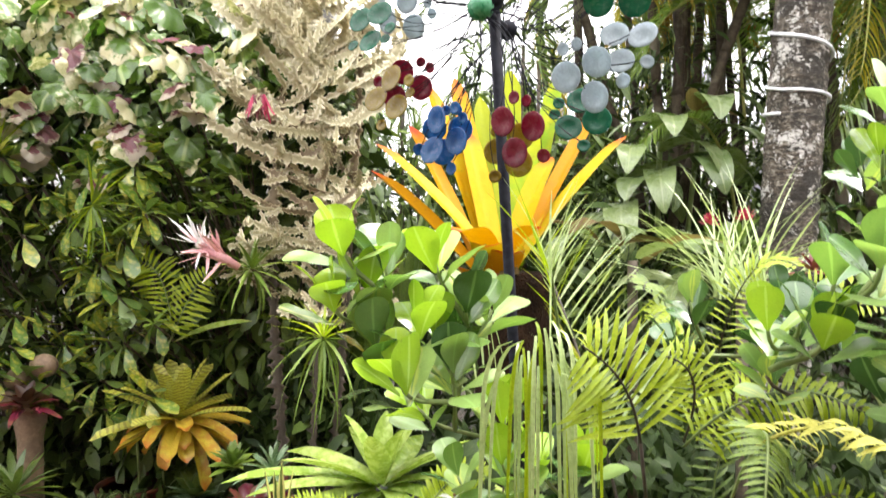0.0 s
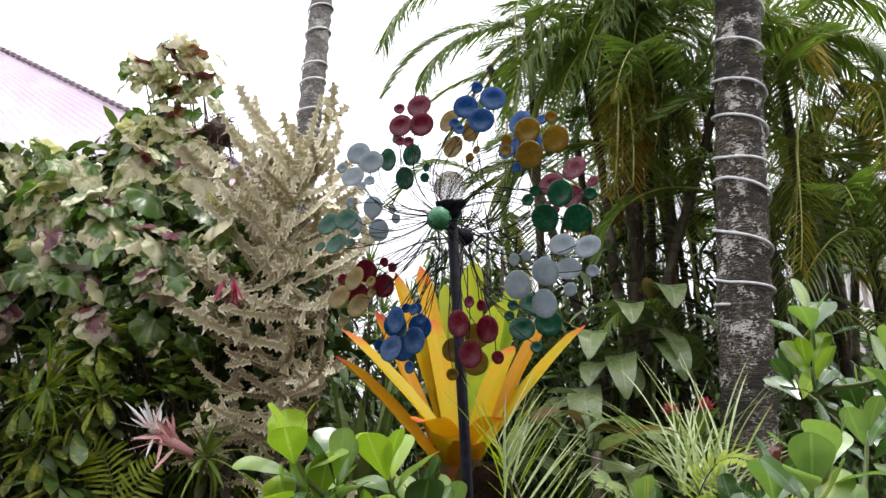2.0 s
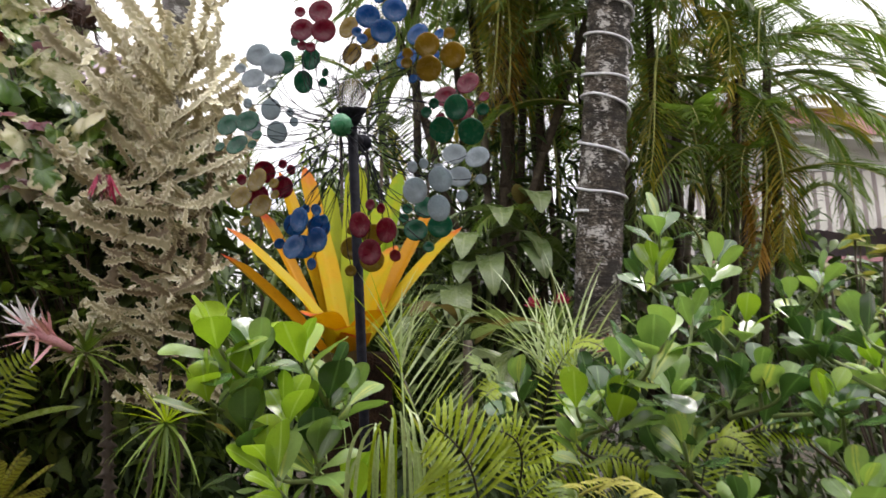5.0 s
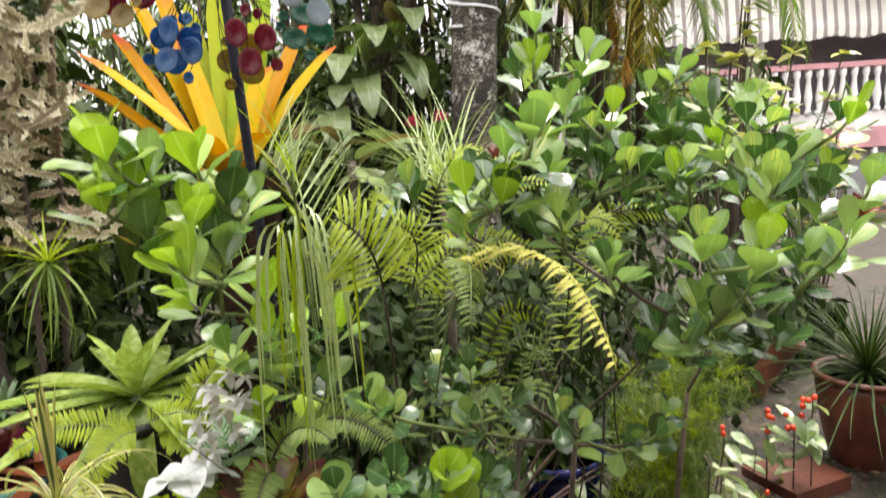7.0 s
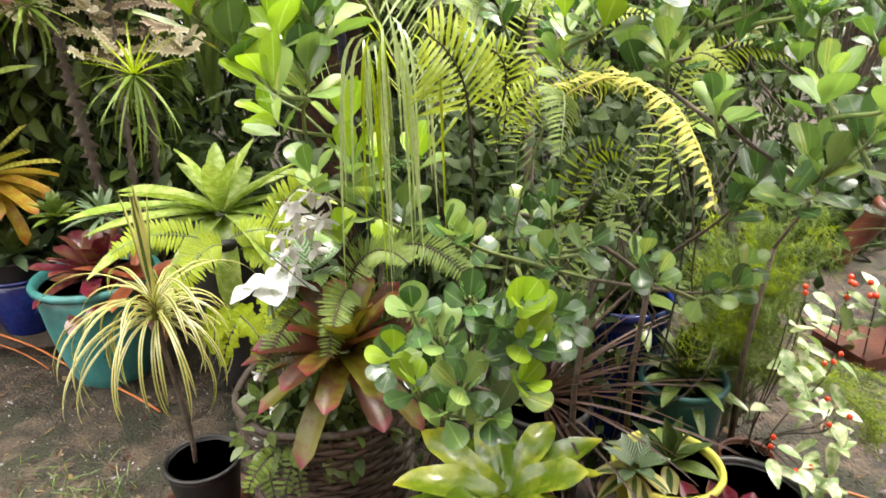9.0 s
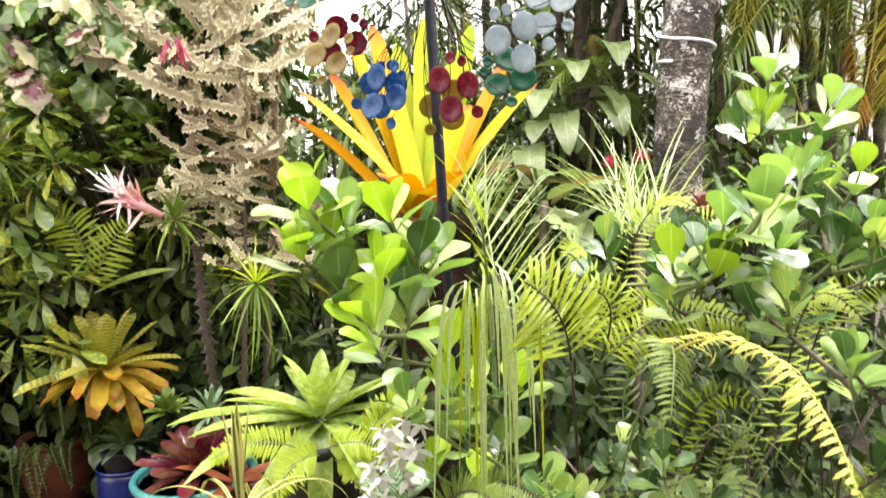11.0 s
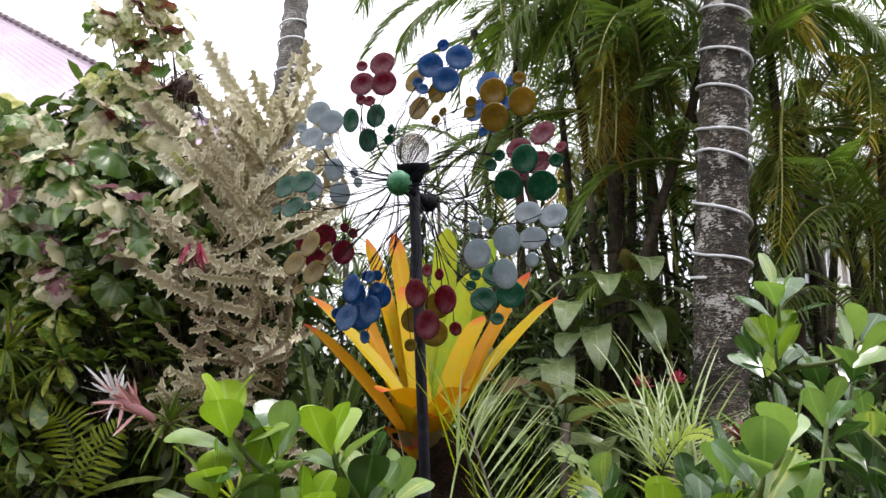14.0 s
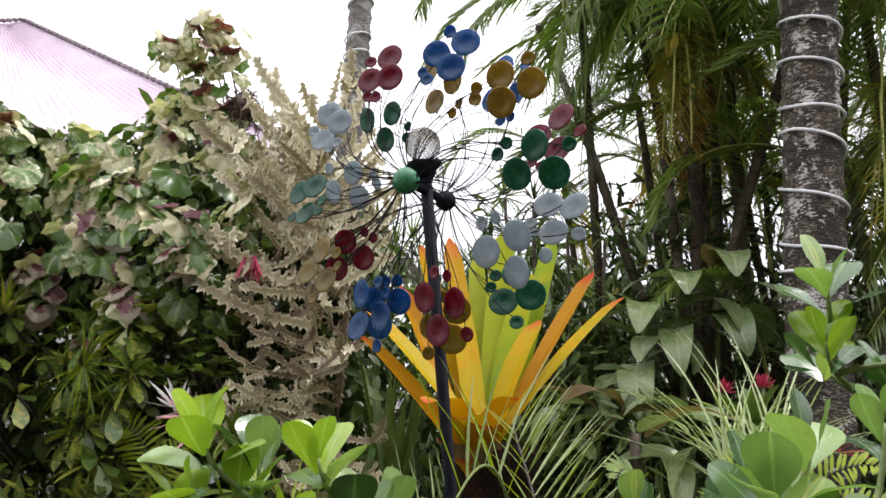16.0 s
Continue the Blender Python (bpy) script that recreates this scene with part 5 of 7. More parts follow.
# ---- golden bromeliad ----
def golden():
    t = thing("bromeliad", (0.24, 2.52, 0), "large golden-yellow bromeliad with orange-tipped strap leaves on a dark stump", "bromeliad")
    st = []
    for i in range(25):
        k = i / 24
        st.append((0.10 + 0.05 * (1 - k) + 0.012 * math.sin(k * 40) + 0.012 * math.sin(k * 9) + (0.05 * max(0, k - 0.8) * 4), 1.36 * k))
    s = Shape().add(lathe(st, 26, 0.08), pose(0.23, 2.52, 0))
    part("stump", s, STUMP, t, "dark fibrous trunk")
    c = Vector((0.17, 2.46, 1.38))

    def leaf_to(tip, W, droop, mt, start=None, fold=0.30, prof=blunt, roll=0.0):
        a = Vector(start) if start else c
        d = Vector(tip) - a
        L = d.length
        up = Matrix.Rotation(droop / 2, 3, d.cross(Vector((0, 0, 1))).normalized())
        part("leaf", Shape().add(blade(L * (1 + droop * droop / 24), W, prof, droop, fold, 18, 3, 0.03, R.uniform(0, 6)), frame_of(a, up @ d, roll + jit(4))), mt, t)

    # upright inner leaves, behind
    for tip, W, droop, mt in (((-0.075, 2.85, 2.11), 0.078, 0.05, GOLD), ((0.03, 2.95, 2.16), 0.080, 0.05, GOLD), ((0.138, 3.0, 2.09), 0.075, 0.0, GOLD_GREEN),
                              ((0.262, 2.95, 2.19), 0.105, -0.05, GOLD_GREEN), ((0.46, 2.95, 2.16), 0.085, -0.1, GOLD_GREEN), ((0.36, 2.80, 1.98), 0.10, 0.25, GOLD_GREEN)):
        leaf_to(tip, W, droop, mt, c + Vector((tip[0] * 0.16, 0.06, 0.0)))
    # outer leaves
    leaf_to((-0.151, 2.82, 1.938), 0.066, 0.10, ORANGE, (0.10, 2.46, 1.42), 0.5)
    leaf_to((-0.271, 2.68, 1.844), 0.088, 0.22, GOLD, (0.17, 2.40, 1.38), 0.35)
    leaf_to((-0.286, 2.65, 1.739), 0.085, 0.18, ORANGE, (0.10, 2.40, 1.36), 0.6, strap)
    leaf_to((0.611, 2.88, 1.997), 0.070, 0.12, ORANGE, (0.28, 2.50, 1.44), 0.5)
    leaf_to((0.696, 2.75, 1.880), 0.090, 0.20, GOLD, (0.25, 2.44, 1.39), 0.35)
    leaf_to((0.385, 2.55, 1.775), 0.100, 0.45, GOLD, (0.23, 2.42, 1.39), 0.25)
    leaf_to((0.08, 2.75, 1.90), 0.085, 0.15, GOLD, (0.17, 2.47, 1.40), 0.30)
    # short front leaves, one curled over so that its end shows
    leaf_to((0.045, 2.20, 1.500), 0.110, 1.5, ORANGE, (0.15, 2.40, 1.385), 0.20)
    leaf_to((0.309, 2.25, 1.515), 0.085, 0.35, ORANGE, (0.19, 2.42, 1.38), 0.75, strap)
    leaf_to((0.13, 2.24, 1.455), 0.13, 0.6, GOLD, (0.17, 2.40, 1.36), 0.35)
    leaf_to((0.21, 2.26, 1.43), 0.12, 0.5, ORANGE, (0.19, 2.40, 1.34), 0.4)
    for k in range(14):
        d = heading(25.7 * k + jit(8), 66 + jit(8))
        part("leaf_base", Shape().add(blade(R.uniform(0.12, 0.20), 0.085, blunt, 0.2, 0.5, 6, 2), frame_of(c + Vector((d.x * 0.06, d.y * 0.06, -0.16)), d)), (BROWN_LEAF, RUST, ORANGE)[k % 3], t)


golden()


# ---- wind spinner ----
def spinner():
    t = thing("wind_spinner", (0.26, 1.90, 0), "dark iron wind spinner with coloured enamel discs and glass globe", "wind spinner")
    front, back = Vector((0.086, 1.466, 1.935)), Vector((0.150, 1.602, 1.932))
    ax = (front - back).normalized()
    top = (front + back) / 2
    foot = Vector((0.26, 1.92, 0))
    part("pole", tube([foot, top + (top - foot).normalized() * 0.025], 0.0125, 12), IRON, t)
    up = (top - foot).normalized()
    part("axle", tube([front, back], 0.010, 10), IRON, t)
    cup = Matrix.Translation(top + up * 0.02) @ up.to_track_quat("Z", "Y").to_matrix().to_4x4()
    part("lamp_cup", Shape().add(lathe([(0.012, 0), (0.02, 0.01), (0.024, 0.022), (0.036, 0.034), (0.036, 0.042), (0.03, 0.042)], 20), cup), IRON, t, "dark cup under the globe")
    g = part("globe", Shape().add(ball(0.037, 24), cup @ pose(0, 0, 0.075)), GLASS, t, "clear crackle-glass globe")
    for ctr, turn, sgn, mt, phase in ((front, 1, 1, GLAZE_GREEN, 108), (back, -1, -1, IRON, 20)):
        hub = part("hub", Shape().add(ball(0.027 if sgn > 0 else 0.022, 20), Matrix.Translation(ctr)), mt, t, "green enamel ball hub" if sgn > 0 else "")
        x = Vector((0, 0, 1)).cross(ax).normalized() * -1
        z = ax.cross(x).normalized()
        if z.z < 0:
            z = -z
        x = Vector((math.copysign(x.x, 1), x.y * math.copysign(1, x.x), x.z))
        names = ["red", "white", "green", "yellow", "blue"]
        for i in range(10):
            colour = names[i % 5] if sgn > 0 else names[(-i) % 5]
            a0 = phase + 36 * i
            # radius, angle, size of the discs of one cluster
            for r, da, size in ((0.238, -6.0, 0.0295), (0.300, -5.0, 0.030), (0.268, 6.0, 0.029), (0.205, 4, 0.013), (0.325, 4.5, 0.014), (0.222, 9.0, 0.012)):
                a = radians(a0 + da * turn)
                rad = x * math.cos(a) + z * math.sin(a)
                tan = -x * math.sin(a) + z * math.cos(a)
                lift = 0.02 * (r - 0.2) / 0.06
                p = ctr + rad * r + ax * (sgn * (0.012 - lift))
                hub_p = ctr + rad * 0.02
                wire = bezier(hub_p, hub_p + rad * 0.07 + tan * 0.05 * turn + ax * sgn * 0.03, p - rad * 0.08 + tan * 0.035 * turn + ax * sgn * 0.015, p - rad * size * 0.85, 9)
                part("wire", tube(wire, 0.0011, 4), IRON, hub)
                nrm = (ax * 1.0 - tan * turn * R.uniform(0.15, 0.45) + rad * jit(0.2)).normalized()
                m = Matrix.Translation(p) @ nrm.to_track_quat("Z", "Y").to_matrix().to_4x4()
                dish = lathe([(0.001, -size * 0.22), (size * 0.5, -size * 0.18), (size * 0.92, -0.0012), (size, 0.0012), (size * 0.94, 0.0024), (size * 0.5, -size * 0.14), (0.001, -size * 0.18)], 18)
                part("disc", Shape().add(dish, m), DISC[colour], hub, colour + " enamel dish")


spinner()


# ---- clusia ----
def obov(L, W, bend, fold, seed):
    return blade(L, W, obovate, bend, fold, 11, 2, 0.06, seed, 1.7)


CL_MESH = {m: [Shape().add(obov(1.0, w, b, f, s)).mesh("leaf", m) for w, b, f, s in ((0.68, 0.25, 0.12, 1), (0.62, 0.45, 0.10, 2), (0.72, -0.2, 0.16, 3), (0.68, 0.6, 0.06, 4))] for m in (CLUSIA, CLUSIA_NEW, CLUSIA_DARK)}


def clusia(root, tips, label, sizes=(0.076, 0.104), extra=0, dark=0.25, face=0.05, fresh=0.25):
    """A shrub of stiff rounded leaves: rosettes at the shoot ends, joined by grey stems back to the root."""
    t = thing("clusia_shrub", root, label, "shrub", "clusia shrubs")
    rt = Vector(root)
    nodes = [rt + Vector((0, 0, 0.45)), rt + Vector((0.02, -0.02, 0.75))]
    part("stem", tube([rt, nodes[0], nodes[1]], [0.010, 0.008, 0.006], 7), WOOD, t)
    tips = [Vector(p) for p in tips]
    inside = set()
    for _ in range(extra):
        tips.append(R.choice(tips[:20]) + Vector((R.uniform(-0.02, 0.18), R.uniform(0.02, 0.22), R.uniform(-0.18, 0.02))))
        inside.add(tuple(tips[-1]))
    for tip in sorted(tips, key=lambda p: (p - rt).length):
        near = min(nodes, key=lambda q: (q - tip).length + 0.6 * max(0, q.z - tip.z + 0.05))
        ax = (tip - near).normalized() * 0.35 + Vector((jit(0.15), -face + jit(0.15), 0.8))
        ax.normalize()
        stem = bezier(near, near.lerp(tip, 0.35), tip - ax * 0.05, tip, 8)
        part("stem", tube(stem, [0.0052 - 0.0003 * k for k in range(9)], 5), WOOD if (tip - near).length > 0.2 else GREEN_STEM, t)
        nodes.append(stem[4])
        nodes.append(tip - ax * 0.06)
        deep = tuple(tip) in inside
        young = R.random() < fresh and not deep
        az0 = R.uniform(0, 180)
        for k in range(R.choice((3, 3, 4))):
            for sd in (0, 1):
                if k >= 3 and R.random() < 0.5:
                    continue
                az = az0 + 90 * k + 180 * sd + jit(15)
                tilt = radians((12, 32, 52, 76)[k] + jit(9))
                b1 = ax.orthogonal().normalized()
                b2 = ax.cross(b1)
                rad = b1 * math.cos(radians(az)) + b2 * math.sin(radians(az))
                d = ax * math.cos(tilt) + rad * math.sin(tilt)
                want = (ax * math.sin(tilt) - rad * math.cos(tilt))
                xa = d.cross(want).normalized()
                m = Matrix((xa, d, xa.cross(d))).transposed().to_4x4()
                size = R.uniform(*sizes) * (0.85, 1.0, 1.02, 0.95)[k]
                # deep rosettes mostly take the dark leaf: their shade is in the colour
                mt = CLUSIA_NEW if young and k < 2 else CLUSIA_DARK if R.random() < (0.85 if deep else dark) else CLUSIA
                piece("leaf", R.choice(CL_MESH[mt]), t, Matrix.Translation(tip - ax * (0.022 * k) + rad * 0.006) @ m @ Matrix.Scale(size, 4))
    return t


clusia((0.18, 1.50, 0), [(-0.142, 1.156, 1.465), (-0.077, 1.206, 1.430), (0.002, 1.234, 1.435), (-0.157, 1.148, 1.378), (-0.105, 1.201, 1.380), (0.054, 1.244, 1.368), (0.10, 1.30, 1.345), (-0.045, 1.10, 1.258), (-0.02, 1.16, 1.335), (0.03, 1.20, 1.255), (-0.09, 1.16, 1.30), (0.031, 1.375, 1.221), (0.124, 1.371, 1.051), (-0.031, 1.411, 1.141), (0.05, 1.30, 1.275), (0.0, 1.25, 1.325), (0.13, 1.40, 1.14), (0.20, 1.43, 1.04), (0.16, 1.38, 0.94), (0.25, 1.42, 0.90), (0.10, 1.46, 0.84), (0.29, 1.46, 1.02), (0.04, 1.45, 1.0), (0.22, 1.48, 0.78)],
       "clusia shrub with thick glossy rounded green leaves in rosettes", fresh=0.35)
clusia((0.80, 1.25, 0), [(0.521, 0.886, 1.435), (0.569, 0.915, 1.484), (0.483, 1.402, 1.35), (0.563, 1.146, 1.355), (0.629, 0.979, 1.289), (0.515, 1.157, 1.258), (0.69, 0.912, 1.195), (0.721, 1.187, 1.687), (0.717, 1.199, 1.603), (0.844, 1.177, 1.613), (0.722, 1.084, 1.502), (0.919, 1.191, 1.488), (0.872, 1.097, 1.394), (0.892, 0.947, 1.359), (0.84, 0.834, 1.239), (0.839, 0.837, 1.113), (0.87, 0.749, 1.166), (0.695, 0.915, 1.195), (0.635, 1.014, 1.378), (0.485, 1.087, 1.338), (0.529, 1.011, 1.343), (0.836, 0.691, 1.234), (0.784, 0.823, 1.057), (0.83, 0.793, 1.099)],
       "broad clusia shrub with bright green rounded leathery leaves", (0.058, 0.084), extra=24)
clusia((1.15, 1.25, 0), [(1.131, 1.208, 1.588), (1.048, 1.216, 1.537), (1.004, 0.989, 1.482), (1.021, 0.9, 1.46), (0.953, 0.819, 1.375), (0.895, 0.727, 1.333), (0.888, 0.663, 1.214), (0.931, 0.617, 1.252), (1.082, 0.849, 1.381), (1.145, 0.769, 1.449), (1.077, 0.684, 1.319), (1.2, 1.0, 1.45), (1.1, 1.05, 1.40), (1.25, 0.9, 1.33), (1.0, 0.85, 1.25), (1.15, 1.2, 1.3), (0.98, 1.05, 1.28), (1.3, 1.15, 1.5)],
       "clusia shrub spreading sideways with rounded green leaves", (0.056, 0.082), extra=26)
# a larger dark share colours shade into these two low shrubs
clusia((0.40, 1.20, 0), [(0.313, 0.85, 0.905), (0.345, 0.87, 0.885), (0.28, 0.86, 0.87), (0.233, 0.88, 0.915), (0.151, 0.95, 0.87), (0.185, 0.90, 0.84), (0.113, 0.95, 0.79), (0.322, 0.85, 0.835), (0.171, 0.85, 0.725), (0.215, 0.85, 0.77), (0.325, 0.86, 0.745), (0.138, 0.90, 0.76), (0.26, 0.84, 0.70), (0.25, 0.87, 0.82), (0.38, 0.90, 0.79)],
       "low clusia branches with glossy yellow-splashed rounded leaves", (0.054, 0.074), dark=0.55, extra=8, face=0.75, fresh=0.30)
clusia((0.62, 1.22, 0), [(0.614, 0.92, 0.885), (0.60, 0.95, 0.92), (0.789, 0.90, 0.845), (0.83, 0.93, 0.87), (0.74, 0.92, 0.83), (0.238, 1.0, 1.0), (0.272, 1.02, 0.965), (0.425, 1.0, 0.925), (0.55, 1.05, 0.91), (0.48, 1.10, 0.98)],
       "thin clusia shoots with small dark round leaves over pots", (0.046, 0.062), dark=0.72, extra=5, face=0.55, fresh=0.1)


# ---- ferns and fan palm in front ----
def fern_frond(t, pts, width, n, mt, lw=0.011, stem=BLACK_STEM, flat=None, hang=0.4, label="", name="frond", loose=0.08):
    """A fern leaf along the path pts: a rib and two rows of narrow leaflets."""
    s = Shape()
    m = len(pts) - 1
    for i in range(n):
        k = 0.06 + 0.94 * i / n
        j = min(m - 1, int(k * m))
        fr = k * m - j
        p = Vector(pts[j]).lerp(Vector(pts[j + 1]), fr)
        d = (Vector(pts[j + 1]) - Vector(pts[j])).normalized()
        nv = Vector(flat) if flat else Vector((0, -0.5, 1))
        sdv = d.cross(nv).normalized()
        size = width * (0.25 + 0.75 * math.sin(math.pi * min(1, 0.22 + 0.78 * k)) ** 0.8)
        for sg in (-1, 1):
            dd = sdv * sg + d * 0.35 + nv.normalized() * 0.12 + Vector((jit(loose), jit(loose), jit(loose)))
            y = dd.normalized()
            xx = y.cross(nv).normalized()
            mm = Matrix((xx, y, xx.cross(y))).transposed().to_4x4()
            s.add(blade(size * R.uniform(0.85 - loose, 1.1 + loose), lw, lance, hang * R.uniform(0.5, 1.5), 0.2, 4), Matrix.Translation(p) @ mm)
    s.add(tube(pts, [0.0018 * (1 - 0.7 * i / m) + 0.0007 for i in range(m + 1)], 5), None, 1)
    return part(name, s, (mt, stem), t, label)


def ferns():
    t = thing("fern", (0.42, 1.35, 0), "bright lime fern with dark wiry ribs and one yellowing frond", "fern")
    fern_frond(t, bezier((0.303, 1.085, 1.175), (0.287, 1.06, 1.25), (0.262, 1.04, 1.29), (0.205, 1.02, 1.325), 16), 0.115, 13, FERN_LIME, 0.0082, flat=(0.05, -0.84, 0.5), hang=0.5, loose=0.04)
    fern_frond(t, bezier((0.43, 1.28, 1.12), (0.45, 1.24, 1.22), (0.43, 1.22, 1.27), (0.37, 1.21, 1.28), 16), 0.075, 15, FERN_LIME, 0.0065, flat=(0, -0.92, 0.35), hang=0.8)
    fern_frond(t, bezier((0.42, 1.25, 1.12), (0.50, 1.2, 1.24), (0.58, 1.16, 1.26), (0.66, 1.12, 1.20), 14), 0.07, 28, FERN_LIME, 0.0075, stem=GREEN_STEM, flat=(0, -0.6, 0.8), hang=0.9)
    part("stem", tube(bezier((0.42, 1.35, 0), (0.42, 1.35, 0.5), (0.36, 1.2, 0.9), (0.303, 1.085, 1.175), 10), 0.003, 5), BLACK_STEM, t)
    fern_frond(t, bezier((0.42, 0.98, 1.20), (0.46, 0.86, 1.30), (0.515, 0.74, 1.27), (0.49, 0.632, 1.11), 18), 0.046, 42, FERN_YELLOW, 0.0062, stem=FERN_YELLOW, flat=(0.5, -0.4, 0.7), label="yellowing arched frond", hang=1.3, loose=0.25)
    fern_frond(t, bezier((0.43, 1.0, 1.21), (0.43, 0.95, 1.24), (0.41, 0.92, 1.22), (0.385, 0.88, 1.13), 12), 0.05, 24, FERN, 0.0055, stem=GREEN_STEM, flat=(0.2, -0.5, 0.6), hang=1.2)
    part("stem", tube(bezier((0.45, 1.38, 0), (0.45, 1.38, 0.6), (0.43, 1.15, 1.05), (0.42, 0.98, 1.20), 10), 0.0025, 5), GREEN_STEM, t)
    fern_frond(t, bezier((0.95, 1.4, 0.8), (0.9, 1.3, 1.25), (0.95, 1.27, 1.3), (1.12, 1.2, 1.22), 14), 0.075, 32, FERN_LIME, 0.008, flat=(0, -0.5, 0.8))
    fern_frond(t, bezier((0.9, 1.4, 0.8), (0.86, 1.3, 1.25), (0.88, 1.26, 1.3), (0.93, 1.18, 1.2), 14), 0.075, 30, FERN_LIME, 0.008, flat=(0, -0.5, 0.8))
    for x in (0.36, 0.5, 0.62):
        fern_frond(t, bezier((0.45, 1.4, 0.4), (x, 1.3, 0.8), (x + jit(0.1), 1.2, 0.95), (x + jit(0.2), 1.1, 0.88), 12), 0.06, 16, FERN, 0.012)
    t = thing("fern", (0.60, 1.42, 0), "tangled yellow-green fern arching inside the shrubs", "fern")
    for i in range(6):
        x, y, z = R.uniform(0.28, 0.95), R.uniform(1.2, 1.5), R.uniform(1.0, 1.18)
        e = Vector((jit(0.22), -R.uniform(0.04, 0.16), -R.uniform(0.05, 0.25)))
        top = Vector((x, y, z))
        fern_frond(t, bezier((0.60 + jit(0.12), 1.42 + jit(0.06), 0.2), (x * 0.6 + 0.26, y + 0.06, z - 0.2), top + Vector((0, 0, 0.06)), top + e, 14), R.uniform(0.035, 0.06), 30, (FERN, MIDLEAF, FERN, FERN_LIME)[i % 4], 0.0058, stem=GREEN_STEM if i % 3 else BLACK_STEM, flat=(jit(0.3), -0.85, 0.4), hang=0.9)
    t = thing("fern", (0.8, 2.2, 0), "golden-green sword fern among the grasses", "fern")
    for x, z, e in ((0.62, 1.36, -0.1), (0.80, 1.42, 0.12), (0.95, 1.38, 0.2), (0.72, 1.28, -0.18), (0.9, 1.3, 0.3)):
        fern_frond(t, bezier((0.8, 2.2, 0.8), (x, 2.1, z - 0.1), (x + e * 0.5, 1.98, z + 0.06), (x + e, 1.86, z - 0.02), 14), 0.075, 34, FERN_LIME if x > 0.7 else FERN, 0.009, flat=(0, -0.6, 0.7))
    t = thing("fern", (-1.3, 3.2, 0), "green sword fern growing out of the hedge", "fern")
    fern_frond(t, bezier((-1.170, 2.950, 1.068), (-1.156, 2.900, 1.260), (-1.198, 2.880, 1.439), (-1.323, 2.850, 1.382), 16), 0.13, 19, FERN_LIME, 0.014, stem=GREEN_STEM, flat=(0.1, -0.95, 0.3), hang=0.9)
    fern_frond(t, bezier((-1.170, 2.950, 1.068), (-1.106, 2.900, 1.189), (-1.045, 2.880, 1.292), (-0.984, 2.860, 1.348), 14), 0.10, 14, FERN_LIME, 0.013, stem=GREEN_STEM, flat=(0.1, -0.95, 0.3), hang=0.7)
    part("leaf", Shape().add(blade(0.36, 0.07, lance, 0.3, 0.4, 10, 2), frame_of((-1.162, 2.950, 1.043), Vector((-0.832, 2.900, 1.189)) - Vector((-1.162, 2.950, 1.043)), 20)), LIME, t, "single broad strap leaf")
    part("stem", tube(bezier((-1.3, 3.2, 0), (-1.3, 3.2, 0.5), (-1.32, 3.0, 0.9), (-1.170, 2.950, 1.068), 8), 0.005, 5), GREEN_STEM, t)


ferns()


def hanging(p, d, L):
    """A thin leaflet that leaves p along d and soon hangs straight down."""
    d = Vector(d).normalized()
    pts, q, v = [], Vector(p), d.copy()
    n = 16
    for i in range(n + 1):
        pts.append(q.copy())
        v = (v * 0.5 + Vector((d.x * 0.05, d.y * 0.05, -1)) * 0.5).normalized()
        q = q + v * (L / n)
    s = Vector((1, 0.2, 0)).normalized()
    vs, uv, f = [], [], []
    for i, a in enumerate(pts):
        k = i / n
        w = 0.0040 * reed(k)
        vs += [tuple(a - s * w), tuple(a + Vector((0, 0.002, 0))), tuple(a + s * w)]
        uv += [(0, k), (0.5, k), (1, k)]
    for i in range(n):
        for j in range(2):
            m = 3 * i + j
            f.append((m, m + 1, m + 4, m + 3))
    return np.array(vs), f, np.array(uv)


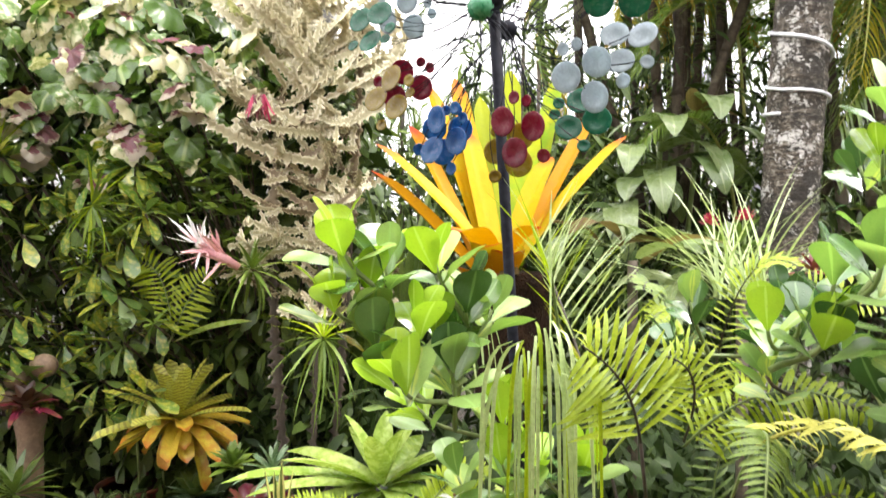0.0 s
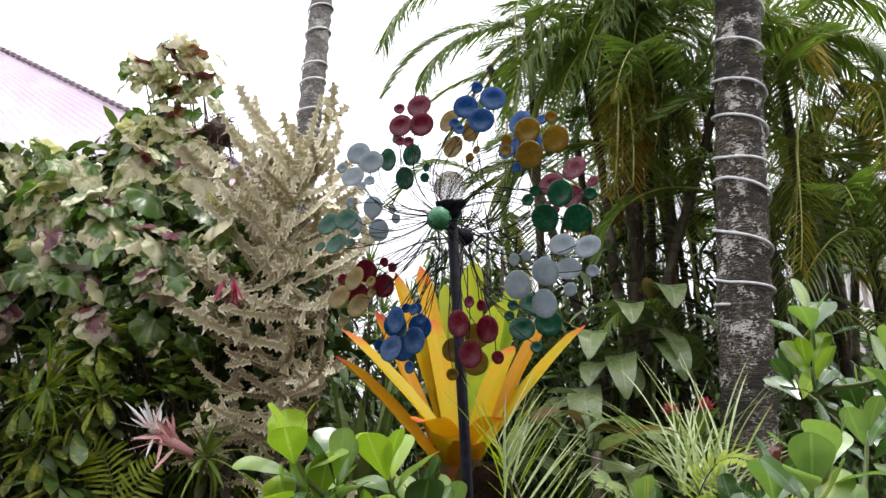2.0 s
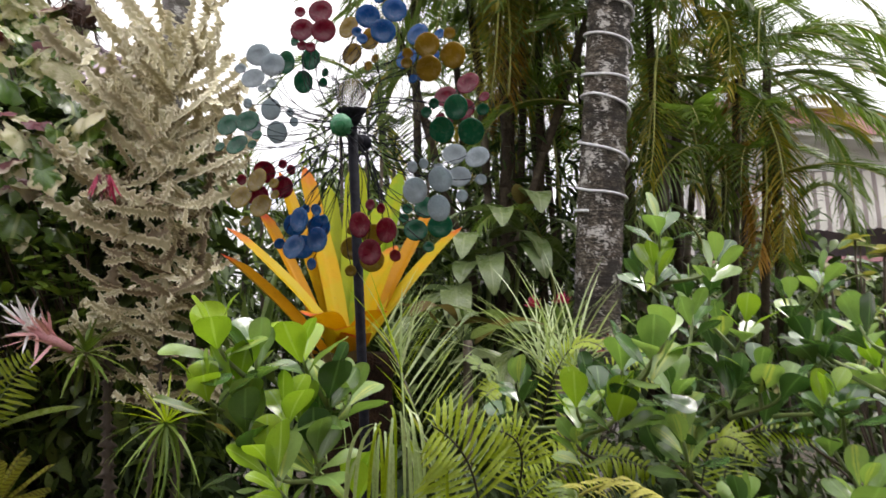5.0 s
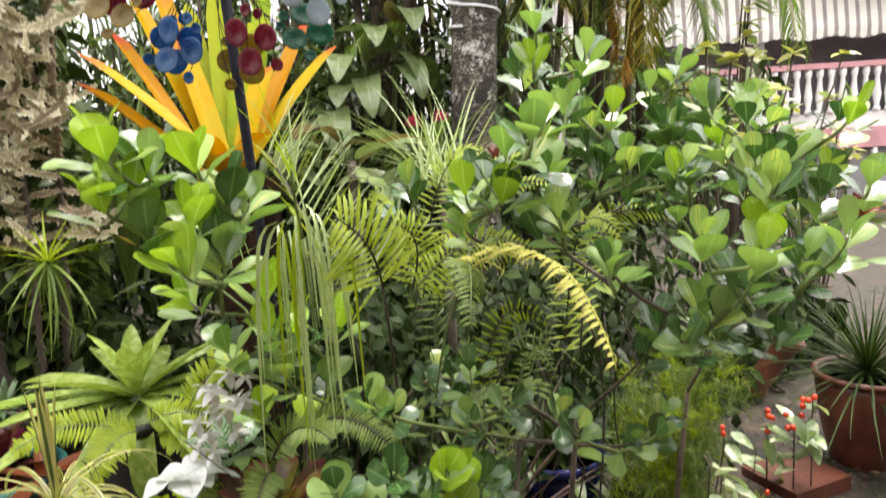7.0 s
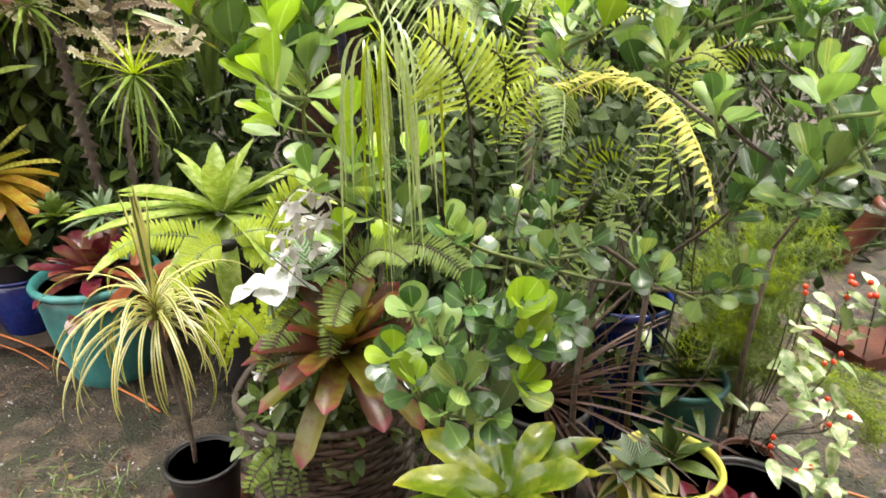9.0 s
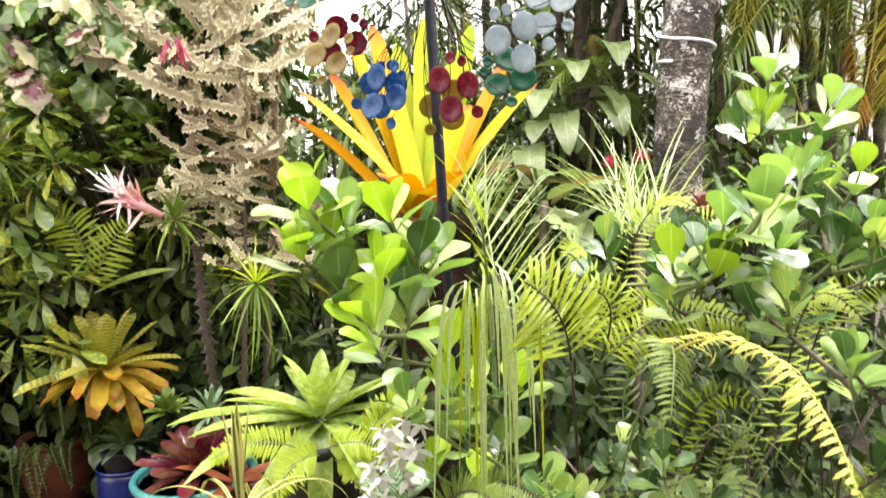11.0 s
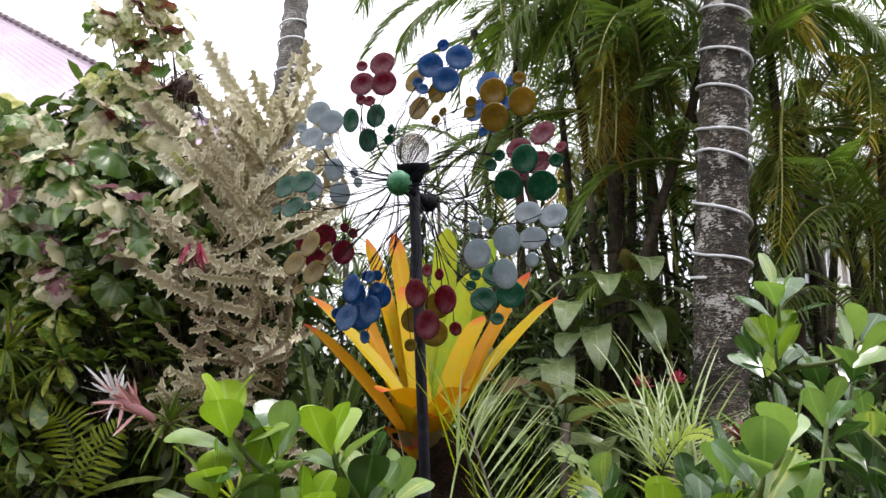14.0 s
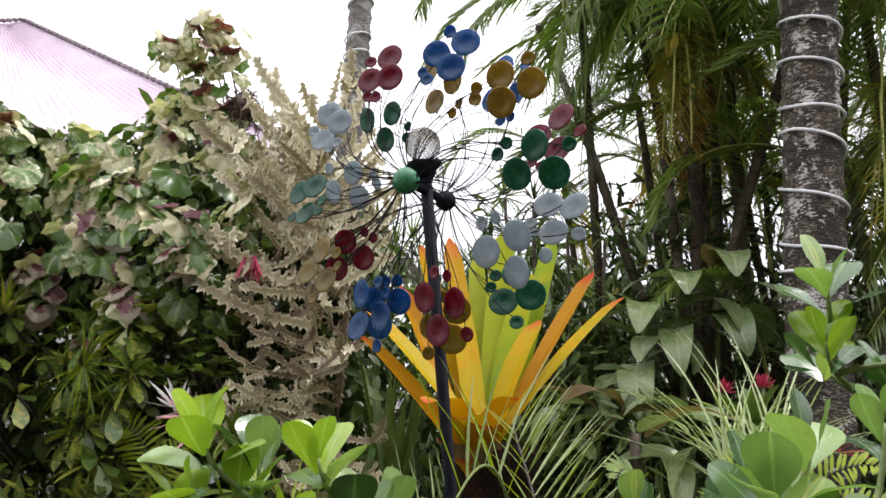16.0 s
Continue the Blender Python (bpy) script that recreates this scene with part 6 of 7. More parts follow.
def fan_palm():
    """Arching thin-leaved palm between the shrubs: leaflets upward to the right, others hanging down."""
    t = thing("young_palm", (0.30, 1.62, 0), "young palm with thin pale green arching leaflets", "palm")
    c = Vector((0.175, 1.10, 1.305))
    rib = bezier((0.30, 1.80, 1.20), (0.25, 1.70, 1.46), (0.22, 1.40, 1.44), c, 16)
    part("stem", tube(bezier((0.34, 1.90, 0), (0.34, 1.90, 0.5), (0.33, 1.86, 1.0), rib[0], 10), 0.007, 6), GREEN_STEM, t)
    part("rib", tube(rib, [0.0045 - 0.0002 * k for k in range(17)], 5), GREEN_STEM, t)
    for i in range(10):
        p = rib[3 + i]
        d = Vector((R.uniform(-0.5, 0.6), jit(0.25), 0.8 + jit(0.12)))
        part("leaflet", Shape().add(blade(R.uniform(0.16, 0.24), 0.0075, reed, R.uniform(0.0, 0.4), 0.5, 9), frame_of(p, d, jit(40))), PALM_LIGHT if i % 3 else FERN_LIME, t)
    # the upright frond behind: parallel leaflets to one side, a few yellow ones to the other
    back = bezier((0.44, 1.78, 0.80), (0.40, 1.84, 1.05), (0.35, 1.97, 1.26), (0.284, 2.17, 1.445), 24)
    part("rib", tube(bezier((0.34, 1.90, 0), (0.38, 1.85, 0.3), (0.43, 1.80, 0.6), (0.44, 1.78, 0.80), 8) + back[1:], 0.0042, 5), BLACK_STEM, t)
    for i in range(54):
        k = i / 53
        p = back[min(24, 4 + int(k * 20.5))]
        d = Vector((0.50 + 0.18 * (1 - k) + jit(0.10), 0.05 + jit(0.12), 0.86 + jit(0.05)))
        part("leaflet", Shape().add(blade(R.uniform(0.26, 0.38) * (1 - 0.30 * k), 0.0105, reed, R.uniform(0.0, 0.3), 0.4, 9), frame_of(p, d, jit(30))), PALM_LIGHT if i % 5 else FERN_LIME, t)
    for i in range(11):
        k = i / 10
        p = back[min(24, 8 + int(k * 15.9))]
        d = Vector((-0.50 + jit(0.16), -0.35 + jit(0.15), 0.72 + jit(0.12)))
        part("leaflet", Shape().add(blade(R.uniform(0.20, 0.32) * (1 - 0.4 * k), 0.0075, reed, R.uniform(0.0, 0.4), 0.5, 9), frame_of(p, d, jit(30))), (FERN_YELLOW, PALM_LIGHT, FERN_LIME)[i % 3], t)
    for i in range(26):
        k = i / 25
        d = Vector((-0.45 + 1.05 * k + jit(0.2), -0.25 + jit(0.3), 0.1 + jit(0.6)))
        L = R.choice((R.uniform(0.20, 0.32), R.uniform(0.30, 0.48)))
        part("leaflet", hanging(c + Vector((0.10 * (k - 0.5) + jit(0.03), 0.04 + jit(0.07), jit(0.04))), d, L), PALM_LIGHT if i % 4 else FERN_LIME, t)
    for i in range(9):
        p = Vector((0.02 + 0.018 * i, 1.92 + jit(0.04), 1.12 + jit(0.04)))
        d = Vector((-0.16 + jit(0.10), jit(0.1), 0.9))
        part("leaflet", Shape().add(blade(R.uniform(0.20, 0.30), 0.010, reed, R.uniform(0.0, 0.3), 0.4, 8), frame_of(p, d, jit(30))), PALM_LIGHT, t)
    part("rib", tube(bezier((0.34, 1.90, 0), (0.30, 1.92, 0.5), (0.26, 1.92, 1.0), (0.0, 1.92, 1.11), 10), 0.004, 5), GREEN_STEM, t)
    t = thing("grass_palm", (1.0, 2.4, 0), "spray of long pale green grassy leaves by the palm trunk", "palm")
    for i in range(64):
        az, el = R.uniform(-80, 80) + (180 if i % 4 == 0 else 0), R.uniform(25, 85)
        part("leaf", Shape().add(blade(R.uniform(0.3, 0.55), 0.012, reed, R.uniform(0.2, 0.9), 0.4, 8), frame_of((1.0 + jit(0.1), 2.4 + jit(0.08), 1.28), heading(az, el), jit(40))), PALM_LIGHT, t)
    part("stem", tube([(1.0, 2.4, 0), (1.0, 2.4, 1.3)], 0.02, 6), WOOD, t)


fan_palm()


# ---- pots ----
def pot(at, r, h, material, label, foot=0.7, belly=1.0, soil=True, group="plant pots"):
    """A round pot with thick walls, a rolled rim and soil."""
    t = thing("plant_pot", at, label, "plant pot", group)
    m = Matrix.Translation(at)
    outer = [(r * foot * 0.96, 0.0), (r * foot, 0.008)]
    for i in range(1, 10):
        k = i / 10
        rr = r * (foot + (1 - foot) * k + (belly - 1) * math.sin(math.pi * k))
        outer.append((rr, h * k * 0.93))
    body = outer + [(r * 0.99, h * 0.95), (r * 0.93, h * 0.95), (r * 0.90, h * 0.86)]
    part("body", Shape().add(lathe(body, 36), m), material, t)
    part("rim", Shape().add(lathe([(r * 0.985, h * 0.93), (r * 1.05, h * 0.94), (r * 1.07, h * 0.97), (r * 1.04, h), (r * 0.97, h), (r * 0.93, h * 0.97), (r * 0.93, h * 0.93)], 36), m), material, t)
    if soil:
        s = Shape().add(lathe([(r * 0.91, h * 0.87), (r * 0.88, h * 0.90), (r * 0.5, h * 0.925), (0.01, h * 0.92)], 28, 0.01), m)
        part("soil", s, SOIL, t, "dark wet potting soil")
    return t


pot((-1.47, 3.22, 0.03), 0.155, 0.32, TERRA, "round red-brown glazed pot at the edge of the bed", 0.66, 1.16)
pot((-1.09, 2.98, 0.02), 0.115, 0.27, BLUE, "cobalt blue glazed pot with a black liner", 0.78, 1.16)
pot((-1.09, 2.98, 0.265), 0.10, 0.10, BLACK, "black nursery pot set in a blue pot", 0.85)
pot((-0.69, 2.53, 0), 0.215, 0.42, TEAL, "large turquoise glazed pot", 0.66, 1.06)
pot((-0.31, 1.58, 0.02), 0.10, 0.18, BLACK, "black plastic nursery pot in a clay saucer", 0.78)
pot((0.82, 1.09, 0), 0.13, 0.275, YELLOW, "faded yellow plastic pot", 0.72)
pot((0.97, 0.97, 0), 0.145, 0.23, BLACK, "wide black plastic pot with dark soil", 0.8)
pot((1.05, 1.36, 0), 0.12, 0.32, DARKTEAL, "dark teal plastic pot", 0.75)
pot((1.10, 1.13, 0), 0.07, 0.20, TERRA, "small terracotta pot beside a black one", 0.7)
pot((0.60, 1.36, 0), 0.13, 0.34, BLACK, "black plastic pot under the branches", 0.8)
pot((0.99, 1.60, 0), 0.14, 0.48, BLUE, "bright blue plastic tub in the shade", 0.85)
pot((0.34, 1.07, 0), 0.145, 0.30, BRICKRED, "rough red-brown clay pot", 0.8)
pot((-0.20, 2.30, 0), 0.15, 0.62, BLACK, "tall dark pot hidden in foliage", 0.75)
pot((2.60, 1.72, 0), 0.20, 0.40, TERRA, "large terracotta pot on the path", 0.66, 1.05)
pot((3.02, 1.50, 0), 0.22, 0.42, TERRA, "large terracotta pot with clipped plants", 0.66, 1.05)


def saucer():
    t = thing("saucer", (-0.31, 1.58, 0), "shallow clay saucer under a black pot", "saucer")
    part("dish", Shape().add(lathe([(0.10, 0), (0.125, 0.004), (0.135, 0.04), (0.125, 0.04), (0.11, 0.014), (0.01, 0.012)], 30), pose(-0.31, 1.58, 0.004)), TERRA, t)


saucer()


def basket():
    at = Vector((0.03, 1.40, 0))
    t = thing("basket", at, "weathered grey woven basket planter with mossy rim", "basket")
    core = [(0.165, 0), (0.185, 0.12), (0.20, 0.26), (0.208, 0.46), (0.188, 0.46), (0.18, 0.40), (0.01, 0.40)]
    part("liner", Shape().add(lathe(core, 32), Matrix.Translation(at)), SOIL, t, "dark soil and lining")
    for k in range(30):
        a = 2 * math.pi * k / 30
        part("stake", tube([at + Vector((math.cos(a) * (0.172 + 0.04 * z / 0.42), math.sin(a) * (0.172 + 0.04 * z / 0.42), z)) for z in (0, 0.16, 0.32, 0.47)], 0.006, 5), WICKER, t)
    for i in range(26):
        z = 0.012 + i * 0.0175
        r = 0.176 + 0.038 * z / 0.42
        ring = []
        for k in range(61):
            a = 2 * math.pi * k / 60
            w = 0.006 * math.cos(15 * a + math.pi * (i % 2))
            ring.append(at + Vector((math.cos(a) * (r + w), math.sin(a) * (r + w), z + 0.002 * math.sin(5 * a + i))))
        part("weaver", tube(ring, 0.0085, 5), WICKER, t)
    part("rim", tube([at + Vector((math.cos(a) * 0.220, math.sin(a) * 0.220, 0.475 + 0.005 * math.sin(6 * a))) for a in [2 * math.pi * k / 48 for k in range(49)]], 0.009, 8), WICKER, t, "mossy rolled rim")


basket()


# ---- rosette plants ----
def rosette(at, n, L, W, mats, label, el=(10, 75), droop=(0.2, 0.9), fold=0.35, prof=strap, name="bromeliad", category="bromeliad", az=(0, 360), group="bromeliads", seg=9, wave=0.0, loose=6):
    """Strap leaves in a spiral, the inner ones steeper."""
    t = thing(name, at, label, category, group)
    for i in range(n):
        k = i / max(1, n - 1)
        a = az[0] + (az[1] - az[0]) * ((i * 0.381966) % 1.0) + jit(8)
        e = el[1] + (el[0] - el[1]) * k + jit(loose)
        d = heading(a, e)
        ll = L * (0.7 + 0.35 * k) * R.uniform(0.85, 1.1)
        mt = mats[min(len(mats) - 1, int(k * len(mats)))]
        p = Vector(at) + Vector((d.x, d.y, 0)) * 0.015 + Vector((0, 0, 0.03 * (1 - k)))
        part("leaf", Shape().add(blade(ll, W * R.uniform(0.85, 1.1), prof, R.uniform(*droop) * (0.4 + 0.6 * k), fold, seg, 2 if W > 0.03 else 1, wave, i), frame_of(p, d, jit(8 + loose))), mt, t)
    return t


brom = rosette((-1.12, 2.90, 0.72), 22, 0.33, 0.062, [TIGER], "yellow and amber bromeliad with dark banded upper leaves", (12, 76), (0.1, 0.6), prof=blunt, fold=0.4)
for i in range(28):
    d = heading(137.5 * i + jit(14), 26 - 62 * (i / 28) + jit(8))
    part("leaf", Shape().add(blade(R.uniform(0.17, 0.30), R.uniform(0.056, 0.070), blunt, R.uniform(0.3, 1.0), 0.45, 9, 2, 0.08, i), frame_of(Vector((-1.12, 2.90, 0.72)) + d * 0.02, d, jit(10))), AMBER, brom, "amber lower leaf")
brom = rosette((-0.20, 2.26, 0.68), 9, 0.33, 0.078, [LIME], "large bright green bromeliad with broad strap leaves", (22, 74), (0.15, 0.5), prof=lance, fold=0.4)
for az, el, L, droop in ((250, 22, 0.48, 0.5), (268, 6, 0.42, 0.35), (240, 2, 0.46, 0.5), (215, -15, 0.42, 0.7), (180, -35, 0.34, 0.9), (120, 8, 0.40, 0.8), (95, 18, 0.40, 0.7), (150, 5, 0.36, 1.0), (70, 30, 0.36, 0.6), (290, 25, 0.36, 0.5)):
    d = heading(az, el)
    part("leaf", Shape().add(blade(L, 0.082, strap, droop, 0.4, 12, 2), frame_of(Vector((-0.20, 2.26, 0.68)) + d * 0.02, d, jit(8))), LIME, brom)
rosette((-0.68, 2.52, 0.40), 28, 0.26, 0.070, [WINE], "wine-red bromeliad in a turquoise pot", (-12, 70), (0.3, 0.8), prof=blunt)
rosette((-0.52, 2.38, 0.40), 12, 0.26, 0.060, [RUST, WINE], "rusty red bromeliad leaves over a pot rim", (-45, 35), (0.3, 0.8), prof=strap)
rosette((0.07, 1.30, 0.60), 36, 0.23, 0.062, [REDGREEN], "red and green bromeliad with pink leaf tips in a basket", (-25, 66), (0.3, 1.0), prof=blunt)
rosette((0.36, 1.02, 0.32), 26, 0.31, 0.078, [YELLOW_GREEN], "wet yellow-green bromeliad with broad glossy leaves", (-30, 48), (0.4, 1.7), prof=strap, wave=0.16, loose=16, seg=13)
rosette((0.86, 0.87, 0.12), 34, 0.20, 0.050, [WINE], "burgundy bromeliad with stiff blunt wet leaves", (38, 86), (0.0, 0.35), fold=0.3, prof=blunt)
rosette((-0.42, 2.42, 1.12), 44, 0.30, 0.012, [FERN_LIME, FERN, FERN], "spiky drooping yellow-green strap plant", (-80, 62), (0.4, 1.6), prof=reed, name="spider_plant", category="plant", group="")
rosette((0.58, 1.33, 0.36), 40, 0.52, 0.012, [CORDY], "dark brown straggling strap-leaved plant", (-8, 62), (0.3, 1.1), prof=reed, name="cordyline", category="plant", az=(40, 190), group="")
rosette((-0.776, 2.780, 1.345), 30, 0.20, 0.024, [FERN, LIME, FERN], "green tillandsia leaves hanging from the cactus", (-50, 70), (0.4, 1.2), prof=reed, name="air_plant", category="plant", group="")
rosette((-0.21, 3.02, 0.9), 9, 0.85, 0.055, [MIDLEAF], "dark green upright sword-leaved plant", (76, 89), (0.0, 0.12), prof=strap, name="sansevieria", category="plant", group="")
rosette((-1.92, 2.95, 1.85), 18, 0.22, 0.018, [FERN_LIME, FERN_YELLOW], "spiky yellow-green leaves in the hedge", (0, 80), (0.2, 0.7), prof=reed, name="dracaena", category="plant", group="")
rosette((-0.63, 2.55, 0.62), 26, 0.13, 0.020, [SILVER], "grey-green silver-veined foliage plant", (0, 75), (0.3, 0.9), prof=lance, name="foliage_plant", category="plant", group="")
rosette((-0.80, 2.62, 0.62), 26, 0.10, 0.034, [MIDLEAF, FERN], "small fresh green leafy plant", (10, 80), (0.2, 0.6), prof=ovate, name="foliage_plant", category="plant", group="")
rosette((-1.08, 2.96, 0.37), 30, 0.15, 0.045, [MIDLEAF, SILVER], "small dark green plant in a blue pot", (-15, 70), (0.3, 0.8), prof=ovate, name="foliage_plant", category="plant", group="")
rosette((0.02, 1.50, 0.72), 9, 0.12, 0.07, [SILVER], "green leaves with white veins", (-15, 60), (0.3, 0.9), prof=ovate, name="foliage_plant", category="plant", group="")
rosette((0.70, 1.05, 0.30), 18, 0.10, 0.038, [SILVER, STRIPED], "cream-striped small-leaved plant beside a yellow pot", (-35, 50), (0.3, 0.9), prof=ovate, name="foliage_plant", category="plant", group="")
rosette((2.60, 1.72, 0.38), 150, 0.52, 0.012, [DARKLEAF], "dark feathery plant in a terracotta pot", (-5, 75), (0.4, 1.2), prof=reed, name="foliage_plant", category="plant", group="")
rosette((3.02, 1.50, 0.40), 120, 0.50, 0.012, [DARKLEAF], "dark feathery plant in a terracotta pot", (-5, 75), (0.4, 1.2), prof=reed, name="foliage_plant", category="plant", group="")
rosette((3.85, 2.65, 0.85), 30, 0.20, 0.05, [WINE, RUST, MIDLEAF], "red and green croton", (-10, 80), (0.2, 0.6), prof=lance, name="croton", category="plant", group="")
rosette((1.24, 2.40, 1.36), 12, 0.08, 0.026, [WINE, WINE, CERISE], "small dark red bromeliad by the trunk", (0, 70), (0.1, 0.4), prof=blunt)
rosette((1.15, 2.85, 1.40), 20, 0.24, 0.045, [MIDLEAF, FERN], "green bromeliad under the cerise flowers", (0, 65), (0.3, 0.8), prof=strap)


rosette((0.83, 1.10, 0.25), 18, 0.15, 0.045, [DARKLEAF, MIDLEAF, STRIPED], "leafy green plant filling a yellow pot", (-25, 75), (0.3, 0.9), prof=ovate, name="foliage_plant", category="plant", group="")
rosette((1.05, 1.36, 0.30), 30, 0.18, 0.04, [DARKLEAF, MIDLEAF], "dark leafy plant in a teal pot", (-15, 75), (0.3, 0.9), prof=lance, name="foliage_plant", category="plant", group="")
rosette((0.99, 1.60, 0.46), 34, 0.22, 0.05, [DARKLEAF, MIDLEAF], "dark leafy plant in a blue tub", (-25, 75), (0.3, 0.9), prof=lance, name="foliage_plant", category="plant", group="")


def striped_dracaena():
    at = Vector((-0.33, 1.58, 0.18))
    t = thing("dracaena", at, "cream-striped drooping strap plant in a black pot", "plant")
    head = Vector((-0.365, 1.63, 0.60))
    part("stem", tube(bezier(at, at + Vector((0.01, 0, 0.15)), head - Vector((0, 0, 0.12)), head, 8), 0.007, 7), WOOD, t)
    for i in range(62):
        k = i / 61
        d = heading(137.5 * i + jit(12), 68 - 62 * k + jit(10))
        part("leaf", Shape().add(blade(R.uniform(0.24, 0.42), R.uniform(0.0085, 0.012), strap, 2.35 + 0.2 * k + jit(0.35), 0.35, 14), frame_of(head + Vector((0, 0, 0.05 * (1 - k))), d, jit(10))), STRIPED, t)
    for i in range(4):
        part("leaf", Shape().add(blade(0.36, 0.022, strap, 0.05, 0.6, 6), frame_of(head, heading(90 * i, 86), jit(20))), STRIPED, t)


striped_dracaena()


def spiky_shrubs():
    """Thin-stemmed plants with spiky heads that stand against the sky."""
    rr = random.Random(21)
    for i in range(17):
        x, y, z = -0.40 + 0.078 * i + rr.uniform(-0.05, 0.05), rr.uniform(3.75, 4.5), rr.uniform(2.05, 2.62)
        t = rosette((x, y, z), 24, 0.27, 0.015, [(MIDLEAF, DARKLEAF, FERN)[i % 3]], "thin-stemmed dracaena with a spiky dark green head", (-45, 80), (0.3, 1.1), prof=reed, name="dracaena", category="plant", group="spiky dracaenas", loose=14)
        part("stem", tube(bezier((x + rr.uniform(-0.1, 0.1), y + 0.1, 0), (x, y + 0.1, 0.8), (x + rr.uniform(-0.08, 0.08), y, z - 0.7), (x, y, z), 8), 0.010, 6), WOOD, t)


spiky_shrubs()


# ---- flowers ----
def flowers():
    t = thing("orchid", (0.02, 1.56, 0.0), "spray of small white orchid flowers with dark centres", "flower")
    part("stem", tube(bezier((0.02, 1.56, 0.0), (0.02, 1.56, 0.5), (0.03, 1.52, 0.8), (0.045, 1.49, 0.96), 10), 0.003, 5), GREEN_STEM, t)
    for i in range(15):
        k = i / 14
        c = Vector((0.035 - 0.03 * k + jit(0.062), 1.48 - 0.01 * k + jit(0.03), 0.955 - 0.15 * k + jit(0.03)))
        s = Shape()
        for j in range(5):
            a = radians(72 * j + jit(12))
            s.add(blade(0.038, 0.023, ovate, 0.4, 0.1, 4), frame_of(c + Vector((0, -0.03, 0)), Vector((math.cos(a), -0.45 + jit(0.25), math.sin(a))), jit(20)))
        f = part("flower", s, PETAL, t)
        part("centre", Shape().add(ball(0.0035, 8), Matrix.Translation(c + Vector((0, -0.005, 0)))), WINE, f, "dark purple flower centre")
    t = thing("caladium", (-0.06, 1.45, 0.36), "plant with large pure white leaves", "plant")
    part("stem", tube(bezier((-0.06, 1.45, 0.36), (-0.07, 1.44, 0.55), (-0.08, 1.42, 0.68), (-0.08, 1.41, 0.74), 8), 0.004, 5), GREEN_STEM, t)
    for az, L in ((100, 0.12), (250, 0.10), (175, 0.09), (300, 0.08), (60, 0.09), (135, 0.08)):
        part("leaf", Shape().add(blade(L, 0.085, ovate, 0.8, 0.15, 8, 2, 0.15), frame_of((-0.08, 1.41, 0.755), heading(az, 12), jit(15))), WHITE_LEAF, t)
    t = thing("impatiens", (-0.13, 1.33, 0.40), "small plant with white five-petalled flowers", "flower")
    for x, y, z in ((-0.055, 1.32, 0.615), (-0.125, 1.33, 0.575), (-0.10, 1.30, 0.495), (-0.14, 1.27, 0.44)):
        part("stem", tube(bezier((-0.12, 1.36, 0.40), (-0.12, 1.35, 0.45), (x, y + 0.03, z - 0.05), (x, y, z), 6), 0.0018, 4), GREEN_STEM, t)
        s = Shape()
        for j in range(5):
            a = radians(72 * j)
            s.add(blade(0.020, 0.018, obovate, 0.3, 0.0, 4), frame_of((x, y, z), Vector((math.cos(a), -0.3, math.sin(a)))))
        part("flower", s, PETAL, t)
    for i in range(110):
        p = Vector((-0.06 + jit(0.13), 1.29 + jit(0.10), 0.44 + jit(0.06)))
        d = heading(R.uniform(90, 270), R.uniform(-60, 40))
        part("leaf", Shape().add(blade(R.uniform(0.025, 0.05), 0.022, ovate, 0.4, 0.2, 4), frame_of(p, d, jit(20))), MIDLEAF, t)
    t = thing("tillandsia", (-0.92, 2.7, 1.36), "air plant with a pink and white feathery flower spike", "flower")
    a, b = Vector((-0.801, 2.700, 1.372)), Vector((-0.954, 2.660, 1.466))
    part("spike", tube([a, a.lerp(b, 0.5), b], [0.014, 0.022, 0.012], 8), PINK, t, "deep pink flower stem")
    for i in range(44):
        k = i / 43
        p = a.lerp(b, 0.15 + 0.85 * k)
        d = (b - a).normalized() * 1.0 + Vector((jit(1.1), jit(0.9), jit(1.3) + 0.1))
        part("bract", Shape().add(blade(R.uniform(0.07, 0.15), 0.014, lance, jit(0.5), 0.3, 5), frame_of(p, d, jit(60))), PINK if k < 0.7 else PETAL, t)
    for at in ((1.205, 2.87, 1.56), (1.065, 2.87, 1.54)):
        t = thing("flower_head", at, "cerise pink bromeliad flower head among leaves", "flower", "cerise flower heads")
        part("stem", tube([Vector(at) - Vector((0, 0, 0.2)), at], 0.008, 6), GREEN_STEM, t)
        for i in range(28):
            d = heading(137.5 * i, 80 - 90 * i / 28)
            part("bract", Shape().add(blade(R.uniform(0.03, 0.055), 0.018, ovate, -0.5, 0.5, 4), frame_of(Vector(at) + d * 0.008, d, jit(20))), CERISE, t)
    t = thing("flower_head", (-0.72, 2.72, 1.95), "drooping red spiky flower on the cactus", "flower")
    for i in range(16):
        part("bract", Shape().add(blade(R.uniform(0.08, 0.13), 0.012, lance, jit(0.6), 0.3, 5), frame_of((-0.72 + jit(0.03), 2.70, 2.04), Vector((jit(0.5), -0.3, -1)), jit(60))), CERISE if i % 2 else HIB_PINK, t)


flowers()


# ---- foliage details ----
def basket_place():
    a, r = R.uniform(0, 2 * math.pi), 0.20 * math.sqrt(R.random())
    return (0.03 + r * math.cos(a), 1.40 + r * math.sin(a) - 0.02, R.uniform(0.38, 0.50))


dense("groundcover", "small dark green leaves filling the basket", "plant", 700, basket_place, [DARKLEAF, MIDLEAF], 0.045, ovate, 0.55)


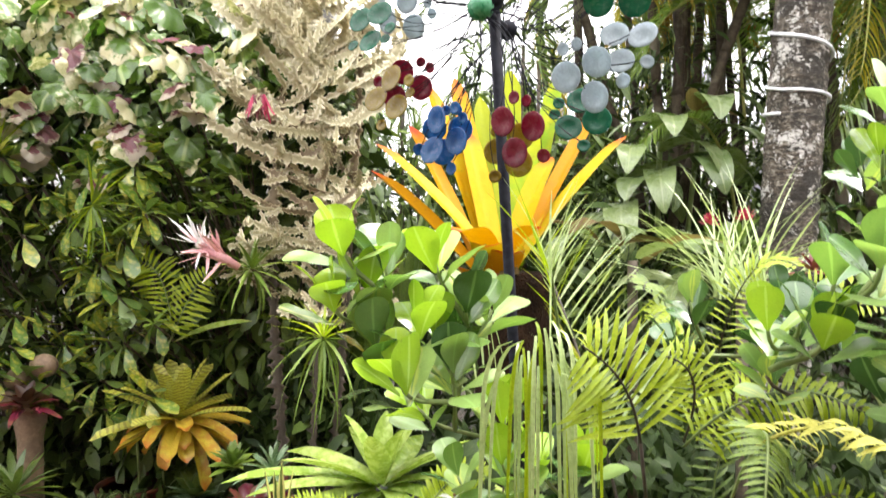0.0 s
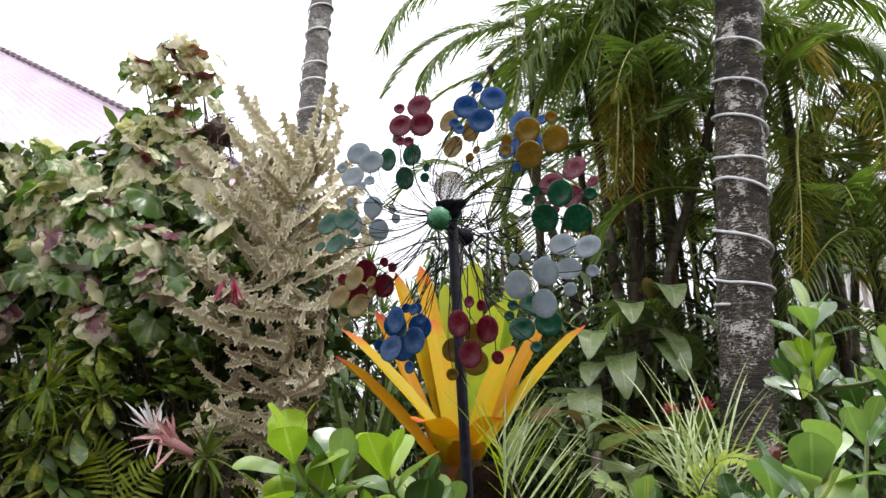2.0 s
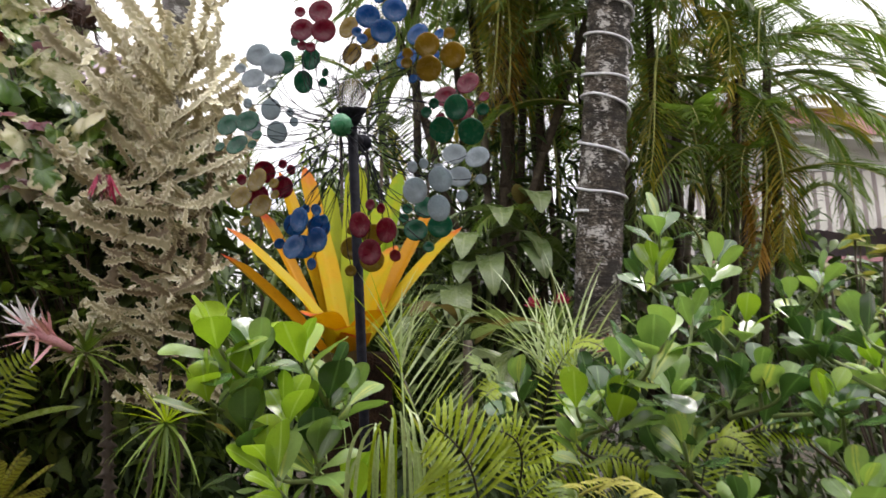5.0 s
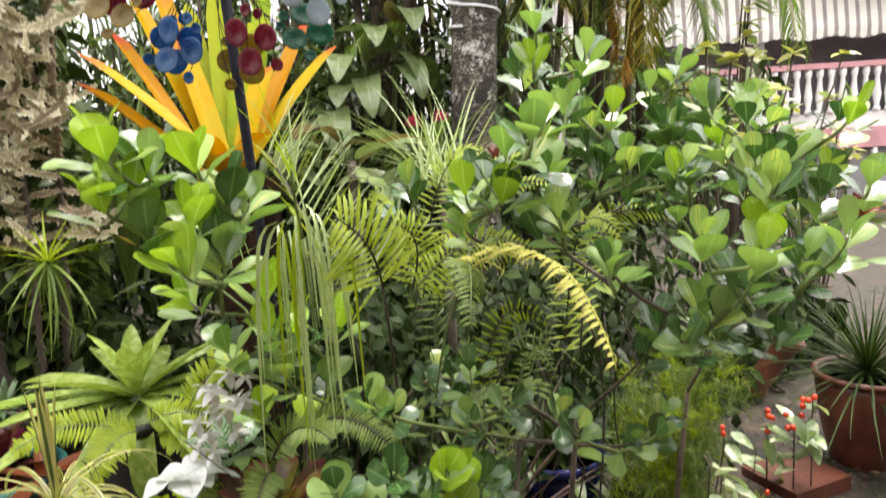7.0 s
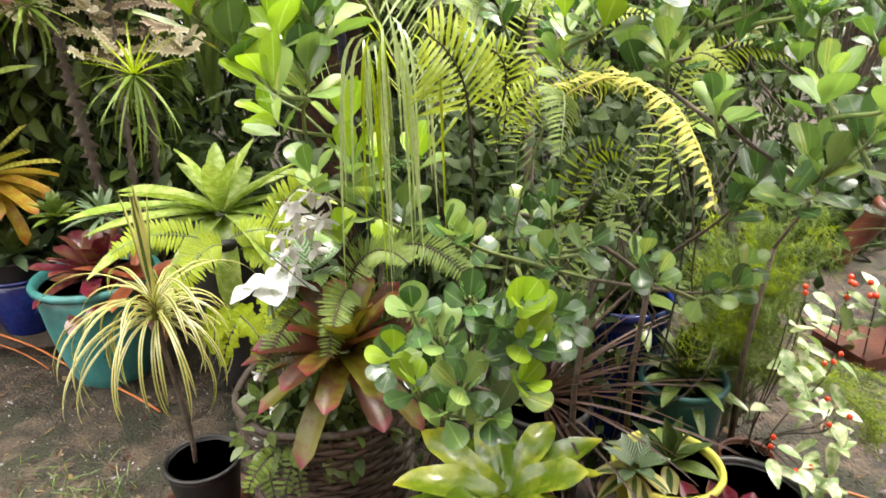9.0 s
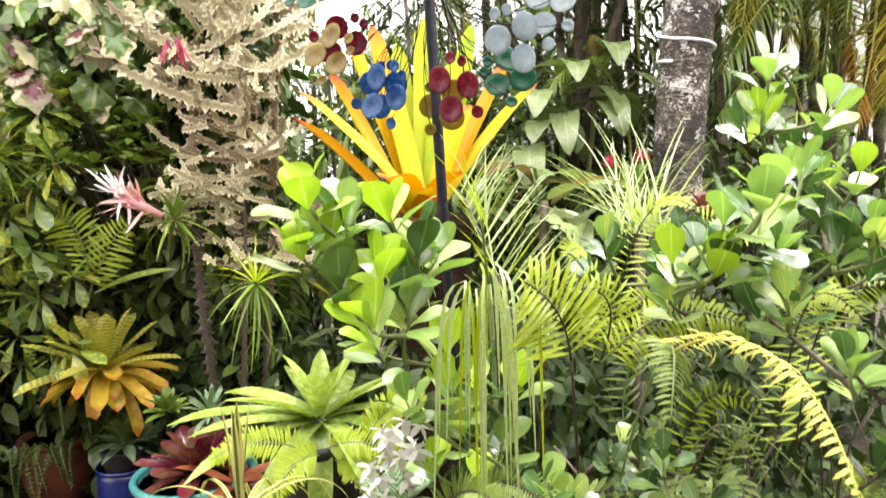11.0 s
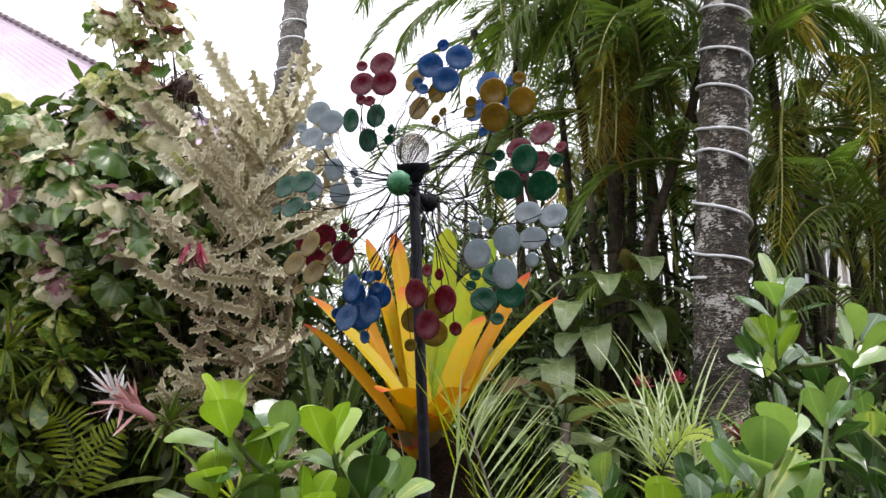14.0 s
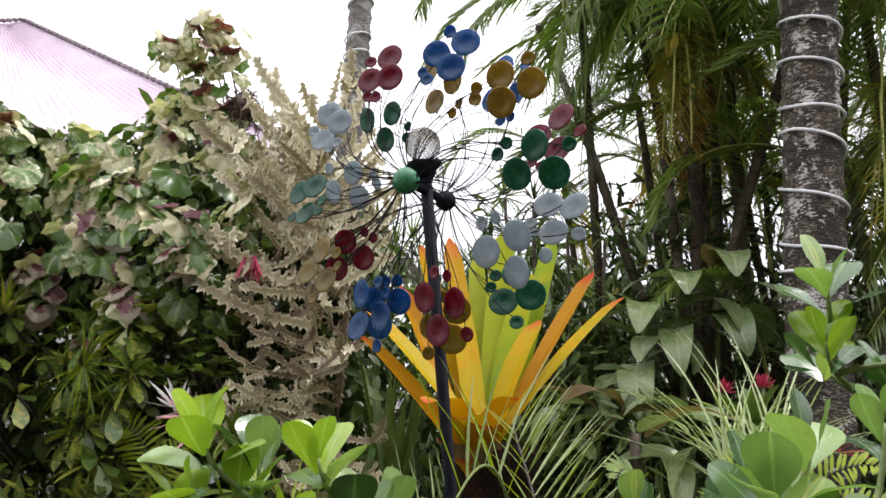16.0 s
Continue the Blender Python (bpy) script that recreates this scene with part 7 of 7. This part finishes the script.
def sword_ferns():
    t = thing("fern", (-0.2, 2.1, 0.3), "green fishbone fern under a bright bromeliad", "fern")
    for a, b in (((-0.22, 2.10, 0.62), (-0.52, 2.02, 0.66)), ((-0.18, 2.10, 0.64), (0.10, 1.98, 0.60)), ((-0.2, 2.1, 0.62), (-0.35, 1.95, 0.52)), ((-0.15, 2.1, 0.60), (0.0, 1.95, 0.50)), ((-0.05, 2.0, 0.70), (0.12, 1.9, 0.84))):
        a, b = Vector(a), Vector(b)
        fern_frond(t, bezier(a, a.lerp(b, 0.3) + Vector((0, 0, 0.07)), a.lerp(b, 0.7) + Vector((0, -0.02, 0.08)), b, 14), 0.065, 28, FERN_LIME, 0.010, stem=GREEN_STEM, flat=(0, -0.75, 0.6))
    t = thing("fern", (0.18, 1.45, 0.4), "dark green lacy fern over the basket", "fern")
    for a, b in (((0.14, 1.42, 0.66), (0.32, 1.20, 0.62)), ((0.1, 1.42, 0.72), (0.20, 1.18, 0.86)), ((0.12, 1.42, 0.7), (0.02, 1.2, 0.66)), ((0.2, 1.4, 0.8), (0.36, 1.2, 0.76)), ((0.05, 1.45, 0.66), (-0.12, 1.28, 0.6)), ((0.15, 1.42, 0.6), (0.24, 1.22, 0.5))):
        a, b = Vector(a), Vector(b)
        fern_frond(t, bezier(a, a.lerp(b, 0.3) + Vector((0, 0, 0.09)), a.lerp(b, 0.7) + Vector((0, -0.02, 0.08)), b, 14), 0.05, 34, FERN, 0.0062, flat=(0, -0.75, 0.6))
    t = thing("fern", (-0.08, 1.3, 0.38), "small trailing fern over the basket rim", "fern")
    for i in range(30):
        a = Vector((-0.13 + 0.0135 * i, 1.22 + 0.006 * i + jit(0.02), 0.43))
        b = a + Vector((jit(0.06), -0.07 + jit(0.02), -0.07 + jit(0.06)))
        fern_frond(t, bezier(a, a + Vector((0, -0.03, 0.04)), b + Vector((0, 0, 0.03)), b, 8), 0.026, 12, FERN if i % 2 else MIDLEAF, 0.008, flat=(0, -0.8, 0.5))
    t = thing("fern", (-0.05, 1.75, 0.3), "trailing small-leaved fern with round leaflets", "fern")
    for i in range(7):
        a = Vector((-0.22 + 0.04 * i, 1.72, 0.56 + jit(0.05)))
        b = a + Vector((jit(0.12), -0.14, -0.12 + jit(0.08)))
        fern_frond(t, bezier(a, a + Vector((0, -0.05, 0.06)), b + Vector((0, 0, 0.06)), b, 8), 0.035, 14, FERN_LIME, 0.020, flat=(0, -0.8, 0.5))
    t = thing("trailing_plant", (-1.45, 3.1, 0.35), "trailing green plant over a red-brown pot", "plant")
    for i in range(12):
        a = Vector((-1.62 + 0.025 * i, 3.06 + jit(0.03), 0.36))
        b = a + Vector((jit(0.10) - 0.03, -0.05 + jit(0.03), -0.16 + jit(0.12)))
        fern_frond(t, bezier(a, a + Vector((0, -0.06, 0.03)), b + Vector((0, -0.02, 0.1)), b, 8), 0.018, 16, DARKLEAF if i % 3 else MIDLEAF, 0.009, stem=GREEN_STEM, flat=(jit(0.6), -0.9, 0.2), hang=1.0)


sword_ferns()


def asparagus():
    t = thing("asparagus_fern", (1.28, 1.45, 0.0), "airy yellow-green asparagus fern with fine needles", "fern")
    for i in range(84):
        a = Vector((1.26 + jit(0.06), 1.40 + jit(0.05), 0.1))
        b = Vector((R.uniform(1.02, 1.46), R.uniform(1.22, 1.45), R.uniform(0.28, 0.82)))
        if i % 5 == 0:
            b = a + Vector((0.22 + jit(0.1), -0.35, 0.12))
        pts = bezier(a, a + Vector((0, 0, 0.35)), b + Vector((0, 0, 0.15)), b, 12)
        s = Shape()
        for p in pts[3:]:
            for _ in range(6):
                d = Vector((jit(1), jit(1), jit(0.7)))
                L = R.uniform(0.03, 0.06)
                fm = frame_of(p, d, jit(90))
                s.add(blade(L, 0.003, reed, 0.2, 0, 2), fm)
                for q in range(5):
                    pp = fm @ Vector((0, L * (0.2 + 0.16 * q), 0))
                    s.add(blade(0.020, 0.003, reed, 0.1, 0, 1), frame_of(pp, Vector((jit(1), jit(1), jit(1))), jit(90)))
        s.add(tube(pts, 0.0014, 4), None, 1)
        part("plume", s, (FERN if i % 3 else FERN_LIME, GREEN_STEM), t)


asparagus()


def berry_plant():
    t = thing("berry_bush", (1.16, 1.16, 0.15), "speckled-leaf shrub with orange-red berries on thin dark stems", "shrub")
    ends = [(1.10, 1.08, 0.62), (1.16, 1.10, 0.58), (1.22, 1.15, 0.66), (1.06, 1.02, 0.32), (1.15, 1.0, 0.26), (1.26, 1.05, 0.36), (1.20, 0.98, 0.40), (1.32, 1.12, 0.46), (1.12, 1.0, 0.15), (1.24, 1.0, 0.2)]
    for i, e in enumerate(ends):
        e = Vector(e)
        a = Vector((1.15 + jit(0.03), 1.18 + jit(0.03), 0.12))
        part("stem", tube(bezier(a, a + Vector((0, 0, 0.2)), e - Vector((0, 0, 0.12)), e, 8), 0.002, 5), BLACK_STEM, t)
        for k in range(R.choice((0, 1, 2, 3))):
            p = e + Vector((jit(0.025), jit(0.02), jit(0.025)))
            part("berry", Shape().add(ball(0.0075, 10), Matrix.Translation(p)), BERRY, t)
        for k in range(9):
            d = heading(R.uniform(60, 300), R.uniform(-45, 35))
            part("leaf", Shape().add(blade(R.uniform(0.05, 0.09), 0.034, ovate, 0.5, 0.2, 6, 2, 0.05), frame_of(e - Vector((0, 0, 0.03 * k)) + d * 0.015, d, jit(20))), SPECKLED, t)
    for p in ((2.05, 1.62, 0.35), (2.12, 1.60, 0.42), (2.0, 1.7, 0.30)):
        q = thing("berry_bush", (p[0], p[1], 0), "orange-red berries on a leafy stem by terracotta pots", "shrub")
        part("stem", tube([(p[0], p[1], 0), p], 0.003, 5), BLACK_STEM, q)
        for k in range(4):
            part("berry", Shape().add(ball(0.012, 10), Matrix.Translation(Vector(p) + Vector((jit(0.05), jit(0.03), jit(0.04))))), BERRY, q)
        for k in range(8):
            d = heading(R.uniform(0, 360), R.uniform(-40, 40))
            part("leaf", Shape().add(blade(0.11, 0.045, ovate, 0.5, 0.2, 5), frame_of(Vector(p) - Vector((0, 0, 0.03 * k)), d)), SPECKLED if k % 2 else MIDLEAF, q)


berry_plant()


def broad_plant():
    t = thing("broad_leaf_plant", (1.0, 3.05, 0), "tall plant with arching broad ribbed leaves and brownish top", "plant")
    for sx, h in ((0.90, 1.80), (1.06, 1.88), (0.76, 1.66)):
        c = Vector((sx, 2.92, h))
        part("stem", tube(bezier((1.0, 3.08, 0), (1.0, 3.08, 0.7), (sx, 3.06, h - 0.5), c, 8), 0.011, 7), GREEN_STEM, t)
        for i in range(6):
            az = 137.5 * i + jit(15)
            d = heading(az, R.uniform(30, 65))
            if d.y > 0.5:
                d.y *= -0.5
            part("leaf", Shape().add(blade(R.uniform(0.36, 0.50), R.uniform(0.12, 0.16), lance, R.uniform(1.9, 2.7), 0.18, 18, 3, 0.04), frame_of(c - Vector((0, 0, 0.05 * i)), d, jit(15))), BROAD, t)
    for d in ((0.5, -0.3, 0.5), (-0.3, -0.4, 0.6), (0.8, -0.2, 0.15)):
        part("leaf", Shape().add(blade(0.17, 0.06, ovate, 0.8, 0.3, 8, 2), frame_of((1.03, 2.86, 1.93), d, jit(20))), BROWN_LEAF, t, "pinkish brown young leaf")
    t.location, t.scale = (1.27, 3.95, 0.0), (1.30, 1.30, 1.12)
    t = thing("broad_leaf_plant", (0.7, 2.65, 0), "low plant with long dull green and brown drooping leaves", "plant")
    for i in range(16):
        az = R.uniform(100, 260) if i % 3 else R.uniform(-60, 60)
        c = Vector((0.45 + 0.036 * i, 2.68 + jit(0.1), 1.40 + jit(0.12)))
        part("leaf", Shape().add(blade(R.uniform(0.26, 0.40), R.uniform(0.07, 0.10), ovate, R.uniform(0.9, 1.7), 0.25, 10, 2, 0.08), frame_of(c, heading(az, R.uniform(5, 50)), jit(25))), BROWN_LEAF if i % 4 == 0 else BROAD, t)
    part("stem", tube([(0.7, 2.65, 0), (0.7, 2.66, 1.4)], 0.02, 7), WOOD, t)


broad_plant()

WHORL = [Shape().add(blade(1.0, w, obovate, b, 0.15, 6, 1)).mesh("leaflet", m) for w, b in ((0.42, 0.3), (0.38, 0.6)) for m in (SCHEFF, SCHEFF, MIDLEAF)]


def schefflera():
    t = thing("schefflera", (-1.7, 3.1, 0), "dark glossy schefflera with yellow-flecked leaflets in whorls", "shrub")
    for i in range(96):
        x = R.uniform(-2.5, -1.18)
        c = Vector((x, hedge_front(x) - R.uniform(0.06, 0.26), R.uniform(0.75, 1.85)))
        part("stem", tube(bezier((x * 0.7 - 0.5, 3.7, 0), (x * 0.7 - 0.5, 3.7, 0.6), c + Vector((0, 0.4, -0.2)), c, 7), 0.005, 5), WOOD, t)
        for k in range(7):
            a = 51 * k + jit(10)
            d = Vector((math.cos(radians(a)), -0.45, math.sin(radians(a)) * 0.8 - 0.15))
            piece("leaflet", R.choice(WHORL), t, frame_of(c + d * 0.02, d, jit(20), R.uniform(0.10, 0.155)))
    t = thing("fresh_shrub", (-1.0, 3.0, 0), "shrub with small fresh green pointed leaves", "shrub")
    ms = [Shape().add(blade(1.0, 0.34, lance, 0.5, 0.2, 5, 1)).mesh("leaf", m) for m in (MIDLEAF, FERN, FERN)]
    near = [(-1.211, 2.840, 1.628), (-1.164, 2.840, 1.595), (-1.010, 2.840, 1.774), (-0.963, 2.840, 1.731), (-0.938, 2.840, 1.677), (-0.896, 2.840, 1.579), (-1.075, 2.840, 1.561), (-0.997, 2.840, 1.613), (-0.869, 2.840, 1.633), (-1.330, 2.840, 1.160), (-1.303, 2.840, 1.125), (-1.198, 2.840, 1.132)]
    for i in range(46):
        c = Vector((R.uniform(-1.4, -0.78), R.uniform(2.84, 3.0), R.uniform(1.42, 1.95)))
        if i < len(near):
            c = Vector(near[i])
        part("stem", tube(bezier((-1.0, 3.5, 0), (-1.0, 3.5, 0.8), c + Vector((0, 0.3, -0.15)), c, 6), 0.004, 4), WOOD, t)
        for k in range(8):
            d = heading(45 * k + jit(15), R.uniform(-10, 50))
            piece("leaf", R.choice(ms), t, frame_of(c, d + Vector((0, -0.25, 0)), jit(20), R.uniform(0.06, 0.10)))


schefflera()


def little_fan():
    t = thing("fan_palm", (-1.42, 3.12, 0), "small fan palm leaf against the dark hedge", "palm")
    part("stem", tube(bezier((-1.42, 3.2, 0), (-1.42, 3.2, 0.8), (-1.45, 3.0, 1.3), (-1.45, 2.85, 1.62), 8), 0.006, 6), GREEN_STEM, t)
    for i in range(22):
        a = radians(-150 + 230 * i / 21)
        part("leaflet", Shape().add(blade(R.uniform(0.22, 0.28), 0.017, reed, R.uniform(0.2, 0.7), 0.4, 7), frame_of((-1.45, 2.84, 1.62), Vector((math.cos(a), -0.35, math.sin(a) * 0.8)), jit(30))), FERN if i % 3 else FERN_LIME, t)


little_fan()


def pale_shrub():
    t = thing("pale_shrub", (3.2, 3.05, 0), "open shrub with pale yellow-green variegated leaves", "shrub")
    ms = [Shape().add(blade(1.0, 0.6, ovate, 0.4, 0.2, 5, 1)).mesh("leaf", m) for m in (HIB_PALE, FERN_YELLOW, SPECKLED)]
    for i in range(60):
        c = Vector((R.gauss(3.3, 0.34), R.gauss(3.0, 0.15), R.uniform(1.1, 1.9)))
        if i < 6:
            c = Vector((3.28 + jit(0.05), 3.0, 1.9 + 0.08 * i))
        part("stem", tube(bezier((3.2, 3.05, 0), (3.2, 3.05, 0.7), c + Vector((0, 0.05, -0.4)), c, 7), 0.006, 5), WOOD, t)
        for k in range(6):
            d = heading(60 * k + jit(20), R.uniform(-20, 40)) + Vector((0, -0.3, 0))
            piece("leaf", R.choice(ms), t, frame_of(c, d, jit(25), R.uniform(0.07, 0.12)))
    t2 = thing("pale_shrub", (3.9, 3.0, 0), "low pale pinkish variegated shrub by the wall", "shrub")
    for i in range(30):
        c = Vector((R.gauss(3.85, 0.22), R.gauss(3.0, 0.15), R.uniform(0.7, 1.4)))
        part("stem", tube([(3.9, 3.0, 0), c], 0.005, 4), WOOD, t2)
        for k in range(6):
            d = heading(60 * k + jit(20), R.uniform(-20, 40)) + Vector((0, -0.3, 0))
            piece("leaf", R.choice(ms[:2]), t2, frame_of(c, d, jit(25), R.uniform(0.06, 0.10)))


pale_shrub()


# ---- ornaments and loose things ----
def nest():
    t = thing("hanging_epiphyte", (-0.902, 2.93, 2.705), "dark brown tangled dried plant ball hanging in the cactus", "plant")
    s = Shape()
    for i in range(150):
        d = Vector((R.gauss(0, 1), R.gauss(0, 1), R.gauss(0, 1))).normalized()
        p = Vector((-0.902, 2.93, 2.765)) + Vector((d.x * 0.05, d.y * 0.05, d.z * 0.07))
        s.add(tube(bezier(p, p + Vector((jit(0.05), jit(0.05), jit(0.05))), p + Vector((jit(0.07), jit(0.05), jit(0.08))), p + Vector((jit(0.07), jit(0.05), -0.05 + jit(0.08))), 5), 0.0022, 4))
    s.add(ball(0.055, 12, 1.3), Matrix.Translation((-0.902, 2.93, 2.765)))
    part("tangle", s, CORDY, t)["kind"] = "stuff"


nest()


def ball_ornament():
    t = thing("garden_ornament", (-1.78, 2.98, 0), "tan stone balls on a weathered post among leaves", "ornament")
    part("post", Shape().add(lathe([(0.07, 0), (0.08, 0.05), (0.055, 0.12), (0.05, 0.62), (0.065, 0.70), (0.065, 0.74), (0.01, 0.75)], 18, 0.02), pose(-1.80, 2.98, 0)), STONE, t)
    for x, y, z, r in ((-1.735, 2.97, 0.94, 0.056), (-1.85, 2.97, 0.88, 0.052), (-1.87, 2.93, 0.80, 0.044), (-1.79, 2.98, 0.80, 0.075)):
        part("stone_ball", Shape().add(ball(r, 20, 0.92), pose(x, y, z)), STONE, t)
    rosette((-1.74, 2.86, 0.78), 20, 0.13, 0.05, [CORDY, WINE], "dark reddish leaves round stone balls", (-10, 60), (0.2, 0.6), prof=ovate, name="foliage_plant", category="plant", group="")

    rosette((-1.78, 2.84, 0.42), 40, 0.26, 0.03, [MIDLEAF, FERN, DARKLEAF], "green strap leaves in front of a stone post", (-40, 70), (0.4, 1.2), prof=lance, name="foliage_plant", category="plant", group="")


ball_ornament()


def clay_stack():
    t = thing("clay_pipe", (2.78, 2.46, 0.0), "terracotta clay pipe leaning by the pots", "pipe")
    m = Matrix.Translation((2.76, 2.46, 0.05)) @ Euler((radians(25), radians(20), 0)).to_matrix().to_4x4() @ Matrix.Scale(0.75, 4)
    part("tube", Shape().add(lathe([(0.09, 0), (0.10, 0.02), (0.08, 0.06), (0.08, 0.40), (0.10, 0.44), (0.10, 0.48), (0.07, 0.48), (0.07, 0.1)], 24), m), TERRA, t)
    t = thing("brick_slab", (2.1, 1.68, 0), "red clay slab edging the path", "slab")
    part("slab", box(2.02, 2.32, 1.58, 1.84, 0.0, 0.06), TERRA, t, "", False)


clay_stack()


def cables():
    t = thing("cable", (-1.1, 2.85, 0.01), "orange cable lying on the path", "cable")
    part("sheath", tube(bezier((-2.2, 3.3, 0.07), (-1.5, 3.15, 0.08), (-1.15, 2.90, 0.085), (-0.88, 2.6, 0.012), 16) + bezier((-0.86, 2.58, 0.012), (-0.7, 2.4, 0.012), (-0.6, 2.3, 0.012), (-0.5, 2.15, 0.012), 10), 0.0042, 6), CABLE, t)
    t = thing("cable", (-1.2, 2.8, 0.01), "thin orange cable lying beside another", "cable")
    part("sheath", tube(bezier((-2.2, 3.2, 0.07), (-1.6, 3.06, 0.08), (-1.2, 2.90, 0.085), (-0.95, 2.6, 0.012), 16), 0.003, 6), CABLE, t)
    t = thing("cable", (1.4, 1.05, 0.01), "orange cable curling over wet concrete", "cable")
    part("sheath", tube(bezier((1.20, 1.0, 0.012), (1.34, 1.16, 0.012), (1.45, 1.14, 0.012), (1.50, 1.0, 0.012), 14) + bezier((1.502, 0.98, 0.012), (1.52, 0.9, 0.012), (1.55, 0.8, 0.012), (1.7, 0.6, 0.012), 8), 0.0055, 6), CABLE, t)
    t = thing("cable", (1.9, 1.3, 0.01), "thin pale cable on the path", "cable")
    part("sheath", tube(bezier((1.6, 1.35, 0.01), (1.8, 1.55, 0.01), (2.0, 1.4, 0.01), (2.2, 1.2, 0.01), 12), 0.004, 5), STONE, t)


cables()


def low_branch():
    t = thing("branch", (0.45, 1.38, 0), "grey bare woody branch crossing the shrubs", "branch")
    part("limb", tube(bezier((0.46, 1.45, 0.0), (0.40, 1.42, 0.6), (0.33, 1.36, 0.98), (0.55, 1.28, 0.88), 14) + bezier((0.56, 1.28, 0.875), (0.62, 1.27, 0.85), (0.7, 1.25, 0.82), (0.82, 1.2, 0.70), 8), 0.006, 7), WOOD, t)
    for a, b in (((0.50, 1.32, 0.9), (0.58, 1.2, 0.75)), ((0.36, 1.38, 0.9), (0.46, 1.22, 0.78)), ((0.62, 1.27, 0.86), (0.66, 1.22, 1.0))):
        part("twig", tube([a, b], 0.003, 5), WOOD, t)


low_branch()


def thicket():
    """Thin bare stems rising inside the shrubs."""
    t = thing("thicket", (0.7, 1.55, 0), "thin dark stems crowding inside the shrubs", "shrub")
    for i in range(34):
        a = Vector((R.uniform(0.15, 1.35), R.uniform(1.30, 1.60), 0))
        b = a + Vector((jit(0.4), jit(0.2), R.uniform(0.5, 1.1)))
        part("stem", tube(bezier(a, a + Vector((jit(0.1), 0, 0.3)), b - Vector((jit(0.3), 0, 0.25)), b, 8), R.uniform(0.0015, 0.003), 4), R.choice((BLACK_STEM, BLACK_STEM, WOOD)), t)


thicket()
